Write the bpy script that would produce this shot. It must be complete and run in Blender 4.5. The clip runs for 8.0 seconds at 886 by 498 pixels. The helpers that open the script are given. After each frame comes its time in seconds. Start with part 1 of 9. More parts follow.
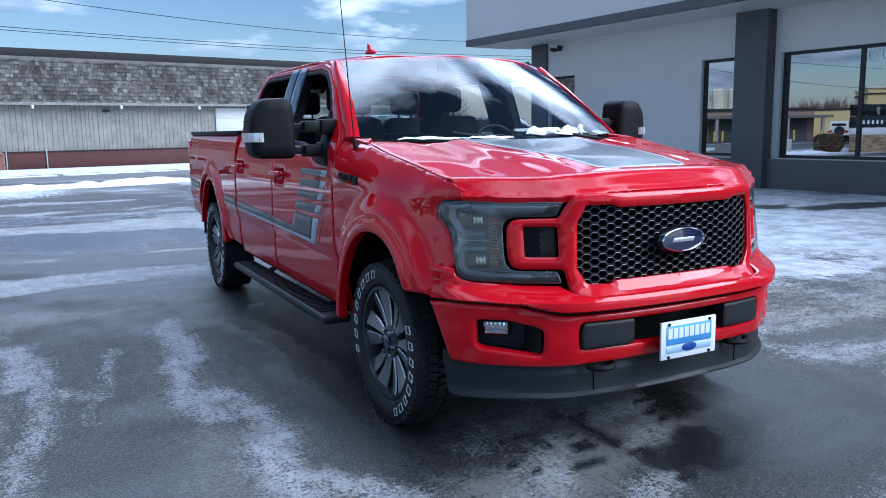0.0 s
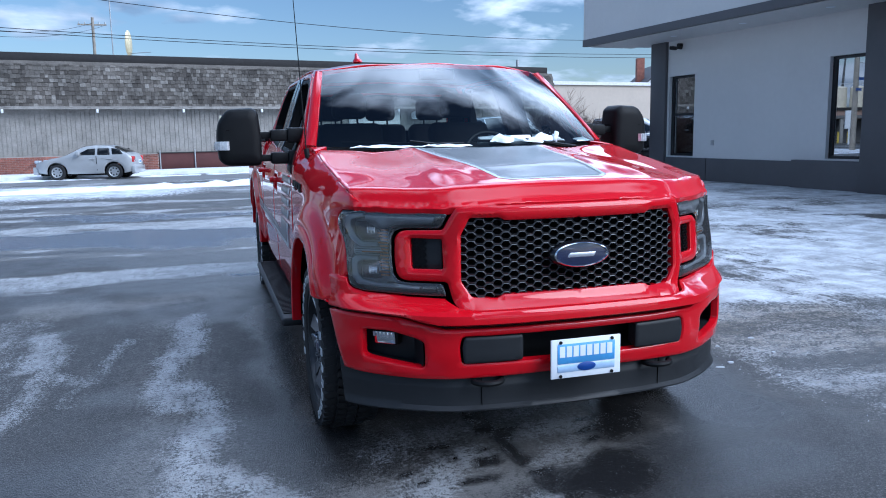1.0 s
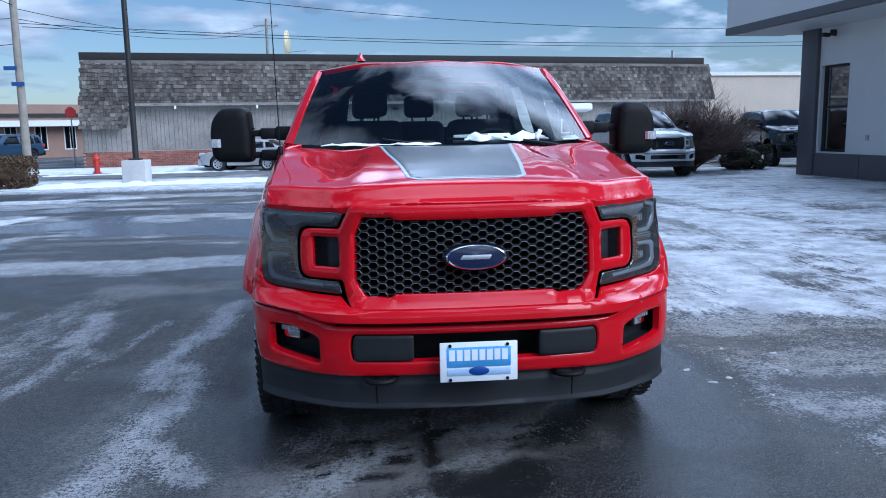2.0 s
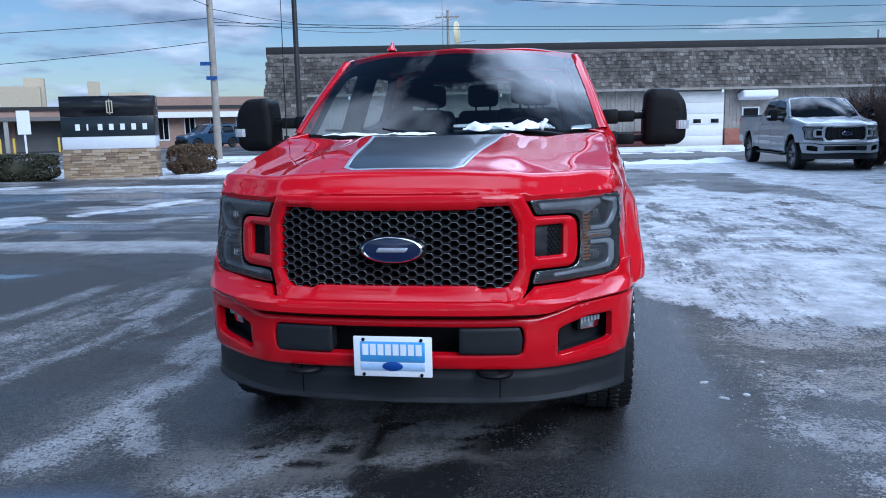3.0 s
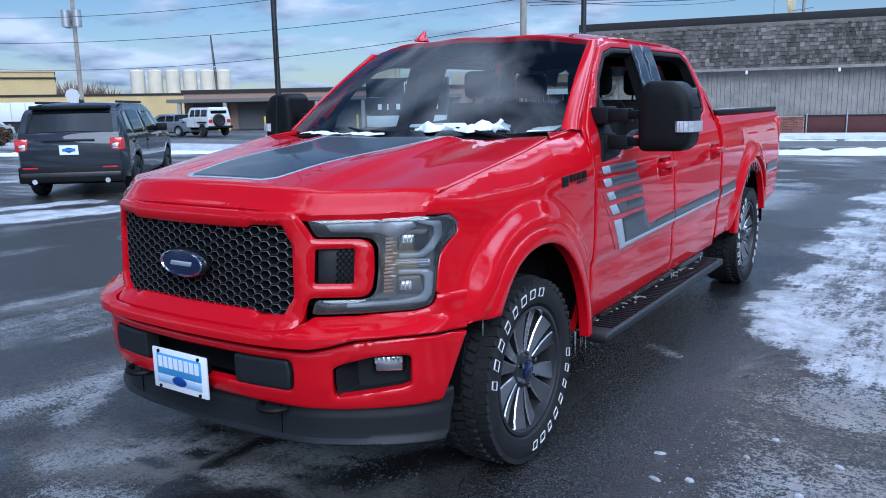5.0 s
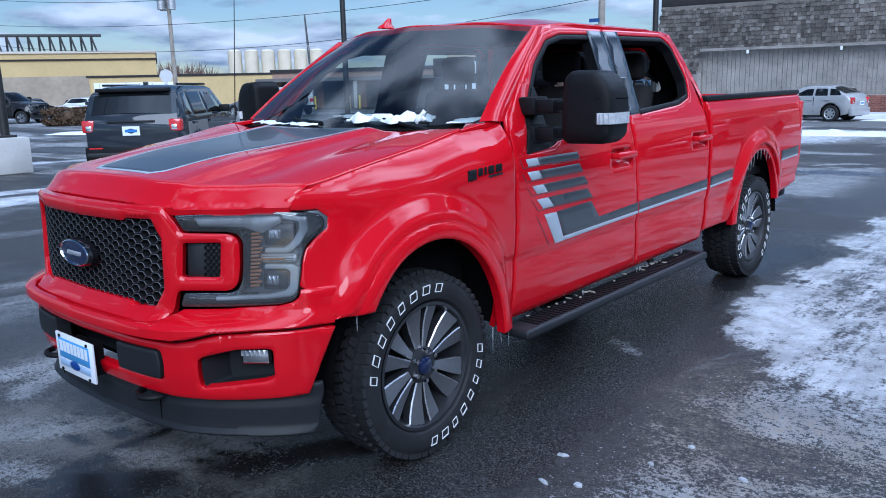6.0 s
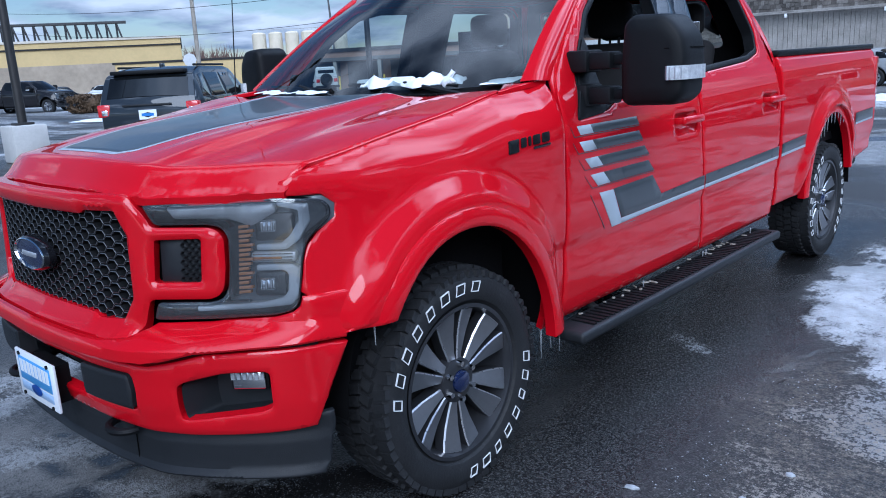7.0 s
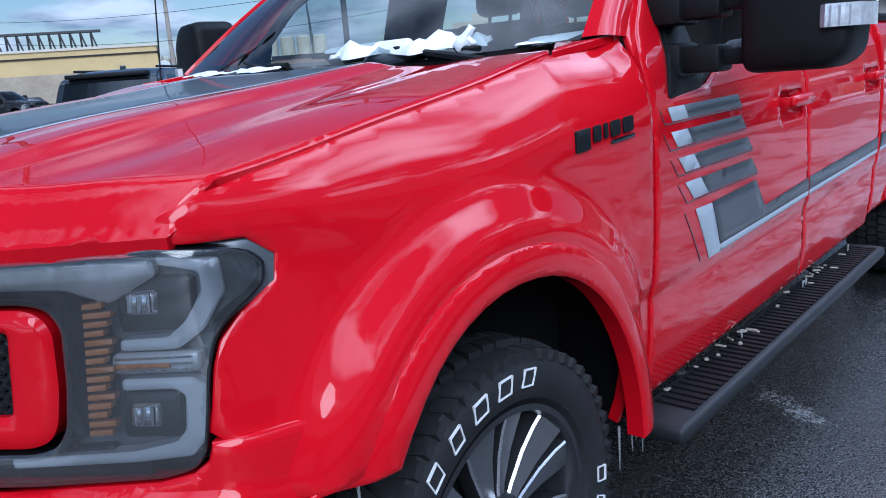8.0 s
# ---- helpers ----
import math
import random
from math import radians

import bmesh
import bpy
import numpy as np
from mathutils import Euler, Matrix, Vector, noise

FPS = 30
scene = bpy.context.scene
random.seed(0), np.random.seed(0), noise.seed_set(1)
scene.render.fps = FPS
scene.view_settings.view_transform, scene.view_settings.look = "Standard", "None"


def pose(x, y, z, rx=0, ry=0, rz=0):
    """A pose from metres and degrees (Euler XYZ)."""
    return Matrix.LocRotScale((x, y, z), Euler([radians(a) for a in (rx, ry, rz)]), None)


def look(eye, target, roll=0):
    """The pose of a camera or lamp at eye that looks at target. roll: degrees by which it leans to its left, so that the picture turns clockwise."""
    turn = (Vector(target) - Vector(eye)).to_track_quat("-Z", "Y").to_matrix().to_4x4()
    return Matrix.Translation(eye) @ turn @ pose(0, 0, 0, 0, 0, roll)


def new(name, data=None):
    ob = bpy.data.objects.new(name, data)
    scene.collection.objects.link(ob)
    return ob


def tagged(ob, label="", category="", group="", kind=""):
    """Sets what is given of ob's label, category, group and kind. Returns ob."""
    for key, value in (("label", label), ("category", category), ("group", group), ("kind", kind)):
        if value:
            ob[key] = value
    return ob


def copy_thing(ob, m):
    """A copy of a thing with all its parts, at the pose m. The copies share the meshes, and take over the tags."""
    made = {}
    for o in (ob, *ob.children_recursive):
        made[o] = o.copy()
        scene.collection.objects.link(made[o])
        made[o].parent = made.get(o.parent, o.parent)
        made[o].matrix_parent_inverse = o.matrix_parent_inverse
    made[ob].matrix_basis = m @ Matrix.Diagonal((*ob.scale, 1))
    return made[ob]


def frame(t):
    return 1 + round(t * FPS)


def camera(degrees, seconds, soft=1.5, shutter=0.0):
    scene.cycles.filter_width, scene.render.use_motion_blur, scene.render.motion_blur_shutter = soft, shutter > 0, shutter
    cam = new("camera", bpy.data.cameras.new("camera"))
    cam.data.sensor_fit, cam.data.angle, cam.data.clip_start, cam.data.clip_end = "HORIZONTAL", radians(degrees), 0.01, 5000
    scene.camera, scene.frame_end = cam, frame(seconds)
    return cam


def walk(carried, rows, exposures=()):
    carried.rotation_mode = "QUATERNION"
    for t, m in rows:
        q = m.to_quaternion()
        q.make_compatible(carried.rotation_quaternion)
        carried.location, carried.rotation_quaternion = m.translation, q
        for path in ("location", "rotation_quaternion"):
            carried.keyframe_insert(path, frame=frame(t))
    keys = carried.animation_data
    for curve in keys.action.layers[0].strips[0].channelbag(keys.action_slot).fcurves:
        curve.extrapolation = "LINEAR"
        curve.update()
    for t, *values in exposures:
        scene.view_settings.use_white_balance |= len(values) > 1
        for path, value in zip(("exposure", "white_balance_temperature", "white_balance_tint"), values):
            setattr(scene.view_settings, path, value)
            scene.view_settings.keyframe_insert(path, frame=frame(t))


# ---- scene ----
cam = camera(59.4, 8.0, soft=1.0)
METRES, EYE, TILT, LEAN, TURN = 7.999, 1.448, 0.0, 0.0, -27.6
ROWS = [
    (0.0, 0.0, 0.0, 0.0, -0.13, -8.72, 0.84),
    (0.5, 0.0681, 0.0001, 0.0024, 5.15, -8.68, 0.89),
    (1.0, 0.1336, 0.0107, 0.0034, 10.6, -8.52, 0.99),
    (2.5, 0.3265, 0.0767, 0.0046, 29.15, -8.9, 1.07),
    (3.0, 0.376, 0.1233, 0.0021, 36.12, -9.3, 1.18),
    (3.5, 0.4225, 0.1765, 0.0036, 43.17, -9.6, 1.42),
    (4.0, 0.462, 0.2335, 0.0057, 49.87, -9.84, 1.51),
    (5.5, 0.5354, 0.405, 0.0153, 65.26, -11.12, 1.1),
    (6.0, 0.5519, 0.4449, 0.0174, 67.9, -11.94, 1.4),
    (6.5, 0.5381, 0.4626, 0.0146, 69.33, -12.78, 2.11),
    (7.0, 0.4795, 0.4702, 0.0063, 69.7, -13.44, 3.05),
    (7.5, 0.4139, 0.4874, -0.0022, 69.4, -13.63, 3.9),
    (8.0, 0.346, 0.5072, -0.0093, 68.3, -13.26, 4.14),
]
walk(cam, [(t, pose(0, 0, EYE, TILT, LEAN, TURN) @ pose(METRES * x, METRES * y, METRES * z, 90 + pitch, roll, yaw)) for t, x, y, z, yaw, pitch, roll in ROWS],
     [(0.0, 0.92, 5150, 9), (1.0, 0.77, 5100, 9), (2.5, 0.45, 4980, 9), (5.5, 0.47, 4980, 10), (8.0, 0.52, 5030, 10)])

# ---- sky and sun ----
SUN_AZ, SUN_EL = 136.0, 34.0     # azimuth clockwise from +y, elevation


def make_sky():
    w = bpy.data.worlds.new("sky")
    scene.world = w
    w.use_nodes = True
    n, l = w.node_tree.nodes, w.node_tree.links
    n.clear()
    out = n.new("ShaderNodeOutputWorld")
    sky = n.new("ShaderNodeTexSky")
    sky.sky_type = "NISHITA"
    sky.sun_disc = False
    sky.sun_elevation = radians(SUN_EL)
    sky.sun_rotation = radians(SUN_AZ)
    sky.air_density, sky.dust_density, sky.ozone_density = 1.0, 0.6, 1.5
    blue = n.new("ShaderNodeBackground")
    blue.inputs["Strength"].default_value = 0.056
    l.new(sky.outputs[0], blue.inputs["Color"])
    # broken cloud cover, thicker and greyer low over the horizon
    tc = n.new("ShaderNodeTexCoord")
    sep = n.new("ShaderNodeSeparateXYZ")
    l.new(tc.outputs["Generated"], sep.inputs[0])
    up = n.new("ShaderNodeMath")
    up.operation = "MAXIMUM"
    up.inputs[1].default_value = 0.02
    l.new(sep.outputs["Z"], up.inputs[0])
    add = n.new("ShaderNodeMath")
    add.inputs[1].default_value = 0.18
    l.new(up.outputs[0], add.inputs[0])
    px, py = n.new("ShaderNodeMath"), n.new("ShaderNodeMath")
    for node, axis in ((px, "X"), (py, "Y")):
        node.operation = "DIVIDE"
        l.new(sep.outputs[axis], node.inputs[0])
        l.new(add.outputs[0], node.inputs[1])
    com = n.new("ShaderNodeCombineXYZ")
    l.new(px.outputs[0], com.inputs["X"])
    l.new(py.outputs[0], com.inputs["Y"])
    no = n.new("ShaderNodeTexNoise")
    no.inputs["Scale"].default_value = 1.25
    no.inputs["Detail"].default_value = 7
    no.inputs["Roughness"].default_value = 0.55
    no.inputs["Distortion"].default_value = 0.1
    l.new(com.outputs[0], no.inputs["Vector"])
    ramp = n.new("ShaderNodeValToRGB")
    ramp.color_ramp.elements[0].position, ramp.color_ramp.elements[1].position = 0.53, 0.63
    # the cover closes overhead, unseen, thickened for bright windshield reflections
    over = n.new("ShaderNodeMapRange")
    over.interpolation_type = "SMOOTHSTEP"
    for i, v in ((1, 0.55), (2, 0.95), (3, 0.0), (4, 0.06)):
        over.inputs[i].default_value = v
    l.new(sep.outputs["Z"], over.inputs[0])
    # a tall bright unseen bank over the north-east, for hood and fender reflections
    east = n.new("ShaderNodeVectorMath")
    east.operation = "DOT_PRODUCT"
    east.inputs[1].default_value = Vector((math.sin(radians(28)), math.cos(radians(28)), 0.84)).normalized()
    l.new(tc.outputs["Generated"], east.inputs[0])
    bank = n.new("ShaderNodeMapRange")
    bank.interpolation_type = "SMOOTHSTEP"
    for i, v in ((1, 0.72), (2, 0.93), (3, 0.0), (4, 1.0)):
        bank.inputs[i].default_value = v
    l.new(east.outputs["Value"], bank.inputs[0])
    rise = n.new("ShaderNodeMapRange")
    rise.interpolation_type = "SMOOTHSTEP"
    rise.inputs[1].default_value, rise.inputs[2].default_value = 0.16, 0.38
    l.new(sep.outputs["Z"], rise.inputs[0])
    high = n.new("ShaderNodeMath")
    high.operation = "MULTIPLY"
    l.new(bank.outputs[0], high.inputs[0])
    l.new(rise.outputs[0], high.inputs[1])
    pile = n.new("ShaderNodeMath")
    pile.operation = "MULTIPLY_ADD"
    pile.inputs[1].default_value = 0.09
    l.new(high.outputs[0], pile.inputs[0])
    # grey broken cloud low in the west
    west = n.new("ShaderNodeVectorMath")
    west.operation = "DOT_PRODUCT"
    west.inputs[1].default_value = Vector((-0.94, 0.34, 0.12)).normalized()
    l.new(tc.outputs["Generated"], west.inputs[0])
    grey = n.new("ShaderNodeMapRange")
    grey.interpolation_type = "SMOOTHSTEP"
    for i, v in ((1, 0.30), (2, 0.90), (3, 0.0), (4, 0.075)):
        grey.inputs[i].default_value = v
    l.new(west.outputs["Value"], grey.inputs[0])
    low = n.new("ShaderNodeMapRange")
    low.interpolation_type = "SMOOTHSTEP"
    for i, v in ((1, 0.15), (2, 0.30), (3, 1.0), (4, 0.0)):
        low.inputs[i].default_value = v
    l.new(sep.outputs["Z"], low.inputs[0])
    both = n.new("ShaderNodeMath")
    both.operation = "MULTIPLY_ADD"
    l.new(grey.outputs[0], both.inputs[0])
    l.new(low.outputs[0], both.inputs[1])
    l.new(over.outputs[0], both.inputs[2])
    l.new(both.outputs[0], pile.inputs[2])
    thick = n.new("ShaderNodeMath")
    l.new(no.outputs[0], thick.inputs[0])
    l.new(pile.outputs[0], thick.inputs[1])
    l.new(thick.outputs[0], ramp.inputs[0])
    shade = n.new("ShaderNodeTexNoise")
    shade.inputs["Scale"].default_value = 2.6
    shade.inputs["Detail"].default_value = 5
    l.new(com.outputs[0], shade.inputs["Vector"])
    tint = n.new("ShaderNodeValToRGB")
    tint.color_ramp.elements[0].position, tint.color_ramp.elements[1].position = 0.35, 0.65
    tint.color_ramp.elements[0].color = (0.27, 0.34, 0.44, 1)
    tint.color_ramp.elements[1].color = (0.88, 0.91, 0.96, 1)
    l.new(shade.outputs[0], tint.inputs[0])
    cloud = n.new("ShaderNodeBackground")
    # clouds shine more towards the sun
    dot = n.new("ShaderNodeVectorMath")
    dot.operation = "DOT_PRODUCT"
    dot.inputs[1].default_value = (math.sin(radians(SUN_AZ)) * math.cos(radians(SUN_EL)), math.cos(radians(SUN_AZ)) * math.cos(radians(SUN_EL)), math.sin(radians(SUN_EL)))
    l.new(tc.outputs["Generated"], dot.inputs[0])
    glow = n.new("ShaderNodeMapRange")
    glow.interpolation_type = "SMOOTHSTEP"
    for i, v in ((1, -0.5), (2, 0.9), (3, 0.62), (4, 2.8)):
        glow.inputs[i].default_value = v
    l.new(dot.outputs["Value"], glow.inputs[0])
    shine = n.new("ShaderNodeMath")
    shine.operation = "MULTIPLY_ADD"
    shine.inputs[1].default_value = 2.9
    l.new(high.outputs[0], shine.inputs[0])
    l.new(glow.outputs[0], shine.inputs[2])
    l.new(shine.outputs[0], cloud.inputs["Strength"])
    l.new(tint.outputs[0], cloud.inputs["Color"])
    mix = n.new("ShaderNodeMixShader")
    l.new(ramp.outputs[0], mix.inputs[0])
    l.new(blue.outputs[0], mix.inputs[1])
    l.new(cloud.outputs[0], mix.inputs[2])
    l.new(mix.outputs[0], out.inputs["Surface"])


make_sky()
sun = new("sun", bpy.data.lights.new("sun", "SUN"))
sun.data.energy, sun.data.angle, sun.data.color = 1.9, radians(38), (1.0, 0.95, 0.88)
sun.matrix_world = look(Vector((math.sin(radians(SUN_AZ)) * math.cos(radians(SUN_EL)), math.cos(radians(SUN_AZ)) * math.cos(radians(SUN_EL)), math.sin(radians(SUN_EL)))) * 60, (0, 0, 0))

# ---- materials ----
MATS = {}


def ramp_between(n, l, fac, lo, hi, c0, c1):
    r = n.new("ShaderNodeValToRGB")
    e = r.color_ramp.elements
    e[0].position, e[1].position = lo, hi
    e[0].color, e[1].color = (*c0, 1), (*c1, 1)
    l.new(fac, r.inputs[0])
    return r.outputs[0]


def noise_tex(n, l, vec, scale, detail=5, rough=0.55, distort=0.0):
    t = n.new("ShaderNodeTexNoise")
    t.inputs["Scale"].default_value, t.inputs["Detail"].default_value = scale, detail
    t.inputs["Roughness"].default_value, t.inputs["Distortion"].default_value = rough, distort
    l.new(vec, t.inputs["Vector"])
    return t.outputs[0]


def maths(n, l, op, a, b=None, clamp=False):
    m = n.new("ShaderNodeMath")
    m.operation, m.use_clamp = op, clamp
    for i, v in enumerate((a, b)):
        if v is None:
            continue
        if isinstance(v, (int, float)):
            m.inputs[i].default_value = v
        else:
            l.new(v, m.inputs[i])
    return m.outputs[0]


def mixc(n, l, fac, a, b):
    m = n.new("ShaderNodeMix")
    m.data_type = "RGBA"
    for s, v in ((m.inputs[0], fac), (m.inputs[6], a), (m.inputs[7], b)):
        if isinstance(v, (int, float)):
            s.default_value = v
        elif isinstance(v, tuple):
            s.default_value = (*v, 1)
        else:
            l.new(v, s)
    return m.outputs[2]


def mixv(n, l, fac, a, b):
    m = n.new("ShaderNodeMix")
    for s, v in ((m.inputs[0], fac), (m.inputs[2], a), (m.inputs[3], b)):
        if isinstance(v, (int, float)):
            s.default_value = v
        else:
            l.new(v, s)
    return m.outputs[0]


def start_mat(name):
    m = bpy.data.materials.new(name)
    m.use_nodes = True
    n, l = m.node_tree.nodes, m.node_tree.links
    return m, n, l, n["Principled BSDF"]


def mat(name, color, rough=0.5, metal=0.0, var=0.12, scale=6.0, bump=0.0, bump_scale=80.0, coat=0.0, spec=0.5, wear=0.0, wear_color=(0.5, 0.5, 0.5)):
    """A plain surface with tone variation at two scales, an uneven gloss and a fine relief."""
    if name in MATS:
        return MATS[name]
    m, n, l, p = start_mat(name)
    tc = n.new("ShaderNodeTexCoord")
    big = noise_tex(n, l, tc.outputs["Object"], scale, 4)
    fine = noise_tex(n, l, tc.outputs["Object"], scale * 9, 6)
    both = maths(n, l, "ADD", maths(n, l, "MULTIPLY", big, 0.6), maths(n, l, "MULTIPLY", fine, 0.4))
    lo, hi = tuple(c * (1 - var) for c in color), tuple(min(1, c * (1 + var)) for c in color)
    col = ramp_between(n, l, both, 0.32, 0.68, lo, hi)
    if wear:
        w = noise_tex(n, l, tc.outputs["Object"], scale * 2.3, 8, 0.7)
        col = mixc(n, l, maths(n, l, "MULTIPLY", ramp_between(n, l, w, 0.55, 0.7, (0, 0, 0), (1, 1, 1)), wear), col, wear_color)
    l.new(col, p.inputs["Base Color"])
    r = maths(n, l, "MULTIPLY_ADD", fine, 0.25 * rough)
    m2 = r.node
    m2.inputs[2].default_value = rough * 0.875
    l.new(r, p.inputs["Roughness"])
    p.inputs["Metallic"].default_value = metal
    p.inputs["Coat Weight"].default_value = coat
    p.inputs["Coat Roughness"].default_value = 0.03
    p.inputs["Specular IOR Level"].default_value = spec
    if bump:
        b = n.new("ShaderNodeBump")
        b.inputs["Strength"].default_value = bump
        b.inputs["Distance"].default_value = 0.01
        l.new(noise_tex(n, l, tc.outputs["Object"], bump_scale, 4), b.inputs["Height"])
        l.new(b.outputs[0], p.inputs["Normal"])
    MATS[name] = m
    return m


def paint(name, color, flake=0.0, rough=0.35):
    """Clear-coated car paint with faint road film."""
    m, n, l, p = start_mat(name)
    tc = n.new("ShaderNodeTexCoord")
    film = noise_tex(n, l, tc.outputs["Object"], 1.7, 6, 0.6)
    fleck = noise_tex(n, l, tc.outputs["Object"], 900, 2)
    col = ramp_between(n, l, maths(n, l, "ADD", maths(n, l, "MULTIPLY", film, 0.75), maths(n, l, "MULTIPLY", fleck, 0.25)), 0.35, 0.65,
                       tuple(c * 0.93 for c in color), tuple(min(1, c * 1.05) for c in color))
    l.new(col, p.inputs["Base Color"])
    p.inputs["Roughness"].default_value = rough
    p.inputs["Specular IOR Level"].default_value = 0.02
    p.inputs["Metallic"].default_value = flake
    p.inputs["Coat Weight"].default_value = 1.0
    p.inputs["Coat IOR"].default_value = 1.43
    l.new(ramp_between(n, l, film, 0.4, 0.75, (0.004,) * 3, (0.02,) * 3), p.inputs["Coat Roughness"])
    return m


def clear_glass(name, tint=(0.9, 0.95, 0.95), gloss=0.02, haze=0.0, ior=1.5):
    m, n, l, p = start_mat(name)
    n.remove(p)
    tr, gl, mx, fr = n.new("ShaderNodeBsdfTransparent"), n.new("ShaderNodeBsdfGlossy"), n.new("ShaderNodeMixShader"), n.new("ShaderNodeFresnel")
    tr.inputs[0].default_value = (*tint, 1)
    gl.inputs["Roughness"].default_value = gloss
    fr.inputs[0].default_value = ior
    l.new(fr.outputs[0], mx.inputs[0])
    l.new(tr.outputs[0], mx.inputs[1])
    l.new(gl.outputs[0], mx.inputs[2])
    last = mx.outputs[0]
    if haze:
        tc = n.new("ShaderNodeTexCoord")
        df = n.new("ShaderNodeBsdfDiffuse")
        df.inputs[0].default_value = (0.7, 0.72, 0.74, 1)
        m2 = n.new("ShaderNodeMixShader")
        l.new(maths(n, l, "MULTIPLY", ramp_between(n, l, noise_tex(n, l, tc.outputs["Object"], 1.2, 3, 0.5, 0.0), 0.30, 0.75, (0.6,) * 3, (1,) * 3), haze), m2.inputs[0])
        l.new(last, m2.inputs[1])
        l.new(df.outputs[0], m2.inputs[2])
        last = m2.outputs[0]
    l.new(last, n["Material Output"].inputs["Surface"])
    return m


RED = paint("red_paint", (0.50, 0.001, 0.008), 0.0, 0.6)
SILVER = paint("silver_paint", (0.42, 0.44, 0.46), 0.6, 0.4)
NAVY = paint("dark_blue_grey_paint", (0.022, 0.028, 0.036), 0.3, 0.4)
CARBLACK = paint("black_paint", (0.012, 0.012, 0.014))
CARWHITE = paint("white_paint", (0.62, 0.63, 0.62))
CARSILV = paint("pale_silver_paint", (0.40, 0.41, 0.42), 0.2)
CARBLUE = paint("blue_paint", (0.04, 0.075, 0.13), 0.3)
CARGREY = paint("grey_paint", (0.22, 0.24, 0.26), 0.5)
BLACKP = mat("black_textured_plastic", (0.005, 0.0055, 0.0065), 0.55, var=0.2, spec=0.2, bump=0.12, bump_scale=400)
GREYP = mat("dark_grey_plastic", (0.014, 0.0155, 0.018), 0.5, spec=0.3, var=0.15, bump=0.1, bump_scale=300)
GLOSSB = mat("gloss_black_trim", (0.008, 0.008, 0.01), 0.12, var=0.1)
PILLARB = mat("polished_black_pillar", (0.016, 0.02, 0.026), 0.16, var=0.1, coat=0.25, spec=0.4)
SEATM = mat("charcoal_seat_cloth", (0.022, 0.022, 0.024), 0.8, var=0.2, scale=12, spec=0.15)
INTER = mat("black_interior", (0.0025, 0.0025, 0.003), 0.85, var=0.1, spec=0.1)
RUBBER = mat("tyre_rubber", (0.016, 0.0165, 0.018), 0.62, spec=0.3, var=0.25, scale=9, bump=0.2, bump_scale=120, wear=0.15, wear_color=(0.09, 0.09, 0.09))
CHROME = mat("chrome", (0.75, 0.76, 0.78), 0.08, 1.0, var=0.05)
MACHINED = mat("machined_alloy", (0.52, 0.53, 0.56), 0.28, 0.85, var=0.08)
SATIN = mat("satin_grey_alloy", (0.27, 0.275, 0.29), 0.30, 0.85, var=0.1)
ALLOYDARK = mat("dark_alloy", (0.030, 0.031, 0.035), 0.35, 0.3, var=0.1)
STEELD = mat("dark_steel", (0.05, 0.05, 0.052), 0.45, 0.7, var=0.2)
DECAL = mat("charcoal_vinyl", (0.035, 0.042, 0.048), 0.32, var=0.1, coat=0.3)
DECALG = mat("silver_vinyl", (0.36, 0.41, 0.46), 0.32, var=0.06, coat=0.3)
LETTER = mat("white_rubber_lettering", (0.72, 0.73, 0.74), 0.6, var=0.1)
GLASS = clear_glass("window_glass", (0.80, 0.86, 0.86))
WIND = clear_glass("windshield_glass", (0.50, 0.58, 0.58), 0.01, 0.0, 1.75)
# the lens haze is a painted veil for sky mirrored in the cover
LENS = clear_glass("lamp_lens", (0.88, 0.90, 0.92), 0.015, 0.05, 1.8)
CRYSTAL = mat("crystal_reflector", (0.62, 0.65, 0.69), 0.18, 0.85, var=0.3, scale=60)
MLAMP = mat("clear_indicator_lens", (0.60, 0.62, 0.65), 0.22, 0.25, var=0.3, scale=60, coat=0.6)
GRILLEEDGE = mat("grey_grille_edge", (0.11, 0.115, 0.125), 0.4, 0.3, var=0.15)
DARKGLASS = mat("dark_window_glass", (0.006, 0.007, 0.008), 0.03, var=0.1, spec=0.4)
AMBER = mat("amber_lens", (0.36, 0.145, 0.04), 0.2, var=0.2, coat=0.6)
REDLENS = mat("red_lens", (0.5, 0.012, 0.015), 0.15, var=0.15, coat=0.8)
DRL = mat("white_light_guide", (0.40, 0.44, 0.49), 0.3, var=0.05, coat=0.5)
LAMPD = mat("lamp_grey_module", (0.022, 0.025, 0.029), 0.3, 0.2, var=0.2)
LAMPM = mat("lamp_ribbed_reflector", (0.38, 0.40, 0.43), 0.3, 0.3, var=0.2)
SMOKE = mat("smoked_lamp_housing", (0.115, 0.128, 0.142), 0.3, 0.3, var=0.15)
WHITEP = mat("white_plastic", (0.75, 0.78, 0.82), 0.4, var=0.05)
BLUEPRINT = mat("blue_print", (0.03, 0.17, 0.50), 0.4, var=0.05)
BADGEBLUE = mat("blue_badge", (0.006, 0.012, 0.05), 0.18, var=0.1, coat=1.0)


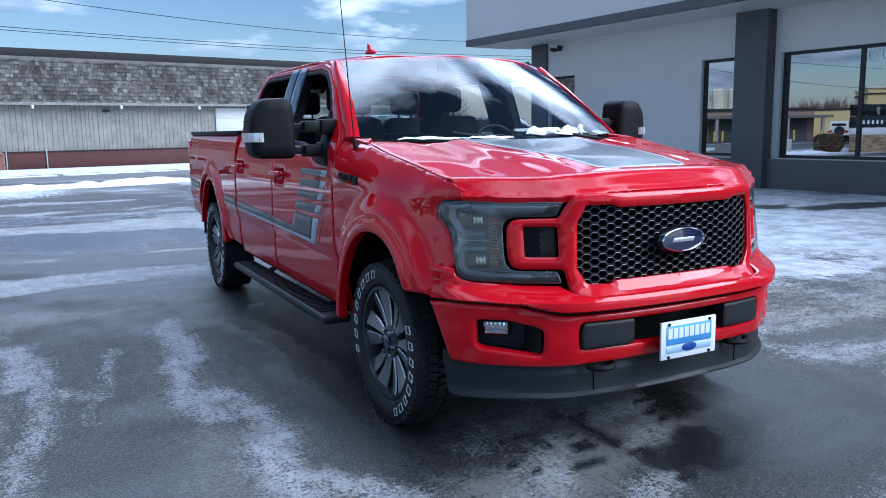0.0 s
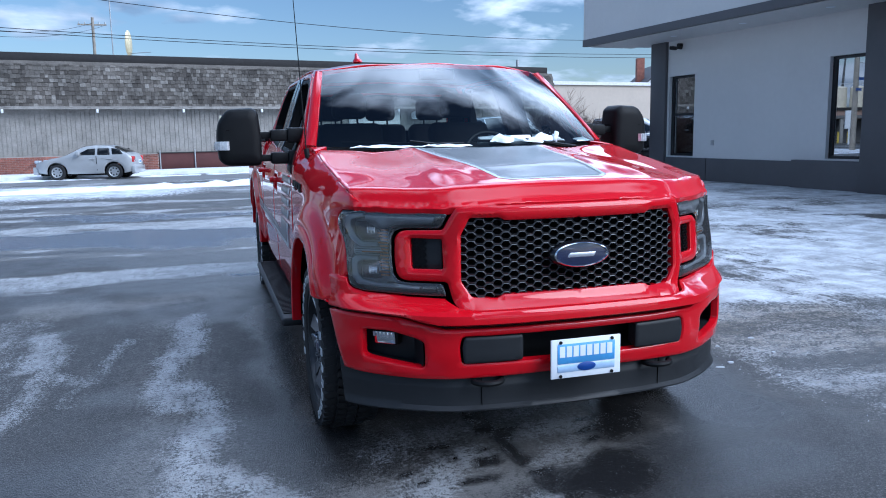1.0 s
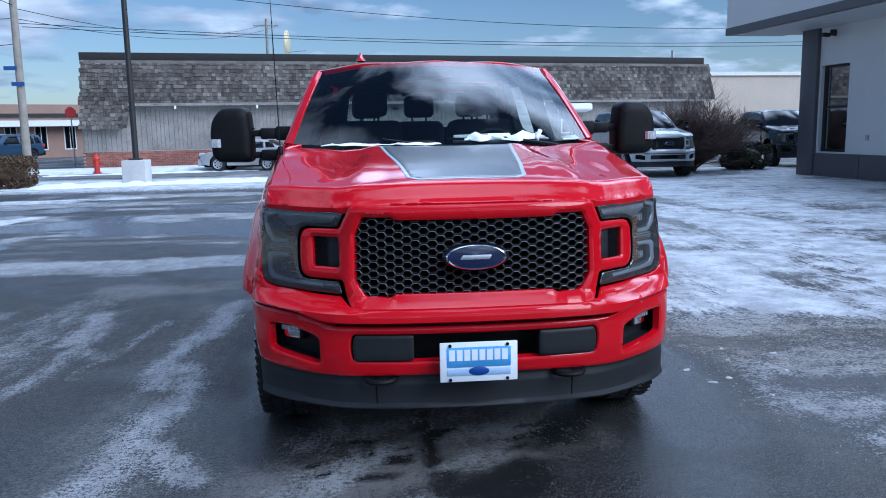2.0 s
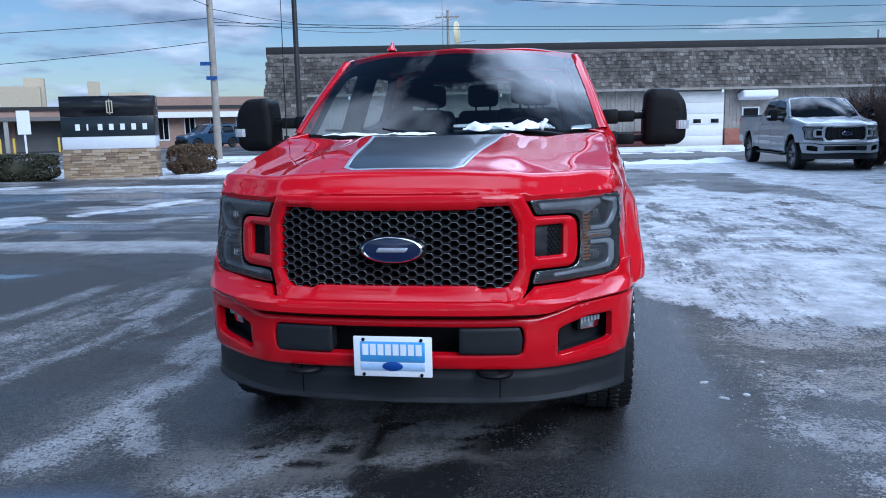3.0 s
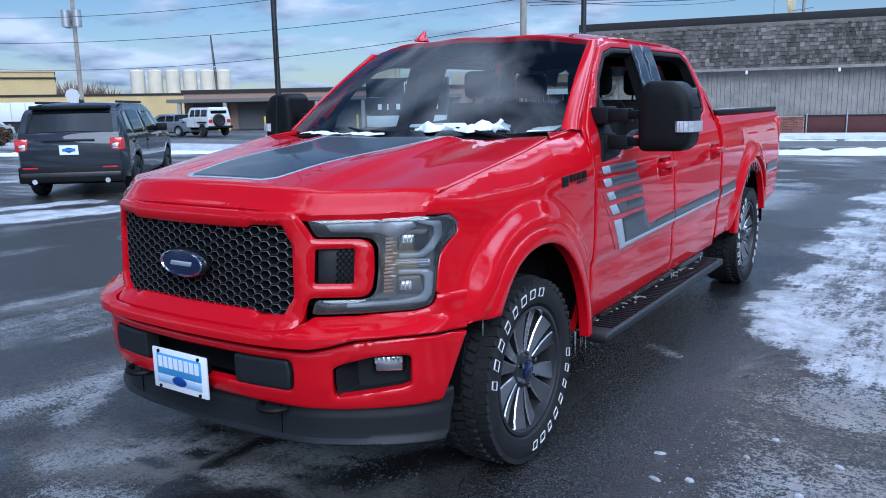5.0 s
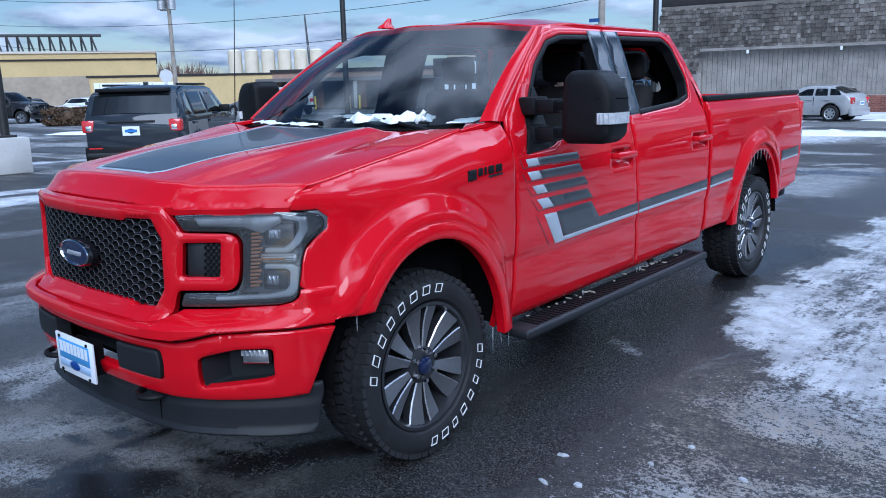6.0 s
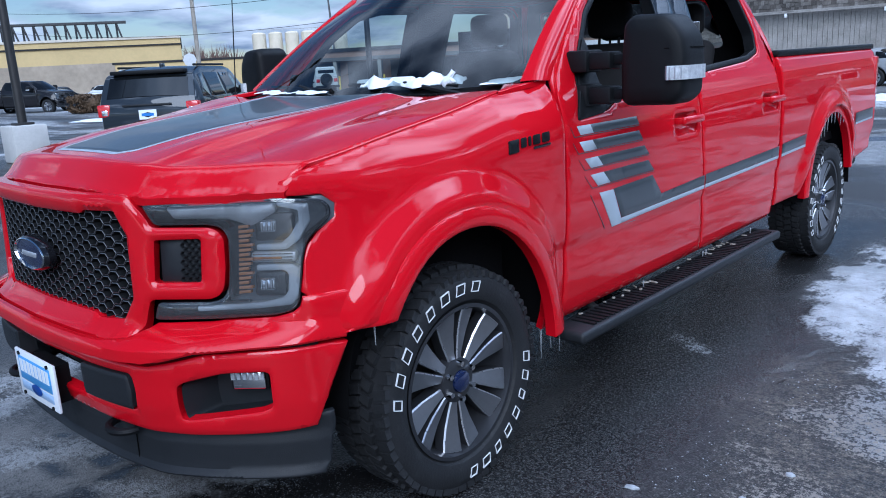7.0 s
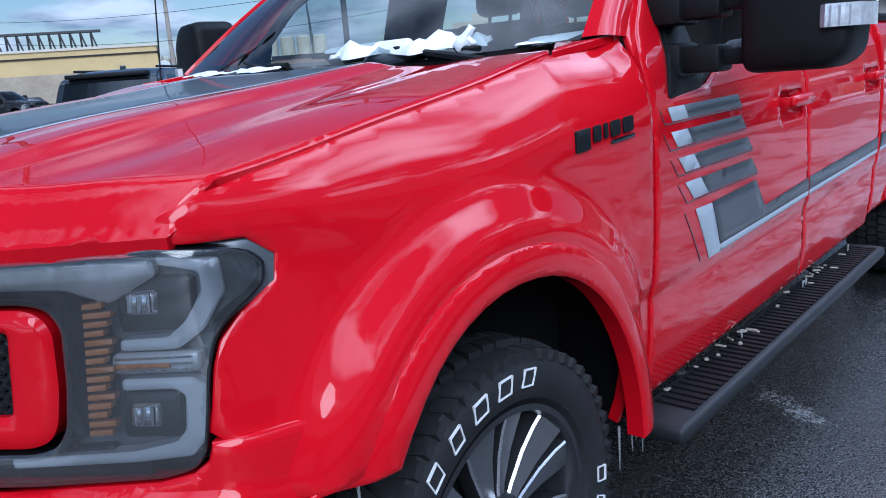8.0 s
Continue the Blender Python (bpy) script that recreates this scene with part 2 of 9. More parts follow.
def snow_mat(name, dirt=0.25):
    m, n, l, p = start_mat(name)
    tc = n.new("ShaderNodeTexCoord")
    g = noise_tex(n, l, tc.outputs["Object"], 1.4, 8, 0.65)
    f = noise_tex(n, l, tc.outputs["Object"], 40, 6, 0.6)
    c = mixc(n, l, maths(n, l, "MULTIPLY", ramp_between(n, l, g, 0.48, 0.72, (0, 0, 0), (1, 1, 1)), dirt), (0.80, 0.83, 0.88), (0.36, 0.35, 0.34))
    l.new(c, p.inputs["Base Color"])
    p.inputs["Roughness"].default_value = 0.6
    p.inputs["Subsurface Weight"].default_value = 0.0
    b = n.new("ShaderNodeBump")
    b.inputs["Strength"].default_value, b.inputs["Distance"].default_value = 0.5, 0.02
    l.new(maths(n, l, "ADD", maths(n, l, "MULTIPLY", g, 1.5), maths(n, l, "MULTIPLY", f, 0.3)), b.inputs["Height"])
    l.new(b.outputs[0], p.inputs["Normal"])
    return m


SNOW = snow_mat("old_snow", 0.5)
STEPICE = mat("sandy_ice", (0.24, 0.215, 0.18), 0.5, var=0.4, scale=30, bump=0.3, bump_scale=90)
DIRTYICE = mat("dirty_ice", (0.40, 0.415, 0.44), 0.45, var=0.3, scale=30, bump=0.3, bump_scale=90)
FRESHSNOW = snow_mat("clean_snow", 0.06)

# ---- mesh tools ----
from mathutils.geometry import delaunay_2d_cdt


def link_mesh(name, verts, faces, material, parent=None, label="", smooth=True, sharp=0.6):
    me = bpy.data.meshes.new(name)
    me.from_pydata([tuple(v) for v in verts], [], faces)
    me.validate()
    if smooth:
        me.shade_smooth()
        me.set_sharp_from_angle(angle=sharp)
    for m in (material if isinstance(material, (list, tuple)) else [material]):
        me.materials.append(m)
    ob = new(name, me)
    if parent is not None:
        ob.parent = parent
    if label:
        ob["label"] = label
    return ob


def part(name, bm, material, parent=None, label="", smooth=True, sharp=0.6):
    me = bpy.data.meshes.new(name)
    bmesh.ops.recalc_face_normals(bm, faces=bm.faces)
    bm.to_mesh(me)
    bm.free()
    if smooth:
        me.shade_smooth()
        me.set_sharp_from_angle(angle=sharp)
    for m in (material if isinstance(material, (list, tuple)) else [material]):
        me.materials.append(m)
    ob = new(name, me)
    if parent is not None:
        ob.parent = parent
    if label:
        ob["label"] = label
    return ob


def add_box(bm, lo, hi, m=None, bevel=0.0, seg=2):
    lo, hi = Vector(lo), Vector(hi)
    c = (lo + hi) / 2
    t = Matrix.Translation(c) @ Matrix.Diagonal((*(hi - lo), 1))
    if m is not None:
        t = m @ t
    r = bmesh.ops.create_cube(bm, size=1, matrix=t)
    if bevel:
        es = list({e for v in r["verts"] for e in v.link_edges})
        bmesh.ops.bevel(bm, geom=es, offset=bevel, segments=seg, profile=0.5, affect="EDGES")
    return r["verts"]


def box(name, lo, hi, material, parent=None, label="", bevel=0.0, m=None, seg=2):
    bm = bmesh.new()
    add_box(bm, lo, hi, m, bevel, seg)
    return part(name, bm, material, parent, label)


def add_rod(bm, a, b, r0, r1=None, seg=8):
    a, b = Vector(a), Vector(b)
    d = b - a
    q = d.to_track_quat("Z", "Y").to_matrix().to_4x4()
    return bmesh.ops.create_cone(bm, cap_ends=True, segments=seg, radius1=r0, radius2=r0 if r1 is None else r1, depth=d.length, matrix=Matrix.Translation((a + b) / 2) @ q)["verts"]


def rod(name, a, b, r0, material, parent=None, label="", r1=None, seg=12):
    bm = bmesh.new()
    add_rod(bm, a, b, r0, r1, seg)
    return part(name, bm, material, parent, label)


def table(ps):
    """A smooth curve through (x, value) pairs."""
    xs, ys = np.array([p[0] for p in ps], float), np.array([p[1] for p in ps], float)
    d = np.diff(ys) / np.diff(xs)
    s = np.zeros(len(xs))
    s[0], s[-1] = d[0], d[-1]
    for i in range(1, len(xs) - 1):
        s[i] = 0 if d[i - 1] * d[i] <= 0 else 2 * d[i - 1] * d[i] / (d[i - 1] + d[i])

    def f(x):
        x = min(max(x, xs[0]), xs[-1])
        i = min(max(int(np.searchsorted(xs, x)) - 1, 0), len(xs) - 2)
        h = xs[i + 1] - xs[i]
        t = (x - xs[i]) / h
        return float((1 + 2 * t) * (1 - t) ** 2 * ys[i] + t * (1 - t) ** 2 * h * s[i] + t * t * (3 - 2 * t) * ys[i + 1] + t * t * (t - 1) * h * s[i + 1])
    return f


def smooth01(a, b, x):
    t = min(max((x - a) / (b - a), 0), 1)
    return t * t * (3 - 2 * t)


def densify(poly, step):
    out = []
    for i, p in enumerate(poly):
        q = poly[(i + 1) % len(poly)]
        k = max(1, int(math.dist(p, q) / step + 0.5))
        out += [(p[0] + (q[0] - p[0]) * j / k, p[1] + (q[1] - p[1]) * j / k) for j in range(k)]
    return out


def rounded(poly, r, n=4):
    """The polygon with its corners rounded to about r."""
    out = []
    k = len(poly)
    for i in range(k):
        a, b, c = (Vector(poly[j % k]) for j in (i - 1, i, i + 1))
        ra = min(r, (a - b).length * 0.45, (c - b).length * 0.45)
        p, q = b + (a - b).normalized() * ra, b + (c - b).normalized() * ra
        for j in range(n + 1):
            t = j / n
            out.append(tuple(p * (1 - t) ** 2 + b * 2 * t * (1 - t) + q * t * t))
    return out


def inside(poly, pts):
    x, y = pts[:, 0], pts[:, 1]
    r = np.zeros(len(pts), bool)
    for (x0, y0), (x1, y1) in zip(poly, poly[1:] + poly[:1]):
        if y0 == y1:
            continue
        r ^= ((y0 > y) != (y1 > y)) & (x < (x1 - x0) * (y - y0) / (y1 - y0) + x0)
    return r


def inset_loop(poly, d):
    a = np.array(poly)
    area = 0.5 * np.sum(a[:, 0] * np.roll(a[:, 1], -1) - np.roll(a[:, 0], -1) * a[:, 1])
    t = np.roll(a, -1, 0) - np.roll(a, 1, 0)
    t /= np.maximum(np.linalg.norm(t, axis=1), 1e-9)[:, None]
    nrm = np.stack([-t[:, 1], t[:, 0]], 1) * (1 if area > 0 else -1)
    return a + nrm * d


def panel_geo(outline, holes=(), step=0.03, roll=0.004):
    """Fills a flat outline (with holes) with even triangles. Returns points, triangles, the loops of the rim, and which points lie on it."""
    loops = [densify(list(outline), step)] + [densify(list(h), step) for h in holes]
    pts, edges, rims = [], [], []
    for lp in loops:
        s = len(pts)
        pts += lp
        rims.append(list(range(s, s + len(lp))))
        edges += [(s + i, s + (i + 1) % len(lp)) for i in range(len(lp))]
    nb = len(pts)
    extra = []
    for k, lp in enumerate(loops):
        extra.append(inset_loop(lp, roll if k == 0 else -roll))
    a = np.array(loops[0])
    gx, gy = np.arange(a[:, 0].min(), a[:, 0].max(), step), np.arange(a[:, 1].min(), a[:, 1].max(), step * 0.87)
    g = np.array([(x + (0.5 * step if j % 2 else 0), y) for j, y in enumerate(gy) for x in gx]).reshape(-1, 2)
    bnd = np.array(pts)
    if len(g):
        d = np.full(len(g), 9.0)
        for s in range(0, len(bnd), 200):
            d = np.minimum(d, np.sqrt(((g[:, None] - bnd[None, s:s + 200]) ** 2).sum(2)).min(1))
        g = g[d > max(0.55 * step, roll * 1.6)]
    cand = np.concatenate(extra + [g]) if len(g) else np.concatenate(extra)
    ok = inside(loops[0], cand)
    for h in loops[1:]:
        ok &= ~inside(h, cand)
    allp = pts + [tuple(p) for p in cand[ok]]
    co, ed, fa, vo, eo, fo = delaunay_2d_cdt([Vector(p) for p in allp], edges, [], 0, 1e-6, True)
    c2 = np.array([tuple(c) for c in co])
    tri = np.array([f for f in fa if len(f) == 3])
    cen = c2[tri].mean(1)
    ok = inside(loops[0], cen)
    for h in loops[1:]:
        ok &= ~inside(h, cen)
    tri = tri[ok]
    new_of = {}
    for i, o in enumerate(vo):
        for j in o:
            new_of[j] = i
    return c2, tri, [[new_of[i] for i in r] for r in rims], {new_of[i] for i in range(nb)}


def panel(name, outline, lift, material, parent=None, label="", holes=(), step=0.03, depth=0.03, roll=0.004, mirror=False, both=False, flip=False, proud=0.0):
    """A curved sheet: a flat outline laid on the surface lift(u, v), with rolled rims folded back by depth. mirror: on the other side; both: over the middle."""
    c2, tri, rims, rim = panel_geo(outline, holes, step, roll)
    e = 1e-3
    P, N = [], []
    for u, v in c2:
        p = Vector(lift(u, v))
        n = (Vector(lift(u + e, v)) - Vector(lift(u - e, v))).cross(Vector(lift(u, v + e)) - Vector(lift(u, v - e)))
        n.normalize()
        if flip:
            n = -n
        P.append(p + n * proud)
        N.append(n)
    V = [P[i] - N[i] * (roll * 0.8 if i in rim else 0) for i in range(len(P))]
    F = [tuple(t) if not flip else tuple(t[::-1]) for t in tri.tolist()]
    # the triangles run counter-clockwise in the flat outline
    for k, r in enumerate(rims):
        a = np.array([c2[i] for i in r])
        area = 0.5 * np.sum(a[:, 0] * np.roll(a[:, 1], -1) - np.roll(a[:, 0], -1) * a[:, 1])
        s = len(V)
        V += [P[i] - N[i] * depth for i in r]
        m = len(r)
        for i in range(m):
            j = (i + 1) % m
            q = (r[i], s + i, s + j, r[j])
            if (area < 0) ^ (k > 0) ^ flip:
                q = q[::-1]
            F.append(q)
    if mirror:
        V = [Vector((-p.x, p.y, p.z)) for p in V]
        F = [f[::-1] for f in F]
    return link_mesh(name, V, F, material, parent, label, sharp=0.7)


def grid_surface(fn, nu, nv):
    V = [fn(i / nu, j / nv) for j in range(nv + 1) for i in range(nu + 1)]
    F = [(j * (nu + 1) + i, j * (nu + 1) + i + 1, (j + 1) * (nu + 1) + i + 1, (j + 1) * (nu + 1) + i) for j in range(nv) for i in range(nu)]
    return V, F


def lathe(profile, seg=48, axis="x"):
    """Revolves (offset along the axis, radius) pairs. Returns points and faces."""
    V, F = [], []
    k = len(profile)
    for s in range(seg):
        a = 2 * math.pi * s / seg
        for o, r in profile:
            V.append((o, r * math.cos(a), r * math.sin(a)) if axis == "x" else (r * math.cos(a), r * math.sin(a), o))
    for s in range(seg):
        t = (s + 1) % seg
        for i in range(k - 1):
            F.append((s * k + i, s * k + i + 1, t * k + i + 1, t * k + i))
    return V, F


def thing(name, label, category, group="", kind="", m=None):
    ob = new(name)
    ob.empty_display_size = 0.2
    tagged(ob, label, category, group, kind)
    if m is not None:
        ob.matrix_world = m
    return ob

# ---- ground ----


def ground_mat():
    """Asphalt under frost, snow and water; where each lies is in the sheet's own attributes, the fine break-up is here."""
    m, n, l, p = start_mat("wet_frosted_asphalt")
    tc = n.new("ShaderNodeTexCoord")
    pos = tc.outputs["Object"]

    def attr(name):
        a = n.new("ShaderNodeAttribute")
        a.attribute_name = name
        s = n.new("ShaderNodeSeparateColor")
        l.new(a.outputs["Color"], s.inputs[0])
        return s.outputs

    def step_in(v, a, b):
        r = n.new("ShaderNodeMapRange")
        r.interpolation_type = "SMOOTHSTEP"
        r.inputs[1].default_value, r.inputs[2].default_value = a, b
        l.new(v, r.inputs[0])
        return r.outputs[0]

    snow, frost, slush = attr("cover_a")
    water, damp, grit = attr("cover_b")
    ice, silt, tread = attr("cover_c")

    def centred(v, k):
        return maths(n, l, "MULTIPLY", maths(n, l, "SUBTRACT", v, 0.5), k)

    def plus(*vs):
        t = vs[0]
        for v in vs[1:]:
            t = maths(n, l, "ADD", t, v)
        return t

    def times(a, b):
        return maths(n, l, "MULTIPLY", a, b)

    # aggregate: stones of a few millimetres, each with its own tone
    vor = n.new("ShaderNodeTexVoronoi")
    vor.inputs["Scale"].default_value = 135
    l.new(pos, vor.inputs["Vector"])
    tone = n.new("ShaderNodeSeparateColor")
    l.new(vor.outputs["Color"], tone.inputs[0])
    dome = maths(n, l, "SUBTRACT", 1.0, vor.outputs["Distance"], True)
    grain = noise_tex(n, l, pos, 85, 2, 0.85)
    drag = n.new("ShaderNodeMapping")
    drag.inputs["Scale"].default_value = (6.0, 20.0, 1.0)
    l.new(pos, drag.inputs["Vector"])
    streak = noise_tex(n, l, drag.outputs[0], 1.0, 7, 0.7)
    pull = n.new("ShaderNodeMapping")
    pull.inputs["Scale"].default_value = (14.0, 3.0, 1.0)
    l.new(pos, pull.inputs["Vector"])
    wipe = noise_tex(n, l, pull.outputs[0], 1.0, 6, 0.7)
    fine = noise_tex(n, l, pos, 48, 3, 0.7)
    speck = noise_tex(n, l, pos, 170, 2, 0.6)
    crumb = noise_tex(n, l, pos, 11, 6, 0.75)
    mid = noise_tex(n, l, pos, 2.6, 6, 0.65)
    salt_n = plus(centred(crumb, 1.5), centred(wipe, 1.1), centred(fine, 2.4), centred(speck, 2.6))
    slush_n = plus(centred(crumb, 1.9), centred(streak, 1.0), centred(fine, 2.6), centred(speck, 1.6))
    snow_n = plus(centred(crumb, 0.9), centred(wipe, 1.0), centred(fine, 0.8))
    w1 = step_in(plus(snow, times(snow_n, 0.8)), 0.34, 0.60)
    w2 = times(step_in(plus(times(frost, 0.85), times(salt_n, 0.85)), 0.50, 0.84), 0.50)
    w3 = times(step_in(plus(times(slush, 0.72), times(slush_n, 0.66)), 0.50, 0.70), 0.62)
    white = maths(n, l, "MAXIMUM", w1, maths(n, l, "MAXIMUM", w2, w3))
    stone = ramp_between(n, l, tone.outputs[0], 0.25, 0.95, (0.010, 0.010, 0.0105), (0.16, 0.154, 0.148))
    stone = mixc(n, l, step_in(vor.outputs["Distance"], 0.35, 0.75), stone, (0.008, 0.008, 0.009))
    base = mixc(n, l, damp, mixc(n, l, 0.50, stone, (0.048, 0.047, 0.047)), mixc(n, l, 0.55, stone, (0.015, 0.0147, 0.015)))
    # dried salt film, thin and dull
    base = mixc(n, l, times(times(silt, 0.8), step_in(plus(silt, times(salt_n, 0.9)), 0.45, 0.95)), base, (0.165, 0.158, 0.150))
    base = mixc(n, l, times(grit, step_in(slush_n, -0.15, 0.30)), base, (0.135, 0.118, 0.098))
    base = mixc(n, l, water, base, (0.014, 0.014, 0.015))
    # bluish base: mirrored sky painted into the ponds' own colour
    base = mixc(n, l, ice, base, (0.085, 0.105, 0.14))
    snow_c = mixc(n, l, step_in(mid, 0.33, 0.66), (0.33, 0.34, 0.355), (0.62, 0.64, 0.665))
    snow_c = mixc(n, l, times(step_in(plus(crumb, times(fine, 0.5)), 0.76, 0.94), 0.5), snow_c, (0.27, 0.25, 0.23))
    snow_c = mixc(n, l, times(grit, times(step_in(slush_n, -0.2, 0.4), 0.7)), snow_c, (0.36, 0.30, 0.23))
    l.new(mixc(n, l, white, base, snow_c), p.inputs["Base Color"])
    film = plus(mixv(n, l, damp, 0.55, 0.24), centred(grain, 0.35), times(silt, 0.2))
    film = mixv(n, l, water, film, 0.07)
    film = mixv(n, l, ice, film, 0.16)
    l.new(mixv(n, l, white, film, 0.62), p.inputs["Roughness"])
    l.new(mixv(n, l, white, mixv(n, l, damp, 0.22, 0.5), 0.3), p.inputs["Specular IOR Level"])
    b = n.new("ShaderNodeBump")
    b.inputs["Strength"].default_value, b.inputs["Distance"].default_value = 0.9, 0.008
    wet = maths(n, l, "MAXIMUM", water, times(ice, 0.85))
    relief = plus(times(dome, 0.30), times(grain, 0.30))
    h = plus(times(relief, mixv(n, l, wet, 1.0, 0.06)), times(white, plus(0.35, times(snow_n, 0.7), times(slush_n, 0.35))), times(tread, -0.9))
    l.new(h, b.inputs["Height"])
    l.new(b.outputs[0], p.inputs["Normal"])
    return m


def grade(x, y):
    """The lot is level and falls a little towards the street behind it."""
    return -0.12 * smooth01(24, 31, y) - 0.10 * smooth01(-14, -26, x)


def fractal(X, Y, scale, seed, octaves=4, rough=0.55):
    """Smooth value noise over a whole grid, about -1 to 1."""
    rng = np.random.RandomState(seed)
    out, amp, tot = np.zeros_like(X), 1.0, 0.0
    for o in range(octaves):
        lat = rng.uniform(-1, 1, (128, 128))
        u, v = X * scale * 2 ** o + 37.3 * o, Y * scale * 2 ** o + 11.7 * o
        iu, iv = np.floor(u).astype(int), np.floor(v).astype(int)
        fu, fv = u - iu, v - iv
        fu, fv = fu * fu * (3 - 2 * fu), fv * fv * (3 - 2 * fv)
        g = lambda a, b: lat[a % 128, b % 128]
        out += amp * ((g(iu, iv) * (1 - fu) + g(iu + 1, iv) * fu) * (1 - fv) + (g(iu, iv + 1) * (1 - fu) + g(iu + 1, iv + 1) * fu) * fv)
        tot += amp
        amp *= rough
    return out / tot * 1.6


def ground():
    xs = np.unique(np.round(np.concatenate([np.arange(-9, 10, 0.06), np.arange(-32, 32, 0.5), [s * v for s in (-1, 1) for v in (45, 60, 100, 200, 500, 1500)]]), 3))
    ys = np.unique(np.round(np.concatenate([np.arange(1.0, 13, 0.05), np.arange(13, 27, 0.12), np.arange(-30, 62, 1.0), [-1500, -500, -200, -80, 80, 120, 200, 500, 1500]]), 3))
    X, Y = np.meshgrid(xs, ys)
    st = lambda v, a, b: (lambda t: t * t * (3 - 2 * t))(np.clip((v - a) / (b - a), 0, 1))
    n1, n2 = fractal(X, Y, 1.3, 1, 5, 0.62), fractal(X, Y, 1.3, 2, 5, 0.62)
    m1, m2 = fractal(X, Y, 0.4, 3, 5, 0.6), fractal(X, Y, 0.4, 4, 5, 0.6)

    def band(a, b, w, soft=0.6, wob=0.12):
        far = wob > 0.3
        px, py = X + wob * (m1 if far else n1) - a[0], Y + wob * (m2 if far else n2) - a[1]
        dx, dy = b[0] - a[0], b[1] - a[1]
        k = np.clip((px * dx + py * dy) / max(dx * dx + dy * dy, 1e-6), 0, 1)
        return 1 - st(np.hypot(px - k * dx, py - k * dy), w * (1 - soft), w)

    def most(*v):
        return np.maximum.reduce(v)
    fx, fy = X + 0.28 * n1, Y + 0.30 * n2
    # trodden snow between the truck and the building
    left = fx - (3.95 - 0.42 * st(Y, 4.8, 7.0))
    low = fy - 0.55 * st(X, 6.5, 4.0)
    snow = st(left, -0.12, 0.30) * st(low, 4.15, 5.0) * (1 - st(Y, 25.0, 27.0))
    lane = fractal(X * 0.42 + Y * 0.06, Y * 0.10, 1.0, 7, 5, 0.6)
    bare = most(st(lane, 0.30, 0.60) * st(Y, 8.0, 11.0) * 0.45, band((6.6, 15.5), (6.9, 20.5), 0.9, 0.8, 0.9), band((10.8, 9.6), (14.0, 8.6), 0.6, 0.8, 0.9), 0.6 * band((3.0, 12), (3.4, 24), 0.9, 0.7, 0.9))
    ruts = most(*(band((x0, 5.2), (x0 + 0.25, 14), 0.17, 1.0, 0.08) for x0 in (4.10, 4.42, 5.0, 5.9, 6.5, 7.4))) * 0.20
    snow = snow * (1 - bare) * (1 - ruts) * (0.68 + 0.30 * n1 + 0.14 * m2)
    # broken slush before the snow, thinning towards the lane
    edge = fx - (3.86 + 0.10 * st(Y, 3.9, 3.0) + 0.25 * st(Y, 3.2, 2.2))
    slush = st(edge, -0.06, 0.30) * (1 - st(fy, 5.0, 5.6)) * st(fy, 0.9, 2.2) * (0.62 + 0.38 * st(m2 + 0.4 * n1, -0.5, 0.5))
    slush = most(slush, 0.95 * band((4.45, 3.10), (5.3, 2.95), 0.50, 1.0, 0.28), 1.0 * band((4.45, 2.65), (5.6, 2.2), 0.52, 1.0, 0.28), 0.9 * band((4.4, 4.0), (6.5, 3.7), 0.42, 1.0, 0.28), 0.9 * band((4.35, 4.85), (6.0, 4.5), 0.35, 1.0, 0.28))
    slush = slush * (1 - 0.6 * band((4.2, 4.45), (4.7, 4.40), 0.24, 0.7, 0.1)) * (1 - 0.55 * band((4.5, 3.55), (5.4, 3.4), 0.22, 0.8))
    # salt dried in wheel tracks
    frost = most(band((0.86, 6.2), (0.72, 4.9), 0.27, 0.8), band((0.72, 4.9), (0.62, 3.9), 0.20, 0.8), band((0.80, 4.3), (0.90, 3.3), 0.24, 0.9), band((0.88, 3.4), (0.82, 2.4), 0.30, 0.9), band((0.95, 3.0), (1.25, 2.6), 0.25, 0.9),
                 band((-0.20, 5.9), (-0.22, 5.0), 0.22, 0.9), 0.8 * band((-0.12, 4.9), (0.05, 4.6), 0.16, 0.9), 0.8 * band((-0.10, 5.7), (-0.20, 3.4), 0.17, 0.9), 0.75 * band((0.32, 5.6), (0.10, 4.2), 0.12, 0.9), 0.8 * band((-1.1, 6.0), (-1.5, 3.0), 0.25, 0.9), 0.8 * band((-0.75, 4.4), (-0.95, 2.6), 0.22, 0.9),
                 0.95 * band((1.62, 2.30), (1.95, 2.75), 0.24, 0.9), 0.9 * band((1.9, 2.10), (2.25, 2.22), 0.18, 0.9), 0.85 * band((2.25, 2.95), (3.0, 3.0), 0.22, 0.9), 0.7 * band((1.75, 3.0), (2.6, 3.3), 0.25, 0.9), 0.75 * band((2.3, 2.55), (2.7, 2.95), 0.18, 0.9), 0.5 * band((1.9, 3.2), (2.0, 2.7), 0.3, 0.9), 0.55 * band((1.3, 5.6), (1.6, 4.3), 0.10, 0.9), 0.5 * band((1.45, 3.6), (1.7, 3.2), 0.12, 0.9))
    wide = fractal(X * 0.9 - Y * 0.1, Y * 0.22, 1.0, 9, 5, 0.62)
    frost = most(frost, st(wide, 0.20, 0.50) * st(X, 0.5, -0.6) * 0.62)
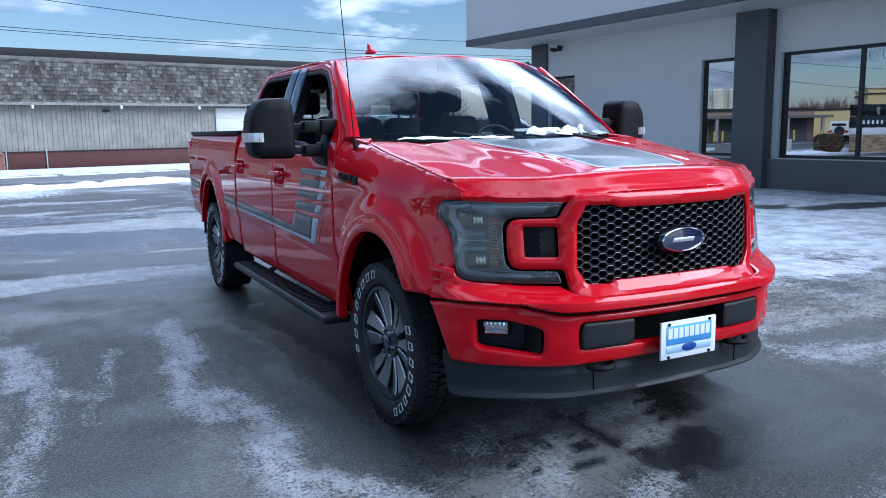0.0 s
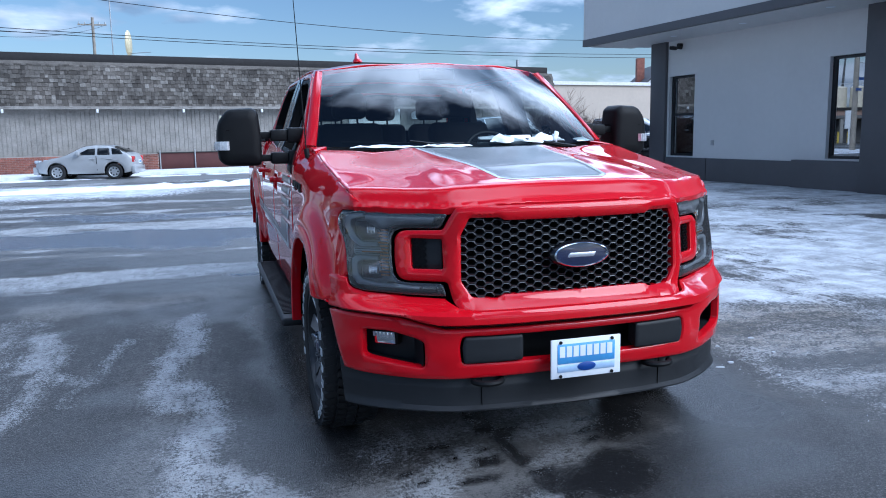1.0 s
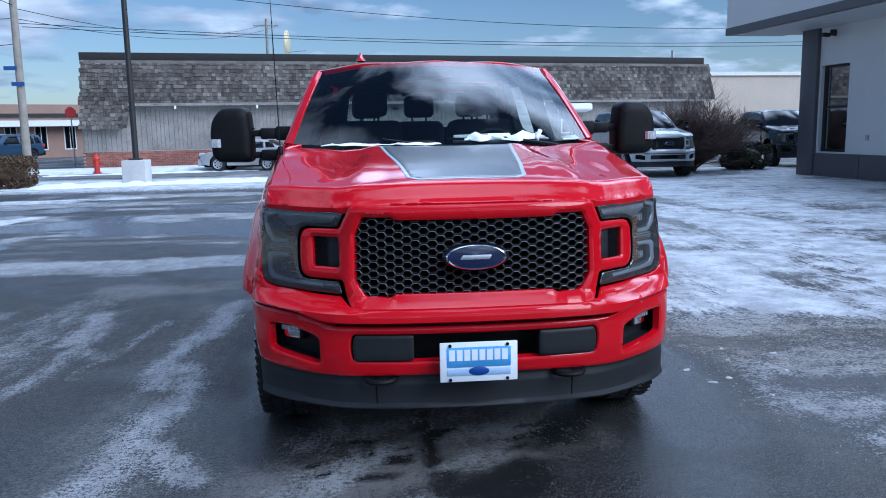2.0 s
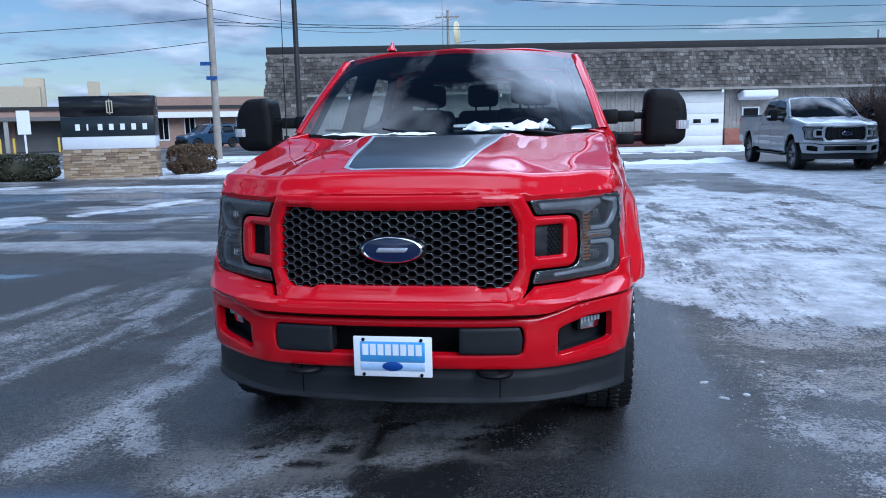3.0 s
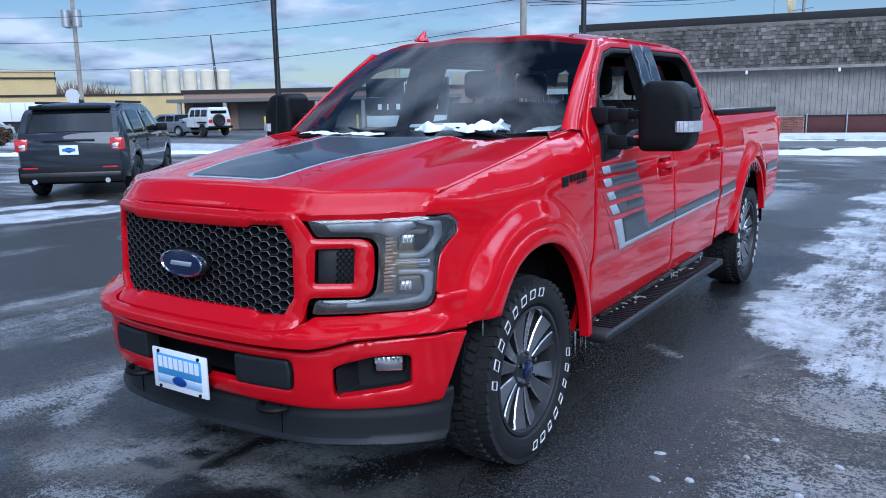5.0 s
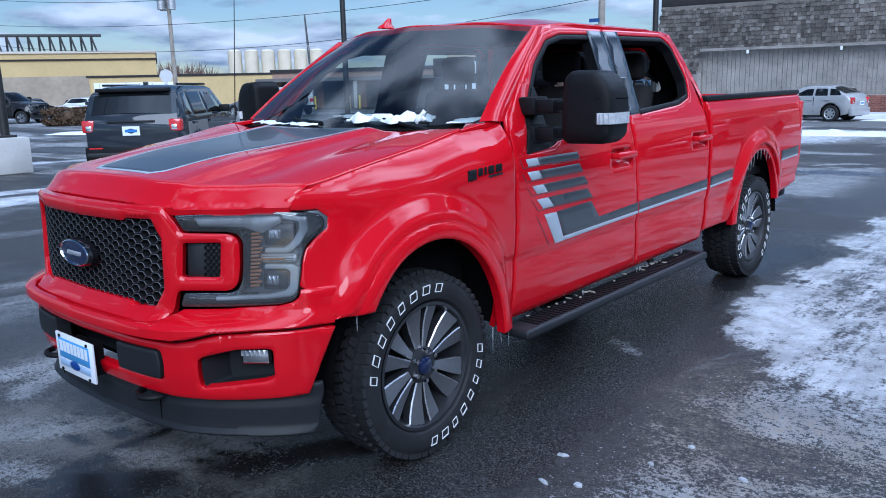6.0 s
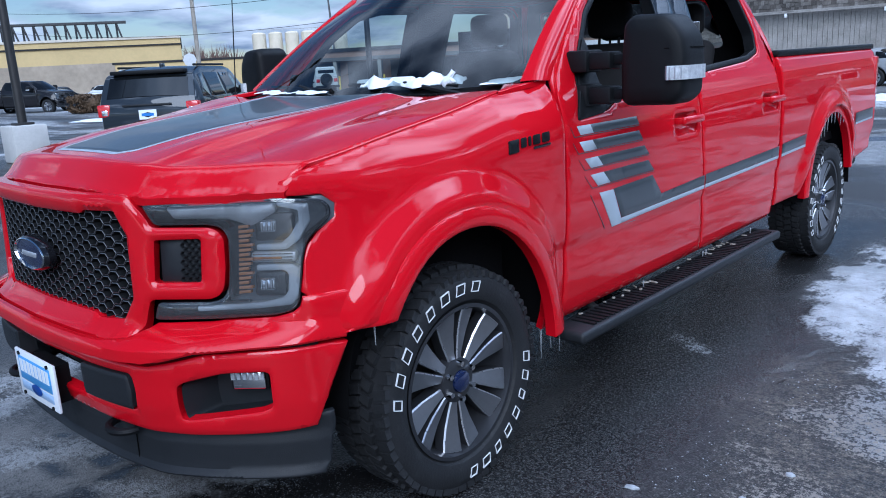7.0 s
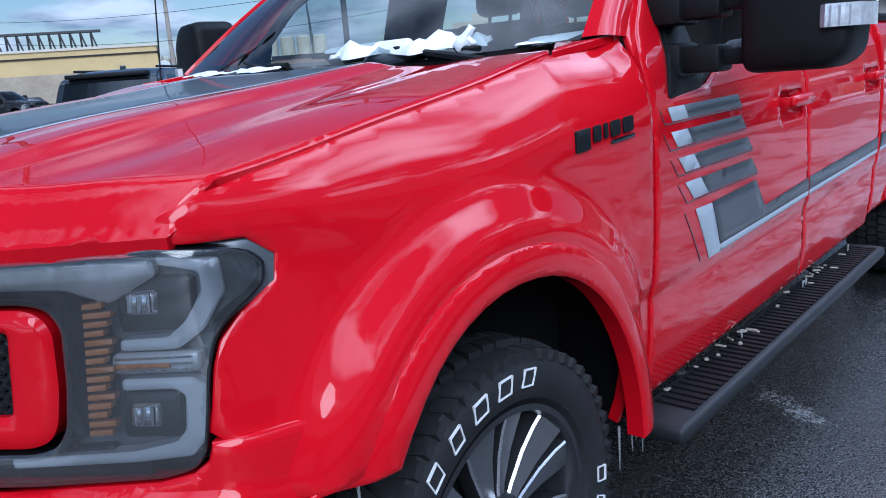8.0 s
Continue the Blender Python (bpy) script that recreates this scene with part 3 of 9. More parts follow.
    # dull film round them, and under the truck's nose
    silt = most(0.9 * band((-0.4, 7.0), (1.3, 7.2), 0.55, 0.9, 0.5), 0.9 * band((-3.5, 8.6), (1.6, 8.9), 0.40, 0.9, 0.9), 0.75 * band((0.7, 6.0), (0.8, 2.4), 0.75, 0.9), 1.0 * band((1.65, 2.4), (2.9, 3.0), 0.60, 0.8), 0.7 * band((2.0, 2.2), (2.2, 3.6), 0.5, 0.9), 0.8 * band((-1.4, 3.4), (-0.9, 5.2), 0.55, 0.9, 0.5), 0.45 * st(m2 + 0.3 * n1, 0.05, 0.5) * st(X, 3.2, 2.2))
    # thin pale ice drawn out across the open lot
    sheet = fractal(X * 0.16 + 0.02 * Y, Y * 0.95, 1.0, 12, 5, 0.66)
    pale = st(sheet + 0.34 * n1 + 0.30 * m2, -0.05, 0.19) * st(fy, 6.8, 8.4) * st(X, 3.6, 2.4)
    pale = pale * (1 - st(Y, 30, 34))
    # the last band paints pale sky glare on the wet lot
    frost = most(frost, pale * 1.0, 0.55 * band((2.7, 1.7), (3.2, 1.75), 0.25, 0.9))
    silt = most(silt, 0.8 * st(sheet + 0.22 * n1, -0.30, 0.05) * st(fy, 6.8, 8.4) * st(X, 3.6, 2.4))
    snow = most(snow, st(Y, 18.0, 22.5) * st(X, 3.0, -1.0) * 0.75 * (1 - st(Y, 26, 28)), st(Y, 25.5, 30) * 0.25 + 0.0 * X, st(X, -14, -20) * 0.45 * (0.6 + 0.6 * sheet))
    # strips of old snow left between the parking rows
    for a, b, w in (((-7.2, 3.6), (-5.9, 10.8), 0.80), ((-8.2, 5.2), (-7.6, 8.2), 0.55), ((-14.0, 7.6), (-10.9, 17.6), 0.80), ((-5.0, 11.6), (-4.4, 14.0), 0.40), ((-9.0, 17.0), (-3.0, 18.2), 0.8)):
        snow = most(snow, 0.85 * band(a, b, w, 0.6, 0.5) * (0.75 + 0.3 * n1))
    # ponds, part ice; the blue of mirrored sky is put into their colour
    ice = most(band((-1.6, 12.0), (1.5, 11.5), 1.0, 0.35, 0.9), band((-5.4, 9.9), (-3.2, 9.8), 0.6, 0.4, 0.9), band((-4.2, 12.5), (-2.4, 13.0), 0.7, 0.4, 0.9), band((-4.0, 6.5), (-2.5, 6.8), 0.40, 0.5, 0.9), 0.9 * band((0.9, 1.9), (1.30, 2.0), 0.30, 0.8), band((-9, 14.5), (-4, 15.5), 0.7, 0.5, 0.9), band((1.30, 8.15), (1.46, 8.2), 0.14, 0.6), 0.8 * band((-1.6, 15.2), (2.0, 15.6), 0.5, 0.5, 0.9))
    # oil and melt drips
    rng = np.random.RandomState(17)
    drip = 0 * X
    for i in range(30):
        q = i / 29
        c = (2.20 + 0.10 * q + 0.025 * math.sin(9 * q) + rng.uniform(-0.02, 0.02), 3.45 - 1.2 * q)
        drip = most(drip, band(c, (c[0] + rng.uniform(-0.03, 0.03), c[1] + rng.uniform(-0.05, 0.02)), rng.uniform(0.025, 0.060), 0.5, 0.05))
    for i in range(20):
        c = (rng.uniform(1.7, 2.75), rng.uniform(2.45, 3.05))
        drip = most(drip, band(c, (c[0] + rng.uniform(0.0, 0.09), c[1] + rng.uniform(-0.03, 0.03)), rng.uniform(0.02, 0.05), 0.6, 0.06))
    pool = most(band((2.52, 2.34), (2.66, 2.50), 0.24, 0.6), 0.9 * band((2.9, 2.9), (3.1, 3.3), 0.25, 0.8), 0.8 * drip)
    # wet lanes beside the truck, and ground under it made darker and glossier
    wet_dark = most(band((3.56, 3.0), (3.58, 6.0), 0.46, 0.5, 0.12), band((3.0, 5.0), (3.1, 9.0), 0.75, 0.4), band((2.46, 4.4), (2.46, 8.4), 1.0, 0.3, 0.15) * 0.9, 0.9 * band((2.75, 2.35), (3.4, 2.4), 0.36, 0.6), band((1.45, 3.4), (1.5, 6.5), 0.30, 0.8, 0.2))
    # the last, weak band lies under the truck
    water = most(pool * 0.85, 0.75 * band((3.3, 7.0), (3.4, 8.6), 0.35, 0.8), 0.35 * band((2.7, 4.5), (2.8, 8.0), 0.6, 0.8))
    keep = (1 - water) * (1 - 0.85 * wet_dark) * (1 - ice)
    frost, slush, silt = frost * keep, slush * (1 - 0.85 * wet_dark), silt * keep
    flecks = band((3.40, 5.28), (3.52, 5.18), 0.09, 0.9, 0.08)
    frost = most(frost, 0.75 * flecks)
    snow = snow * (1 - water)
    # the last band darkens the ground under the truck's nose
    damp = most(st(m1 + 0.3 * n1, -0.25, 0.25) * 0.75, wet_dark, water, 0.9 * band((1.7, 2.8), (3.3, 3.2), 0.9, 0.6))
    # base kept pale here: the sheen of reflected sky is put into the colour
    damp = damp * (1 - 0.9 * band((3.2, 1.2), (5.0, 2.2), 1.05, 0.7) * (1 - water))
    grit = most(band((4.1, 4.7), (5.6, 4.55), 0.42, 0.9), 0.8 * band((4.0, 5.2), (4.3, 4.2), 0.35, 0.9), 0.8 * band((4.4, 4.2), (6.0, 3.6), 0.5, 0.9)) + 0.25 * st(left, -0.1, 0.1) * (1 - snow)
    # prints of tyre blocks pressed into the snow's edge
    tread = 0 * X
    for i in range(46):
        for j in range(4):
            c = (3.98 + 0.075 * j + 0.010 * i, 5.02 + 0.062 * i + 0.02 * (j % 2))
            tread = most(tread, ((np.abs(X - c[0]) < 0.034) & (np.abs(Y - c[1]) < 0.026)) * 1.0)
    Z = -0.12 * st(Y, 24, 31) - 0.10 * st(X, -14, -26) + 0.022 * snow * (0.7 + 0.5 * n2) * (1 - 0.5 * tread)
    k, r = len(xs), len(ys)
    me = bpy.data.meshes.new("ground")
    idx = np.arange(k * r).reshape(r, k)
    quads = np.stack([idx[:-1, :-1], idx[:-1, 1:], idx[1:, 1:], idx[1:, :-1]], -1).reshape(-1, 4)
    me.vertices.add(k * r)
    me.vertices.foreach_set("co", np.stack([X, Y, Z], -1).ravel())
    me.loops.add(quads.size)
    me.loops.foreach_set("vertex_index", quads.ravel())
    me.polygons.add(len(quads))
    me.polygons.foreach_set("loop_start", np.arange(0, quads.size, 4))
    me.update(calc_edges=True)
    me.shade_smooth()
    one = np.ones_like(X)
    for nm, chans in (("cover_a", (snow, frost, slush)), ("cover_b", (water, damp, np.clip(grit, 0, 1))), ("cover_c", (ice, silt, tread))):
        a = me.attributes.new(nm, "FLOAT_COLOR", "POINT")
        a.data.foreach_set("color", np.stack([*(np.clip(c, 0, 1.2) for c in chans), one], -1).ravel())
    me.materials.append(ground_mat())
    g = new("ground", me)
    tagged(g, "wet dark asphalt lot with frost streaks and trodden snow", "ground", kind="structure")


ground()

# ---- surfaces of the buildings ----
SHINGLE = mat("weathered_shingle", (0.15, 0.135, 0.12), 0.85, var=0.45, scale=1.3, bump=0.3, bump_scale=40)
PLANKW = mat("grey_painted_planks", (0.25, 0.235, 0.215), 0.78, var=0.28, scale=1.5, bump=0.2, bump_scale=25, wear=0.6, wear_color=(0.12, 0.10, 0.085), spec=0.2)
OXRED = mat("oxblood_painted_block", (0.075, 0.024, 0.022), 0.8, var=0.2, scale=2)
BRICKR = mat("red_brick", (0.26, 0.10, 0.07), 0.8, var=0.3, scale=4)
MORTAR = mat("mortar", (0.30, 0.28, 0.26), 0.9)
FASCIA = mat("dark_metal_fascia", (0.032, 0.030, 0.030), 0.75, var=0.15, spec=0.2)
OFFWHITE = mat("offwhite_door_paint", (0.62, 0.62, 0.60), 0.5, var=0.05)
STUCCO = mat("light_grey_panel", (0.60, 0.59, 0.575), 0.55, var=0.04, scale=0.7, bump=0.08, bump_scale=120)
DARKPANEL = mat("charcoal_panel", (0.085, 0.082, 0.088), 0.5, var=0.10, scale=1.2, bump=0.06)
SOFFIT = mat("soffit_panel", (0.56, 0.55, 0.535), 0.5, var=0.04)
ALUF = mat("dark_anodised_frame", (0.02, 0.021, 0.024), 0.35, 0.4)
CONC = mat("pale_concrete", (0.48, 0.47, 0.45), 0.8, var=0.12, scale=2.5, bump=0.3, bump_scale=30)
TAN = mat("tan_stucco", (0.50, 0.43, 0.36), 0.8, var=0.08, scale=0.5)
YELLOW = mat("yellow_cladding", (0.55, 0.41, 0.19), 0.75, var=0.10, scale=0.3)
CREAM = mat("cream_tank_paint", (0.62, 0.55, 0.42), 0.6, var=0.12, scale=0.4)
GREYWALL = mat("grey_concrete_wall", (0.30, 0.29, 0.27), 0.85, var=0.15, scale=0.3)
BRICKFAR = mat("brown_brick", (0.30, 0.20, 0.155), 0.85, var=0.15, scale=0.8)
POLEW = mat("weathered_wood_pole", (0.28, 0.25, 0.21), 0.85, var=0.25, scale=3, bump=0.3, bump_scale=18)
POLED = mat("dark_bronze_pole", (0.03, 0.028, 0.027), 0.45, 0.3, var=0.15)
TWIG = mat("bare_twig", (0.13, 0.082, 0.066), 0.85, var=0.3, scale=8)
LEAFD = mat("dark_evergreen", (0.035, 0.035, 0.018), 0.75, var=0.4, scale=6)
LEAFB = mat("brown_hedge", (0.082, 0.050, 0.025), 0.8, var=0.35, scale=6)
ROOFD = mat("dark_roof_shingle", (0.07, 0.068, 0.072), 0.85, var=0.2)
HOUSEW = mat("white_clapboard", (0.70, 0.71, 0.72), 0.7, var=0.06)
GALV = mat("galvanised_steel", (0.40, 0.41, 0.42), 0.45, 0.6, var=0.15)


# ---- shed with a shingled mansard ----
def shed():
    t = thing("shingled_shed", "long weathered grey shed with a shingled mansard roof", "building")
    M = pose(-12, 36, -0.12, 0, 0, 11.5)
    t.matrix_world = M
    x0, x1 = 0.85, 34.2
    H = 5.36
    box("back_wall", (x0 + 0.2, 0.62, 0), (x1 - 0.3, 0.9, 3.1), PLANKW, t)
    box("end_wall", (x1 - 0.5, 0.62, 0), (x1 - 0.3, 16, 5.0), PLANKW, t)
    box("end_wall", (x0 + 0.2, 0.62, 0), (x0 + 0.4, 16, 5.0), PLANKW, t)
    box("flat_roof", (x0 + 0.4, 0.9, 4.9), (x1 - 0.5, 16, 5.05), FASCIA, t)
    box("roof_fascia", (x0 + 0.12, 0.72, 4.98), (x1 - 0.35, 0.98, H), FASCIA, t, bevel=0.02)
    box("mansard_board", (x0 + 0.3, 0.60, 2.95), (x1 - 0.4, 0.75, 5.0), SHINGLE, t)
    # shingles in courses down the slope
    rng = random.Random(11)
    V, F = [], []
    top, low, courses = 5.0, 3.0, 11
    for c in range(courses + 6):
        z1 = top - (top - low) * c / courses
        z0 = z1 - (top - low) / courses * 1.12
        xa, xb = (x0, x1) if c < courses else (x0, 2.95)
        x = xa + rng.uniform(0, 0.1) + 0.10 * (1 - c / courses)
        while x < xb - 0.10:
            w = rng.uniform(0.11, 0.24)
            e = min(x + w - 0.008, xb)
            f = lambda z: 0.66 - (5.0 - z) * 0.30
            dz, th = rng.uniform(-0.03, 0.02), rng.uniform(0.022, 0.04)
            s = len(V)
            for xx in (x, e):
                V += [(xx, f(z1) + 0.0, z1), (xx, f(z0) - th, z0 + dz), (xx, f(z0) + 0.02, z0 + dz)]
            F += [(s, s + 1, s + 4, s + 3), (s + 1, s + 2, s + 5, s + 4), (s, s + 2, s + 1), (s + 3, s + 4, s + 5)]
            x += w
    sh = link_mesh("roof_shingle", V, F, shingle_mat(), t, "weathered grey wooden shingles", smooth=False)
    sh["kind"] = "stuff"
    box("eave_board", (2.95, 0.02, 2.90), (x1 - 0.3, 0.10, 3.02), PLANKW, t)
    box("soffit", (2.95, 0.10, 2.92), (x1 - 0.3, 0.70, 2.96), PLANKW, t)
    for k in range(6):
        x = 5.0 + k * 3.72
        box("eave_lamp", (x - 0.05, -0.02, 2.74), (x + 0.05, 0.12, 2.90), HOUSEW, t, bevel=0.02)
    # upright planks
    rng = random.Random(4)
    x = x0 + 0.1
    while x < x1 - 0.45:
        w = rng.uniform(0.16, 0.24)
        if 20.85 < x + w and x < 23.95:
            x = 23.97 if x > 20.7 else x + w
            continue
        y = 0.58 - rng.uniform(0, 0.018)
        fr = 0.30 if x < 2.9 else 0
        box("wall_plank", (x, y - fr, 0.80 + rng.uniform(-0.02, 0.01)), (min(x + w - 0.012, x1 - 0.4), 0.62 - fr, 2.93 if x > 2.9 else 1.95), PLANKW, t)
        x += w
    box("end_block", (x0 + 0.05, 0.32, 0), (2.95, 0.62, 2.0), PLANKW, t)
    # low base wall, brick at one end and painted beyond
    box("painted_base", (11.2, 0.42, 0), (20.85, 0.66, 0.86), OXRED, t, bevel=0.015)
    box("painted_base", (23.95, 0.42, 0), (25.2, 0.66, 0.95), BRICKR, t, bevel=0.015)
    box("base_cap", (11.2, 0.38, 0.86), (20.85, 0.60, 0.90), FASCIA, t)
    rng = random.Random(9)
    box("brick_backing", (x0 + 0.05, 0.20, 0), (11.2, 0.62, 0.86), MORTAR, t)
    V, F = [], []
    for c in range(11):
        z = 0.01 + c * 0.076
        x = x0 + 0.02 + (0.11 if c % 2 else 0)
        while x < 11.15:
            y = 0.185 - rng.uniform(0, 0.008)
            s = len(V)
            xe = min(x + 0.205, 11.19)
            V += [(xx, yy, zz) for xx in (x, xe) for yy in (y, 0.2) for zz in (z, z + 0.064)]
            F += [(s, s + 4, s + 5, s + 1), (s, s + 1, s + 3, s + 2), (s + 4, s + 6, s + 7, s + 5), (s + 1, s + 5, s + 7, s + 3), (s, s + 2, s + 6, s + 4)]
            x += 0.217
    b = link_mesh("brick", V, F, brick_mat(), t, "red bricks", smooth=False)
    b["kind"] = "stuff"
    for x in (11.3, 12.9):
        rod("downpipe", (x, 0.36, 0.1), (x, 0.36, 1.0), 0.03, GALV, t)
    # sectional garage door
    d = box("garage_door", (20.93, 0.54, 0.05), (23.9, 0.60, 2.85), OFFWHITE, t, "white sectional garage door with three panes")
    for k in range(5):
        box("door_section", (20.96, 0.52, 0.07 + k * 0.555), (23.87, 0.545, 0.61 + k * 0.555), OFFWHITE, d, bevel=0.01)
    for k in range(3):
        x = 21.35 + k * 0.92
        p = box("door_window", (x, 0.505, 1.21), (x + 0.50, 0.522, 1.50), OFFWHITE, d, bevel=0.006)
        box("pane", (x + 0.05, 0.498, 1.25), (x + 0.45, 0.507, 1.46), DARKGLASS, p, bevel=0.002)
    # awning over a small window
    bm = bmesh.new()
    m = Matrix.Translation((25.45, 0.1, 2.62)) @ Matrix.Rotation(radians(-10), 4, "X")
    add_box(bm, (-0.9, -0.35, -0.20), (0.9, 0.45, 0.18), m, 0.10, 3)
    part("awning", bm, HOUSEW, t, "white canvas awning with snow")
    w = box("side_window", (24.85, 0.53, 1.25), (25.75, 0.57, 2.02), HOUSEW, t)
    box("pane", (24.92, 0.515, 1.32), (25.68, 0.535, 1.95), DARKGLASS, w)
    box("vent_hood", (15.5, 0.42, 2.62), (15.75, 0.58, 2.72), FASCIA, t)
    # dish and mast on the roof
    V, F = [], []
    for r in range(5):
        for a in range(16):
            q = r / 4
            V.append((10.4 + 0.42 * q * math.cos(a * math.pi / 8) * 0.45, 1.4 - 0.25 * (1 - q * q) + 0.35 * q * math.cos(a * math.pi / 8), 5.95 + 0.62 * q * math.sin(a * math.pi / 8)))
    F = [(r * 16 + a, r * 16 + (a + 1) % 16, (r + 1) * 16 + (a + 1) % 16, (r + 1) * 16 + a) for r in range(4) for a in range(16)]
    V += [(x + 0.03, y + 0.03, z) for x, y, z in V]
    F += [tuple(i + 80 for i in f[::-1]) for f in F]
    dish = link_mesh("satellite_dish", V, F, mat("yellowed_dish", (0.60, 0.52, 0.33), 0.6), t, "yellowed satellite dish on the roof")
    rod("dish_mount", (10.4, 1.5, 5.0), (10.4, 1.5, 5.9), 0.03, GALV, dish)
    rod("dish_arm", (10.4, 1.4, 5.5), (11.3, 0.9, 5.55), 0.015, GALV, dish)
    rod("roof_mast", (9.72, 1.5, 5.0), (9.72, 1.5, 9.5), 0.025, GALV, t)
    rod("roof_pipe", (33.9 - 0.0, 4, 5.0), (33.9, 4, 6.1), 0.09, GALV, t)


def island_mat(name, cols, rough=0.85):
    """Pieces that differ one from the next."""
    m, n, l, p = start_mat(name)
    g = n.new("ShaderNodeNewGeometry")
    tc = n.new("ShaderNodeTexCoord")
    r = n.new("ShaderNodeValToRGB")
    e = r.color_ramp.elements
    e[0].color, e[1].color = (*cols[0], 1), (*cols[-1], 1)
    for i, c in enumerate(cols[1:-1]):
        q = e.new((i + 1) / (len(cols) - 1))
        q.color = (*c, 1)
    l.new(g.outputs["Random Per Island"], r.inputs[0])
    st = noise_tex(n, l, tc.outputs["Object"], 0.5, 6, 0.65)
    fine = noise_tex(n, l, tc.outputs["Object"], 14, 5, 0.6)
    k = maths(n, l, "MULTIPLY", ramp_between(n, l, st, 0.35, 0.65, (0.50,) * 3, (1.30,) * 3), ramp_between(n, l, fine, 0.3, 0.7, (0.70,) * 3, (1.2,) * 3))
    mx = n.new("ShaderNodeMix")
    mx.data_type, mx.blend_type = "RGBA", "MULTIPLY"
    mx.inputs[0].default_value = 1.0
    l.new(r.outputs[0], mx.inputs[6])
    l.new(k, mx.inputs[7])
    l.new(mx.outputs[2], p.inputs["Base Color"])
    p.inputs["Roughness"].default_value = rough
    return m


def shingle_mat():
    return island_mat("split_shingle", ((0.040, 0.034, 0.029), (0.085, 0.074, 0.064), (0.14, 0.127, 0.112), (0.060, 0.051, 0.043), (0.115, 0.102, 0.090), (0.21, 0.195, 0.175)))


def brick_mat():
    return island_mat("brick_pieces", ((0.20, 0.075, 0.05), (0.30, 0.12, 0.085), (0.24, 0.09, 0.065), (0.16, 0.06, 0.045)))


shed()


# ---- dealership building ----
def dealership():
    t = thing("showroom_building", "light grey showroom with charcoal columns and wide canopy", "building")
    t.matrix_world = pose(14.26, 20.9, 0, 0, 0, -84.9)
    L = 34.0
    wins = [(0.78, 1.90, 0.68, 3.0), (6.5, 7.64, 0.72, 3.05), (8.68, 12.2, 0.70, 3.05)]
    # wall in pieces round the openings
    def wall(a, b, z0, z1):
        box("wall", (a, 0.0, z0), (b, 0.30, z1), STUCCO, t)
    wall(0.70, 0.78, 0, 4.2)
    wall(1.90, 6.5, 0, 4.2)
    wall(0.78, 1.90, 3.0, 4.2)
    wall(0.78, 1.90, 0, 0.68)
    wall(6.5, 7.64, 3.05, 4.2)
    wall(6.5, 7.64, 0, 0.72)
    wall(7.64, 8.68, 0, 4.2)
    wall(8.68, 12.2, 3.05, 4.2)
    wall(8.68, 12.2, 0, 0.70)
    wall(12.2, L, 0, 4.2)
    box("end_wall", (0.02, 0.3, 0), (0.70, 14, 4.2), STUCCO, t)
    box("rear_wall", (0.02, 14, 0), (L, 14.3, 4.2), STUCCO, t)
    box("corner_column", (0.0, -0.10, 0), (0.70, 0.30, 4.12), DARKPANEL, t, bevel=0.012)
    for x in (7.68, 14.0, 20.0, 26.0):
        box("column", (x, -0.32, 0), (x + 0.85, 0.0, 4.16), DARKPANEL, t, bevel=0.012)
    box("base_course", (0.70, -0.045, 0), (5.65, 0.0, 0.64), DARKPANEL, t)
    box("base_course", (5.65, -0.16, 0), (L, 0.0, 0.68), DARKPANEL, t)
    for x in (2.5, 5.62):
        box("base_joint", (x, -0.052, 0), (x + 0.012, -0.044, 0.64), FASCIA, t)
    for k, (a, b, z0, z1) in enumerate(wins):
        w = box("window", (a, 0.10, z0), (b, 0.20, z0 + 0.07), ALUF, t)
        box("window_frame", (a, 0.10, z1 - 0.07), (b, 0.20, z1), ALUF, w)
        xs = [a, b - 0.07] if b - a < 2 else [a, a + 1.75, b - 0.07]
        for x in xs:
            box("window_frame", (x, 0.10, z0 + 0.07), (x + 0.08, 0.20, z1 - 0.07), ALUF, w)
        for p, q in zip(xs, xs[1:]):
            box("pane", (p + 0.08, 0.14, z0 + 0.07), (q, 0.15, z1 - 0.07), REFL, w, "reflective tinted pane")
        if k == 0:
            box("window_frame", (a + 0.08, 0.11, 1.85), (b - 0.07, 0.18, 1.92), ALUF, w)
    # letters on the tall pane
    cu = bpy.data.curves.new("window_lettering", "FONT")
    cu.body, cu.size, cu.extrude = "CUS", 0.40, 0.002
    ob = new("window_lettering", cu)
    ob.parent = t
    ob.matrix_basis = Matrix.Translation((10.52, 0.132, 2.70)) @ Matrix.Rotation(radians(90), 4, "X")
    cu.materials.append(WHITEP)
    # canopy
    box("canopy", (-1.18, -1.75, 4.05), (L, 14.3, 5.75), STUCCO, t)
    box("canopy_edge", (-1.20, -1.77, 4.02), (L, -1.60, 4.22), DARKPANEL, t)
    box("soffit", (-1.10, -1.60, 4.005), (L, 0.0, 4.055), SOFFIT, t)
    for x in (2.0, 4.6, 7.2, 10.0):
        bm = bmesh.new()
        add_rod(bm, (x, -0.85, 3.995), (x, -0.85, 4.01), 0.09, None, 16)
        part("downlight", bm, WHITEP, t, "recessed round downlight")
    bm = bmesh.new()
    add_rod(bm, (1.30, -0.02, 3.78), (1.30, -0.16, 3.80), 0.05, None, 10)
    add_box(bm, (-0.06, -0.22, -0.05), (0.06, 0.06, 0.05), Matrix.Translation((1.30, -0.26, 3.76)) @ Matrix.Rotation(radians(25), 4, "Z"), 0.02, 2)
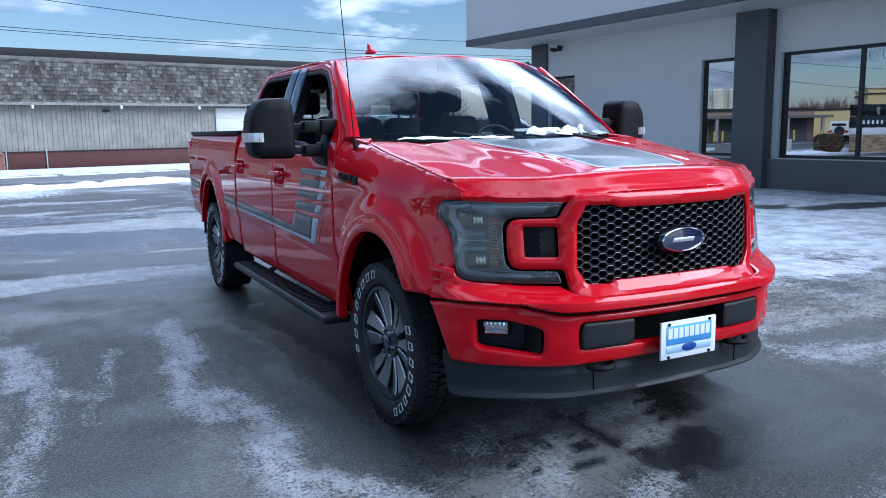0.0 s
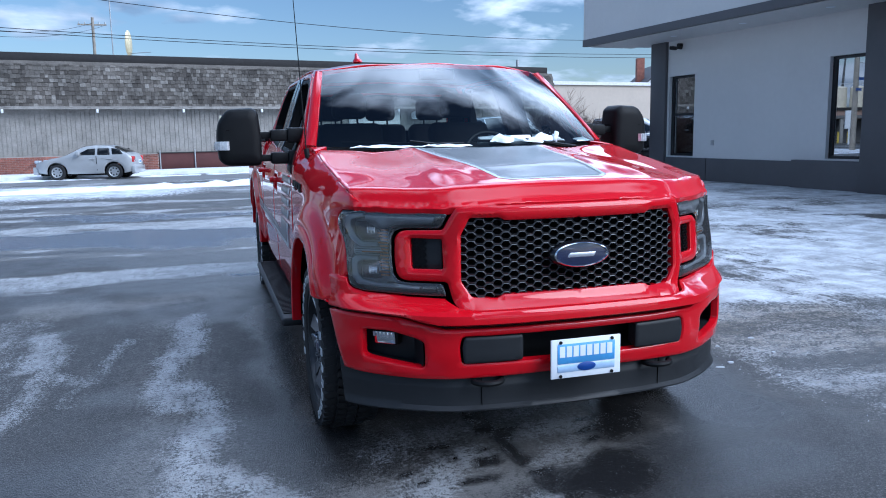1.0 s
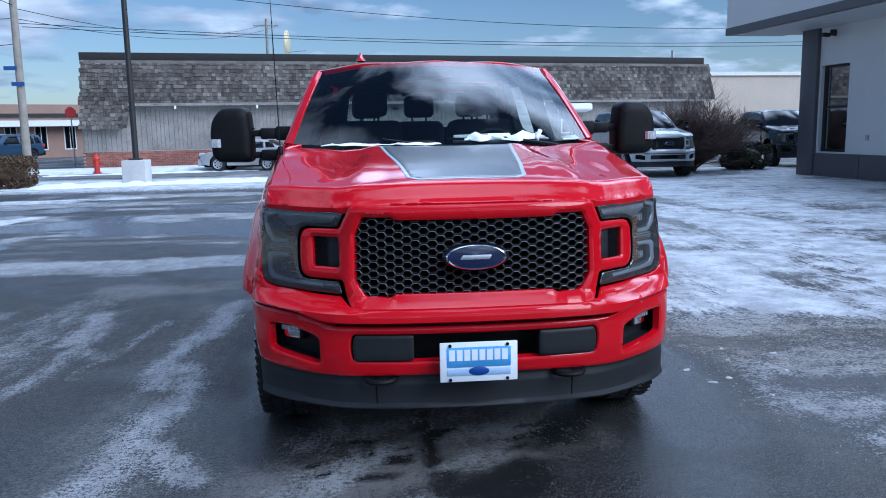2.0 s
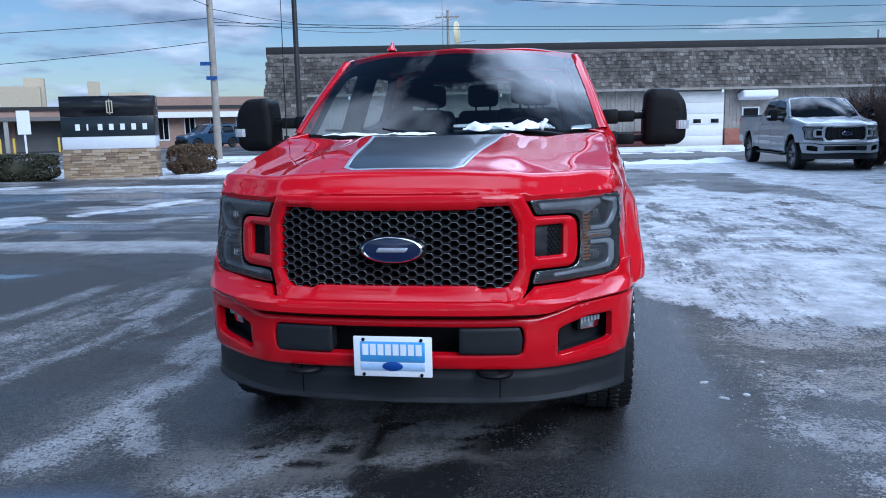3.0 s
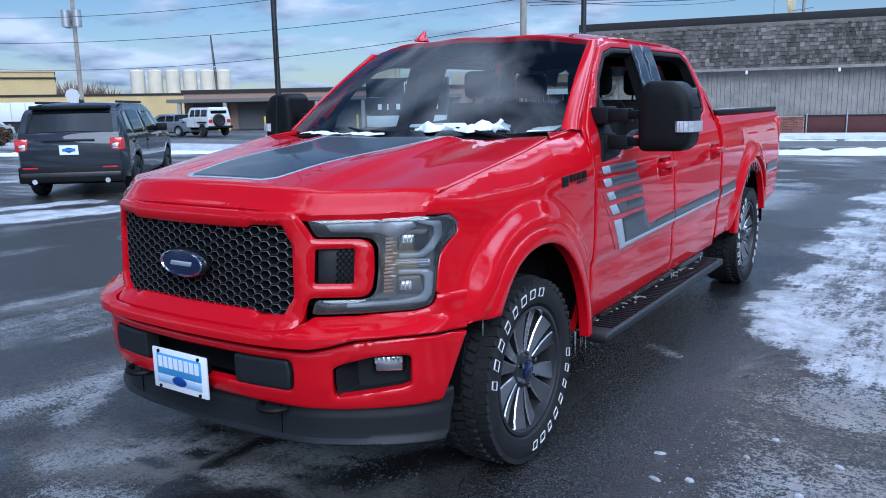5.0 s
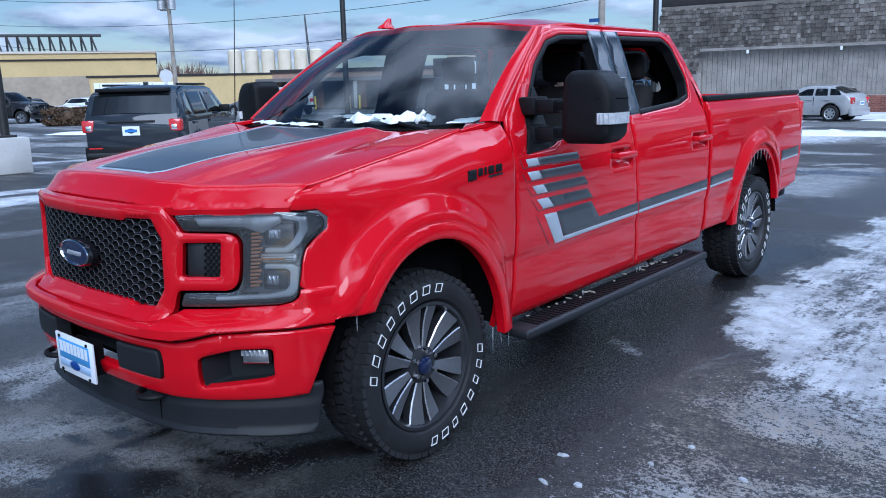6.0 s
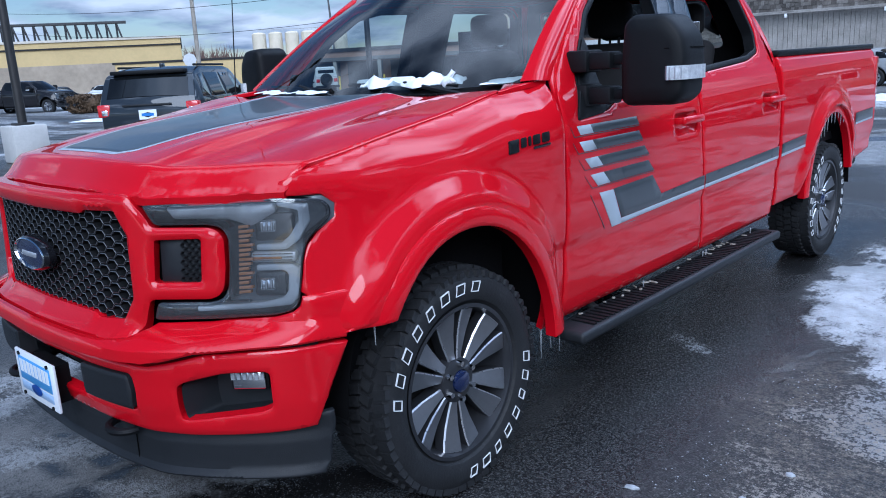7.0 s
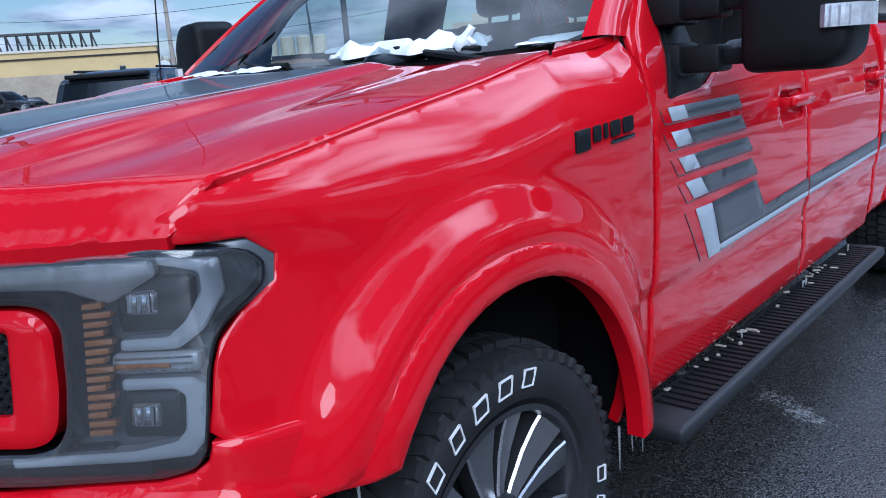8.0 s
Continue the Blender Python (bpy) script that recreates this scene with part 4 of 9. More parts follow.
    add_box(bm, (-0.05, -0.10, -0.05), (0.05, 0.06, 0.05), Matrix.Translation((1.48, -0.20, 3.83)), 0.02, 2)
    part("wall_light", bm, FASCIA, t, "dark twin-headed wall light")
    box("outlet", (2.66, -0.03, 1.00), (2.76, 0.0, 1.14), GALV, t)
    # dim room behind the panes
    box("room_floor", (0.7, 0.35, 0.02), (L, 13.9, 0.06), mat("showroom_floor", (0.25, 0.25, 0.25), 0.3), t)
    box("room_back", (0.7, 6.0, 0.06), (L, 6.1, 3.9), mat("showroom_wall", (0.30, 0.30, 0.31), 0.7), t)
    box("room_ceiling", (0.7, 0.35, 3.85), (L, 6.0, 3.95), mat("showroom_ceiling", (0.4, 0.4, 0.4), 0.8), t)


def reflective_mat():
    m, n, l, p = start_mat("reflective_tinted_glass")
    n.remove(p)
    tr, gl, mx, fr = n.new("ShaderNodeBsdfTransparent"), n.new("ShaderNodeBsdfGlossy"), n.new("ShaderNodeMixShader"), n.new("ShaderNodeFresnel")
    tr.inputs[0].default_value = (0.25, 0.28, 0.30, 1)
    gl.inputs["Roughness"].default_value = 0.01
    gl.inputs[0].default_value = (0.9, 0.95, 1.0, 1)
    fr.inputs[0].default_value = 4.2
    l.new(fr.outputs[0], mx.inputs[0])
    l.new(tr.outputs[0], mx.inputs[1])
    l.new(gl.outputs[0], mx.inputs[2])
    l.new(mx.outputs[0], n["Material Output"].inputs["Surface"])
    return m


REFL = reflective_mat()
dealership()

# ---- pickup trucks ----
# Truck space: x across, y rearwards from the front axle, z up from the ground.
side_x = table([(0.36, 0.935), (0.44, 0.955), (0.52, 0.975), (0.66, 0.988), (0.76, 0.990), (0.785, 1.000), (0.95, 1.008), (1.10, 1.008), (1.20, 1.001), (1.28, 0.988), (1.36, 0.965), (1.42, 0.935), (1.66, 0.855), (1.82, 0.795), (1.90, 0.755), (1.95, 0.70)])
bed_x = table([(0.40, 0.945), (0.52, 0.975), (0.66, 0.988), (0.76, 0.990), (0.785, 1.000), (0.95, 1.008), (1.15, 1.006), (1.28, 0.998), (1.36, 0.985), (1.43, 0.955), (1.46, 0.935)])
nose_x = table([(-0.78, 0.76), (-0.70, 0.835), (-0.60, 0.905), (-0.50, 0.952), (-0.38, 0.985), (-0.2, 1.000), (0.0, 1.005), (0.7, 1.008)])
seam_z = table([(-0.68, 1.125), (-0.637, 1.164), (-0.600, 1.204), (-0.560, 1.226), (-0.45, 1.249), (-0.18, 1.296), (0.10, 1.341), (0.34, 1.385), (0.53, 1.406), (0.66, 1.414)])
seam_x = table([(-0.68, 0.870), (-0.637, 0.886), (-0.50, 0.893), (-0.3, 0.898), (0.0, 0.902), (0.30, 0.900), (0.36, 0.893), (0.53, 0.876), (0.64, 0.915)])
front_y = table([(0.0, -1.0), (0.30, -0.988), (0.52, -0.955), (0.67, -0.885), (0.79, -0.800), (0.885, -0.714), (0.95, -0.620), (0.985, -0.500), (1.0, -0.43), (1.005, -0.37)])
upper_y = table([(0.0, -0.955), (0.31, -0.942), (0.485, -0.902), (0.57, -0.862), (0.66, -0.799), (0.75, -0.735), (0.84, -0.672), (0.91, -0.619), (0.955, -0.574), (0.981, -0.478), (0.992, -0.430), (1.0, -0.395), (1.005, -0.35)])


def arc_table():
    xs = [i / 100 * 1.004 for i in range(101)]
    u, us = 0.0, [0.0]
    for a, b in zip(xs, xs[1:]):
        u += math.hypot(b - a, front_y(b) - front_y(a))
        us.append(u)
    return np.array(us), np.array(xs)


ARC_U, ARC_X = arc_table()


def u_of(x):
    return math.copysign(float(np.interp(abs(x), ARC_X, ARC_U)), x)


def x_of(u):
    return math.copysign(float(np.interp(abs(u), ARC_U, ARC_X)), u)


def front(x, z):
    """Where the front face stands at half width x: bumper below, grille and lamps above."""
    low = front_y(x) + 0.02 * (1 - smooth01(0.45, 0.58, z))
    k = smooth01(0.74, 0.80, z)
    return low + (upper_y(x) - low) * k


def narrow(z):
    """How much narrower the nose is above the bumper."""
    return 1 - 0.055 * smooth01(0.78, 1.14, z)


def nose(u, z, back=0.0):
    x = x_of(u)
    return (x * narrow(z), front(abs(x), z) + back, z)


def side_at(y, z):
    return (side_x(z), y, z)


def bed_at(y, z):
    return (bed_x(z) + blister(y, z, 3.97, 0.46) * 0.8 * (1 - smooth01(1.15, 1.3, z)), y, z)


FRONT_Y = np.array([upper_y(x) for x in ARC_X])


def nose_side(y, z):
    """The body's half width at a place along the nose, level with the front's own curve."""
    w = float(np.interp(y, FRONT_Y, ARC_X)) if y < -0.355 else 1.004 + 0.004 * smooth01(-0.355, 0.1, y)
    return w * (1 - (1 - narrow(z)) * (1 - smooth01(-0.50, 0.15, y)))


def blister(y, z, yc, zc):
    """The swelling round a wheel arch, with a shelf above it."""
    r = math.hypot(y - yc, (z - zc) * 0.90)
    return 0.046 * (1 - smooth01(0.560, 0.672, r)) * smooth01(0.40, 0.75, z) * (1 - smooth01(0.46, 0.62, y) * (y < 1))


def fender_at(y, z):
    low = nose_side(y, z) + (side_x(min(z, 1.1)) - 1.008) * smooth01(-0.35, -0.1, y)
    top, edge = seam_z(y), seam_x(y)
    w = 0.09 + 0.13 * smooth01(-0.50, -0.15, y)
    t = min(max((z - (top - w)) / w, 0), 1.1)
    edge = min(edge, low - 0.012)
    return (low + (edge - low) * t ** 2.2 + blister(y, z, 0.02, 0.42) * (1 - t) - 0.012 * (1 - smooth01(0.25, 0.60, y)), y, z)


hood_c = table([(-0.95, 1.245), (-0.86, 1.256), (-0.75, 1.268), (-0.40, 1.318), (0.0, 1.353), (0.28, 1.381), (0.5, 1.40)])
hood_s = table([(-0.95, 1.160), (-0.75, 1.205), (-0.637, 1.226), (-0.45, 1.250), (-0.18, 1.297), (0.10, 1.342), (0.34, 1.386), (0.5, 1.40)])
hood_f = table([(0.0, -0.905), (0.30, -0.899), (0.50, -0.872), (0.56, -0.846), (0.66, -0.775), (0.75, -0.712), (0.83, -0.650), (0.87, -0.614), (0.886, -0.597), (0.95, -0.53)])


def hood_at(x, y):
    """The hood: a front lip, a raised middle, and shallow troughs beside it."""
    ax = abs(x)
    zc, zs = hood_c(y), hood_s(y)
    t = min(ax / 0.90, 1.02)
    z = zs + (zc - zs) * (1 - t ** 2.4)
    fade = smooth01(-0.86, -0.50, y)
    ridge = 0.44 + 0.07 * smooth01(0.2, -0.7, y)
    z += 0.016 * (1 - smooth01(ridge - 0.05, ridge + 0.05, ax)) * (0.35 + 0.65 * fade)
    z -= 0.007 * fade * math.exp(-((ax - ridge - 0.15) / 0.075) ** 2)
    z -= 0.004 * fade * (1 - smooth01(0.33, 0.40, ax))
    z -= (0.070 - 0.010 * t) * (1 - smooth01(0.0, 0.085, y - hood_f(ax)))
    return (x, y, z)


def xz(poly):
    return [(u_of(min(max(x / narrow(z), -1.002), 1.002)), z) for x, z in poly]


def sym(half):
    """A closed outline from its right half, listed from the middle's top or bottom round."""
    return list(half) + [(-x, z) for x, z in reversed(half)]


def mirror_holes(h):
    return [h, [(-x, z) for x, z in reversed(h)]]


def arch(yc, zc, a, b, z0f, z0r, n=22):
    """Points of a wheel arch from its front foot over the top to its rear foot."""
    t0, t1 = math.pi - math.asin(max(-1, min(1, (z0f - zc) / b))), math.asin(max(-1, min(1, (z0r - zc) / b)))
    return [(yc + a * math.cos(t0 + (t1 - t0) * i / n), zc + b * math.sin(t0 + (t1 - t0) * i / n)) for i in range(n + 1)]


def make_wheel(parent, name="wheel", lettered=True, label=""):
    """A wheel in its own space: the axle along x, its outer face towards +x."""
    w = new(name)
    w.empty_display_size = 0.1
    if parent is not None:
        w.parent = parent
    if label:
        w["label"] = label
    R, rim = 0.408, 0.283
    prof = [(-0.10, rim - 0.01), (-0.125, rim + 0.01), (-0.137, 0.33), (-0.132, 0.375), (-0.118, 0.395), (-0.09, R - 0.012), (0.09, R - 0.012), (0.118, 0.395), (0.132, 0.375), (0.138, 0.345), (0.136, 0.315), (0.128, rim + 0.012), (0.118, rim + 0.006), (0.11, rim - 0.008)]
    V, F = lathe(prof, 64)
    tyre = link_mesh("tyre", V, F, RUBBER, w, "black rubber tyre with raised white sidewall lettering" if lettered else "")
    # tread blocks
    bm = bmesh.new()
    rng = random.Random(5)
    for i in range(56):
        a = 2 * math.pi * i / 56
        for k, (x0, x1) in enumerate(((-0.134, -0.082), (-0.074, -0.030), (-0.022, 0.022), (0.030, 0.074), (0.082, 0.134))):
            da = (0.5 if k % 2 else 0) * 2 * math.pi / 56 + rng.uniform(-0.01, 0.01)
            m = Matrix.Rotation(a + da, 4, "X") @ Matrix.Translation(((x0 + x1) / 2, 0, R - (0.020 if k in (0, 4) else 0.008))) @ Matrix.Rotation(0.25 * (-1) ** k, 4, "Z")
            bmesh.ops.create_cube(bm, size=1, matrix=m @ Matrix.Diagonal((x1 - x0, 0.031 + rng.uniform(-0.003, 0.003), 0.022, 1)))
    part("tread", bm, RUBBER, tyre, smooth=False)
    if lettered:
        rng = random.Random(21)
        for mid, count, step in ((math.radians(36), 8, math.radians(13.4)), (math.radians(-135), 8, math.radians(12.4))):
            for k in range(count):
                m = Matrix.Rotation(mid - (k - (count - 1) / 2) * step, 4, "X") @ Matrix.Translation((0, 0, 0.343)) @ Matrix(((1, 0, 0, 0), (0, 1, 0.22, 0), (0, 0, 1, 0), (0, 0, 0, 1)))
                h, wd, th = 0.037, 0.046 * rng.uniform(0.72, 1.0), 0.0026
                bm = bmesh.new()
                strokes = [(-wd / 2, -wd / 2 + th, -h / 2, h / 2), (wd / 2 - th, wd / 2, -h / 2, h / 2), (-wd / 2, wd / 2, h / 2 - th, h / 2), (-wd / 2, wd / 2, -h / 2, -h / 2 + th)]
                for (y0, y1, z0, z1) in strokes:
                    add_box(bm, (0.1335, y0, z0), (0.1400, y1, z1), m)
                part("sidewall_mark", bm, LETTER, tyre, smooth=False)
    # rim barrel and lip
    V, F = lathe([(0.112, rim - 0.006), (0.122, rim - 0.002), (0.122, rim - 0.016), (0.095, rim - 0.024), (-0.09, rim - 0.03), (-0.10, rim - 0.008)], 64)
    r = link_mesh("rim", V, F, ALLOYDARK, w, "dark alloy rim with machined spoke faces")
    V, F = lathe([(-0.02, 0.02), (-0.02, 0.165), (0.004, 0.165), (0.004, 0.02)], 40)
    link_mesh("brake_disc", V, F, STEELD, w)
    # six pairs of broad blades: a tilted satin face each, with bright machined edges
    for i in range(6):
        for sgn in (-1, 1):
            a = 2 * math.pi * i / 6 + sgn * 0.205
            bm = bmesh.new()
            rows = []
            for rr, hw in ((0.046, 0.013), (0.10, 0.0175), (0.17, 0.0290), (0.225, 0.0375), (0.258, 0.0400), (rim - 0.014, 0.0330)):
                q = rr / rim
                off, d = -0.005 * sgn * q, 0.096 + 0.022 * q * q - 0.012 * math.sin(math.pi * q)
                tip = 0.012 if rr > 0.26 else 0.0
                d -= tip
                lean = 0.016 * q
                prof = ((d - lean - 0.007, -hw), (d - lean - 0.001, -hw + 0.0035), (d, hw - 0.0045), (d - 0.004, hw), (d - 0.060, hw * 0.96), (d - 0.060, -hw * 0.96))
                rows.append([bm.verts.new((x, sgn * y + off, rr)) for x, y in prof])
            for j, (p, q) in enumerate(zip(rows, rows[1:])):
                for k in range(6):
                    f = bm.faces.new((p[k], p[(k + 1) % 6], q[(k + 1) % 6], q[k]))
                    f.material_index = 1 if k in (0, 2) or (j == 4 and k == 1) else 2 if k == 1 else 0
            bm.faces.new(rows[0])
            bm.faces.new(rows[-1])
            bmesh.ops.recalc_face_normals(bm, faces=bm.faces)
            bmesh.ops.rotate(bm, verts=bm.verts, matrix=Matrix.Rotation(a, 3, "X"))
            part("spoke", bm, [ALLOYDARK, MACHINED, SATIN], r, sharp=0.2)
    V, F = lathe([(0.05, 0.088), (0.090, 0.080), (0.102, 0.055), (0.104, 0.042)], 40)
    link_mesh("hub", V, F, ALLOYDARK, r)
    V, F = lathe([(0.095, 0.042), (0.112, 0.038), (0.117, 0.030), (0.118, 0.0005)], 32)
    link_mesh("centre_cap", V, F, BADGEBLUE, w, "dark blue domed centre cap")
    for i in range(6):
        a = 2 * math.pi * (i + 0.5) / 6
        c = Vector((0, 0.066 * math.cos(a), 0.066 * math.sin(a)))
        rod("lug_nut", c + Vector((0.08, 0, 0)), c + Vector((0.116, 0, 0)), 0.0105, CHROME, w, seg=6)
    return w


def place_wheels(t, yr, lettered=True, r=0.408):
    first = make_wheel(t, lettered=lettered)
    spots = [(0.868, 0.0, 0), (0.868, yr, 40), (-0.868, 0.0, 25), (-0.868, yr, 10)]
    for k, (x, y, turn) in enumerate(spots):
        w = first if k == 0 else copy_thing(first, Matrix())
        w.parent = t
        w.matrix_basis = Matrix.Translation((x, y, r)) @ Matrix.Rotation(0 if x > 0 else math.pi, 4, "Z") @ Matrix.Rotation(radians(turn), 4, "X")


WB = 3.97


def pickup(t, body, full=True, decal=False):
    """The truck's meshes under the Empty t. full: with all the small parts; else a plainer one for the distance."""
    st = 0.028 if full else 0.08
    gr = full
    # front bumper with its openings
    b_out = sym([(0.0, 0.474), (0.40, 0.470), (0.66, 0.464), (0.80, 0.466), (0.90, 0.470), (0.945, 0.475), (0.965, 0.56), (0.985, 0.715), (0.965, 0.724), (0.86, 0.728), (0.74, 0.722), (0.66, 0.700), (0.58, 0.682), (0.0, 0.682)])
    low_open = rounded([(-0.515, 0.532), (0.515, 0.532), (0.525, 0.60), (0.515, 0.652), (-0.515, 0.652), (-0.525, 0.60)], 0.02)
    fog = rounded([(0.655, 0.510), (0.858, 0.540), (0.882, 0.552), (0.882, 0.666), (0.78, 0.666), (0.685, 0.640), (0.657, 0.624)], 0.018)
    holes = [xz(low_open)] + [xz(h) for h in mirror_holes(fog)]
    bumper = panel("front_bumper", xz(b_out), lambda u, z: nose(u, z), body, t, "red painted bumper with fog lamp openings" if full else "", holes, step=st, depth=0.035, roll=0.007)
    # recess behind the openings
    panel("bumper_recess", xz(sym([(0.0, 0.50), (0.60, 0.50), (0.88, 0.53), (0.90, 0.60), (0.89, 0.68), (0.6, 0.67), (0.0, 0.67)])), lambda u, z: nose(u, z, 0.14), BLACKP, bumper, step=0.06, depth=0.02)
    for s in (-1, 1):
        pad = rounded([(0.262, 0.540), (0.508, 0.536), (0.516, 0.60), (0.506, 0.648), (0.262, 0.648)], 0.012)
        panel("bumper_pad", xz(pad), lambda u, z: nose(u, z, -0.007), GREYP, bumper, step=0.016 if full else 0.05, depth=0.06, roll=0.006, mirror=s < 0)
    # upper fascia under grille and lamps
    f_out = sym([(0.0, 0.694), (0.575, 0.694), (0.655, 0.712), (0.74, 0.735), (0.86, 0.741), (0.965, 0.737), (0.988, 0.730), (0.990, 0.77), (0.980, 0.866), (0.952, 0.872), (0.919, 0.868), (0.915, 0.840), (0.898, 0.822), (0.855, 0.809), (0.70, 0.799), (0.56, 0.798), (0.52, 0.772), (0.45, 0.765), (0.0, 0.765)])
    panel("upper_fascia", xz(f_out), lambda u, z: nose(u, z, -0.045 * smooth01(0.69, 0.71, z) * (1 - smooth01(0.755, 0.80, z)) * (1 - 0.6 * smooth01(0.6, 0.95, abs(x_of(u))))), body, t, step=st * 0.7, depth=0.03, roll=0.006)
    # black gap strip behind bumper and fascia, lower valance
    panel("seam_strip", xz(sym([(0.0, 0.66), (0.6, 0.66), (0.9, 0.70), (0.95, 0.70), (0.95, 0.76), (0.6, 0.73), (0.0, 0.72)])), lambda u, z: nose(u, z, 0.03), BLACKP, t, step=0.08, depth=0.01)
    v_out = sym([(0.0, 0.326), (0.45, 0.322), (0.75, 0.316), (0.90, 0.312), (0.945, 0.312), (0.955, 0.505), (0.6, 0.480), (0.0, 0.486)])
    val = panel("lower_valance", xz(v_out), lambda u, z: nose(u, z, 0.034 - 0.022 * smooth01(0.345, 0.322, z) + 0.010 * smooth01(0.435, 0.445, z)), GREYP, t, "scuffed black plastic air dam", step=st * 0.6, depth=0.02, roll=0.006)
    if full:
        for s in (-1, 1):
            panel("valance_seam", xz([(0.418, 0.335), (0.421, 0.335), (0.424, 0.462), (0.421, 0.462)]), lambda u, z: nose(u, z, 0.030), INTER, val, step=0.05, depth=0.004, roll=0.0008, mirror=s < 0)
    # headlamps
    lamp = [(0.540, 1.146), (0.568, 1.087), (0.700, 1.083), (0.728, 1.074), (0.744, 1.045), (0.747, 0.960), (0.744, 0.895), (0.730, 0.866), (0.700, 0.857), (0.566, 0.858), (0.551, 0.806), (0.70, 0.806), (0.86, 0.816), (0.900, 0.829), (0.913, 0.852), (0.915, 0.975), (0.917, 1.014), (0.9215, 1.045), (0.929, 1.080), (0.927, 1.115), (0.918, 1.145), (0.86, 1.153), (0.70, 1.148)]
    lamp_r = rounded(lamp, 0.012, 3)
    lamp_u = xz(lamp_r)
    for s in (-1, 1):
        mi = s < 0
        at = lambda bk: (lambda u, z: nose(u, z, bk))
        h = panel("headlamp", lamp_u, at(0.075), SMOKE, t, "clear headlamp with grey light guides and amber ribs" if full else "", step=st, depth=0.01, mirror=mi)
        panel("headlamp_bezel", lamp_u, at(0.003), GLOSSB, h, holes=[inset_loop(densify(lamp_u, 0.02), 0.007).tolist()], step=0.02, depth=0.075, roll=0.002, mirror=mi)
        lens = panel("lens", lamp_u, at(0.0), LENS, h, "clear lamp cover" if full else "", step=st, depth=0.004, mirror=mi, roll=0.003)
        if not full:
            continue
        # light guides along the outer edge, an upper and a lower hook
        guide = rounded([(0.790, 1.000), (0.860, 1.000), (0.890, 1.028), (0.908, 1.078), (0.904, 1.130), (0.840, 1.140), (0.840, 1.126), (0.884, 1.112), (0.886, 1.082), (0.868, 1.040), (0.848, 1.018), (0.790, 1.017)], 0.006, 3)
        guide2 = rounded([(0.790, 0.958), (0.876, 0.958), (0.893, 0.943), (0.893, 0.866), (0.876, 0.838), (0.80, 0.829), (0.64, 0.822), (0.64, 0.838), (0.80, 0.846), (0.856, 0.860), (0.868, 0.878), (0.868, 0.930), (0.854, 0.941), (0.790, 0.941)], 0.006, 3)
        for gd in (guide, guide2):
            panel("light_guide", xz(gd), at(0.032), DRL, h, "grey light guide", step=0.02, depth=0.03, roll=0.004, mirror=mi)
        panel("lamp_arm", xz(rounded([(0.572, 1.132), (0.590, 1.098), (0.720, 1.094), (0.775, 1.070), (0.835, 1.110), (0.830, 1.136), (0.70, 1.138)], 0.008, 3)), at(0.036), LAMPM, h, "pale grey inner panel", step=0.03, depth=0.02, roll=0.005, mirror=mi)
        panel("lamp_arm", xz(rounded([(0.578, 0.845), (0.572, 0.818), (0.70, 0.818), (0.76, 0.824), (0.76, 0.850), (0.70, 0.846)], 0.006, 3)), at(0.050), LAMPD, h, step=0.03, depth=0.02, roll=0.005, mirror=mi)
        # recessed lamp blocks, bright projectors, a ribbed strip and the amber bar
        for nm, (x0, x1, z0, z1), mt, bk in (("lamp_block", (0.775, 0.866, 1.024, 1.104), LAMPD, 0.050), ("lamp_block", (0.775, 0.852, 0.862, 0.934), LAMPD, 0.050), ("reflector_strip", (0.772, 0.880, 0.963, 0.995), LAMPM, 0.040)):
            panel(nm, xz(rounded([(x0, z0), (x1, z0), (x1, z1), (x0, z1)], 0.010, 3)), at(bk), mt, h, step=0.03, depth=0.02, roll=0.005, mirror=mi)
        for z0 in (1.050, 0.880):
            pr = panel("projector", xz(rounded([(0.790, z0), (0.828, z0), (0.828, z0 + 0.036), (0.790, z0 + 0.036)], 0.006, 3)), at(0.044), CRYSTAL, h, "bright crystal projector", step=0.02, depth=0.02, roll=0.006, mirror=mi)
            for k in range(3):
                panel("projector_rib", xz([(0.794 + k * 0.012, z0 + 0.004), (0.800 + k * 0.012, z0 + 0.004), (0.800 + k * 0.012, z0 + 0.032), (0.794 + k * 0.012, z0 + 0.032)]), at(0.040), CHROME, pr, step=0.05, depth=0.006, roll=0.002, mirror=mi)
        for k in range(3):
            panel("reflector_rib", xz([(0.780, 0.968 + k * 0.009), (0.874, 0.968 + k * 0.009), (0.874, 0.971 + k * 0.009), (0.780, 0.971 + k * 0.009)]), at(0.034), CRYSTAL, h, step=0.02, depth=0.01, roll=0.001, mirror=mi)
        panel("indicator_bar", xz([(0.782, 0.973), (0.850, 0.973), (0.850, 0.980), (0.782, 0.980)]), at(0.032), AMBER, h, "dull amber indicator", step=0.02, depth=0.01, roll=0.002, mirror=mi)
        for k in range(15):
            z0 = 0.876 + k * 0.0136
            e = 0.006 * math.sin(k * 2.1)
            panel("side_marker_rib", xz([(0.7545, z0), (0.784 + e, z0 + 0.002), (0.784 + e, z0 + 0.0105), (0.7545, z0 + 0.0085)]), at(0.022), AMBER, h, step=0.05, depth=0.015, roll=0.001, mirror=mi)
    # grille surround with side brackets
    g_out = [(0.0, 1.176), (0.485, 1.178), (0.516, 1.172), (0.546, 1.118), (0.562, 1.080), (0.700, 1.075), (0.722, 1.064), (0.735, 1.040), (0.739, 0.955), (0.735, 0.900), (0.724, 0.876), (0.700, 0.866), (0.554, 0.868), (0.546, 0.838), (0.536, 0.797), (0.510, 0.765), (0.47, 0.748), (0.0, 0.744)]
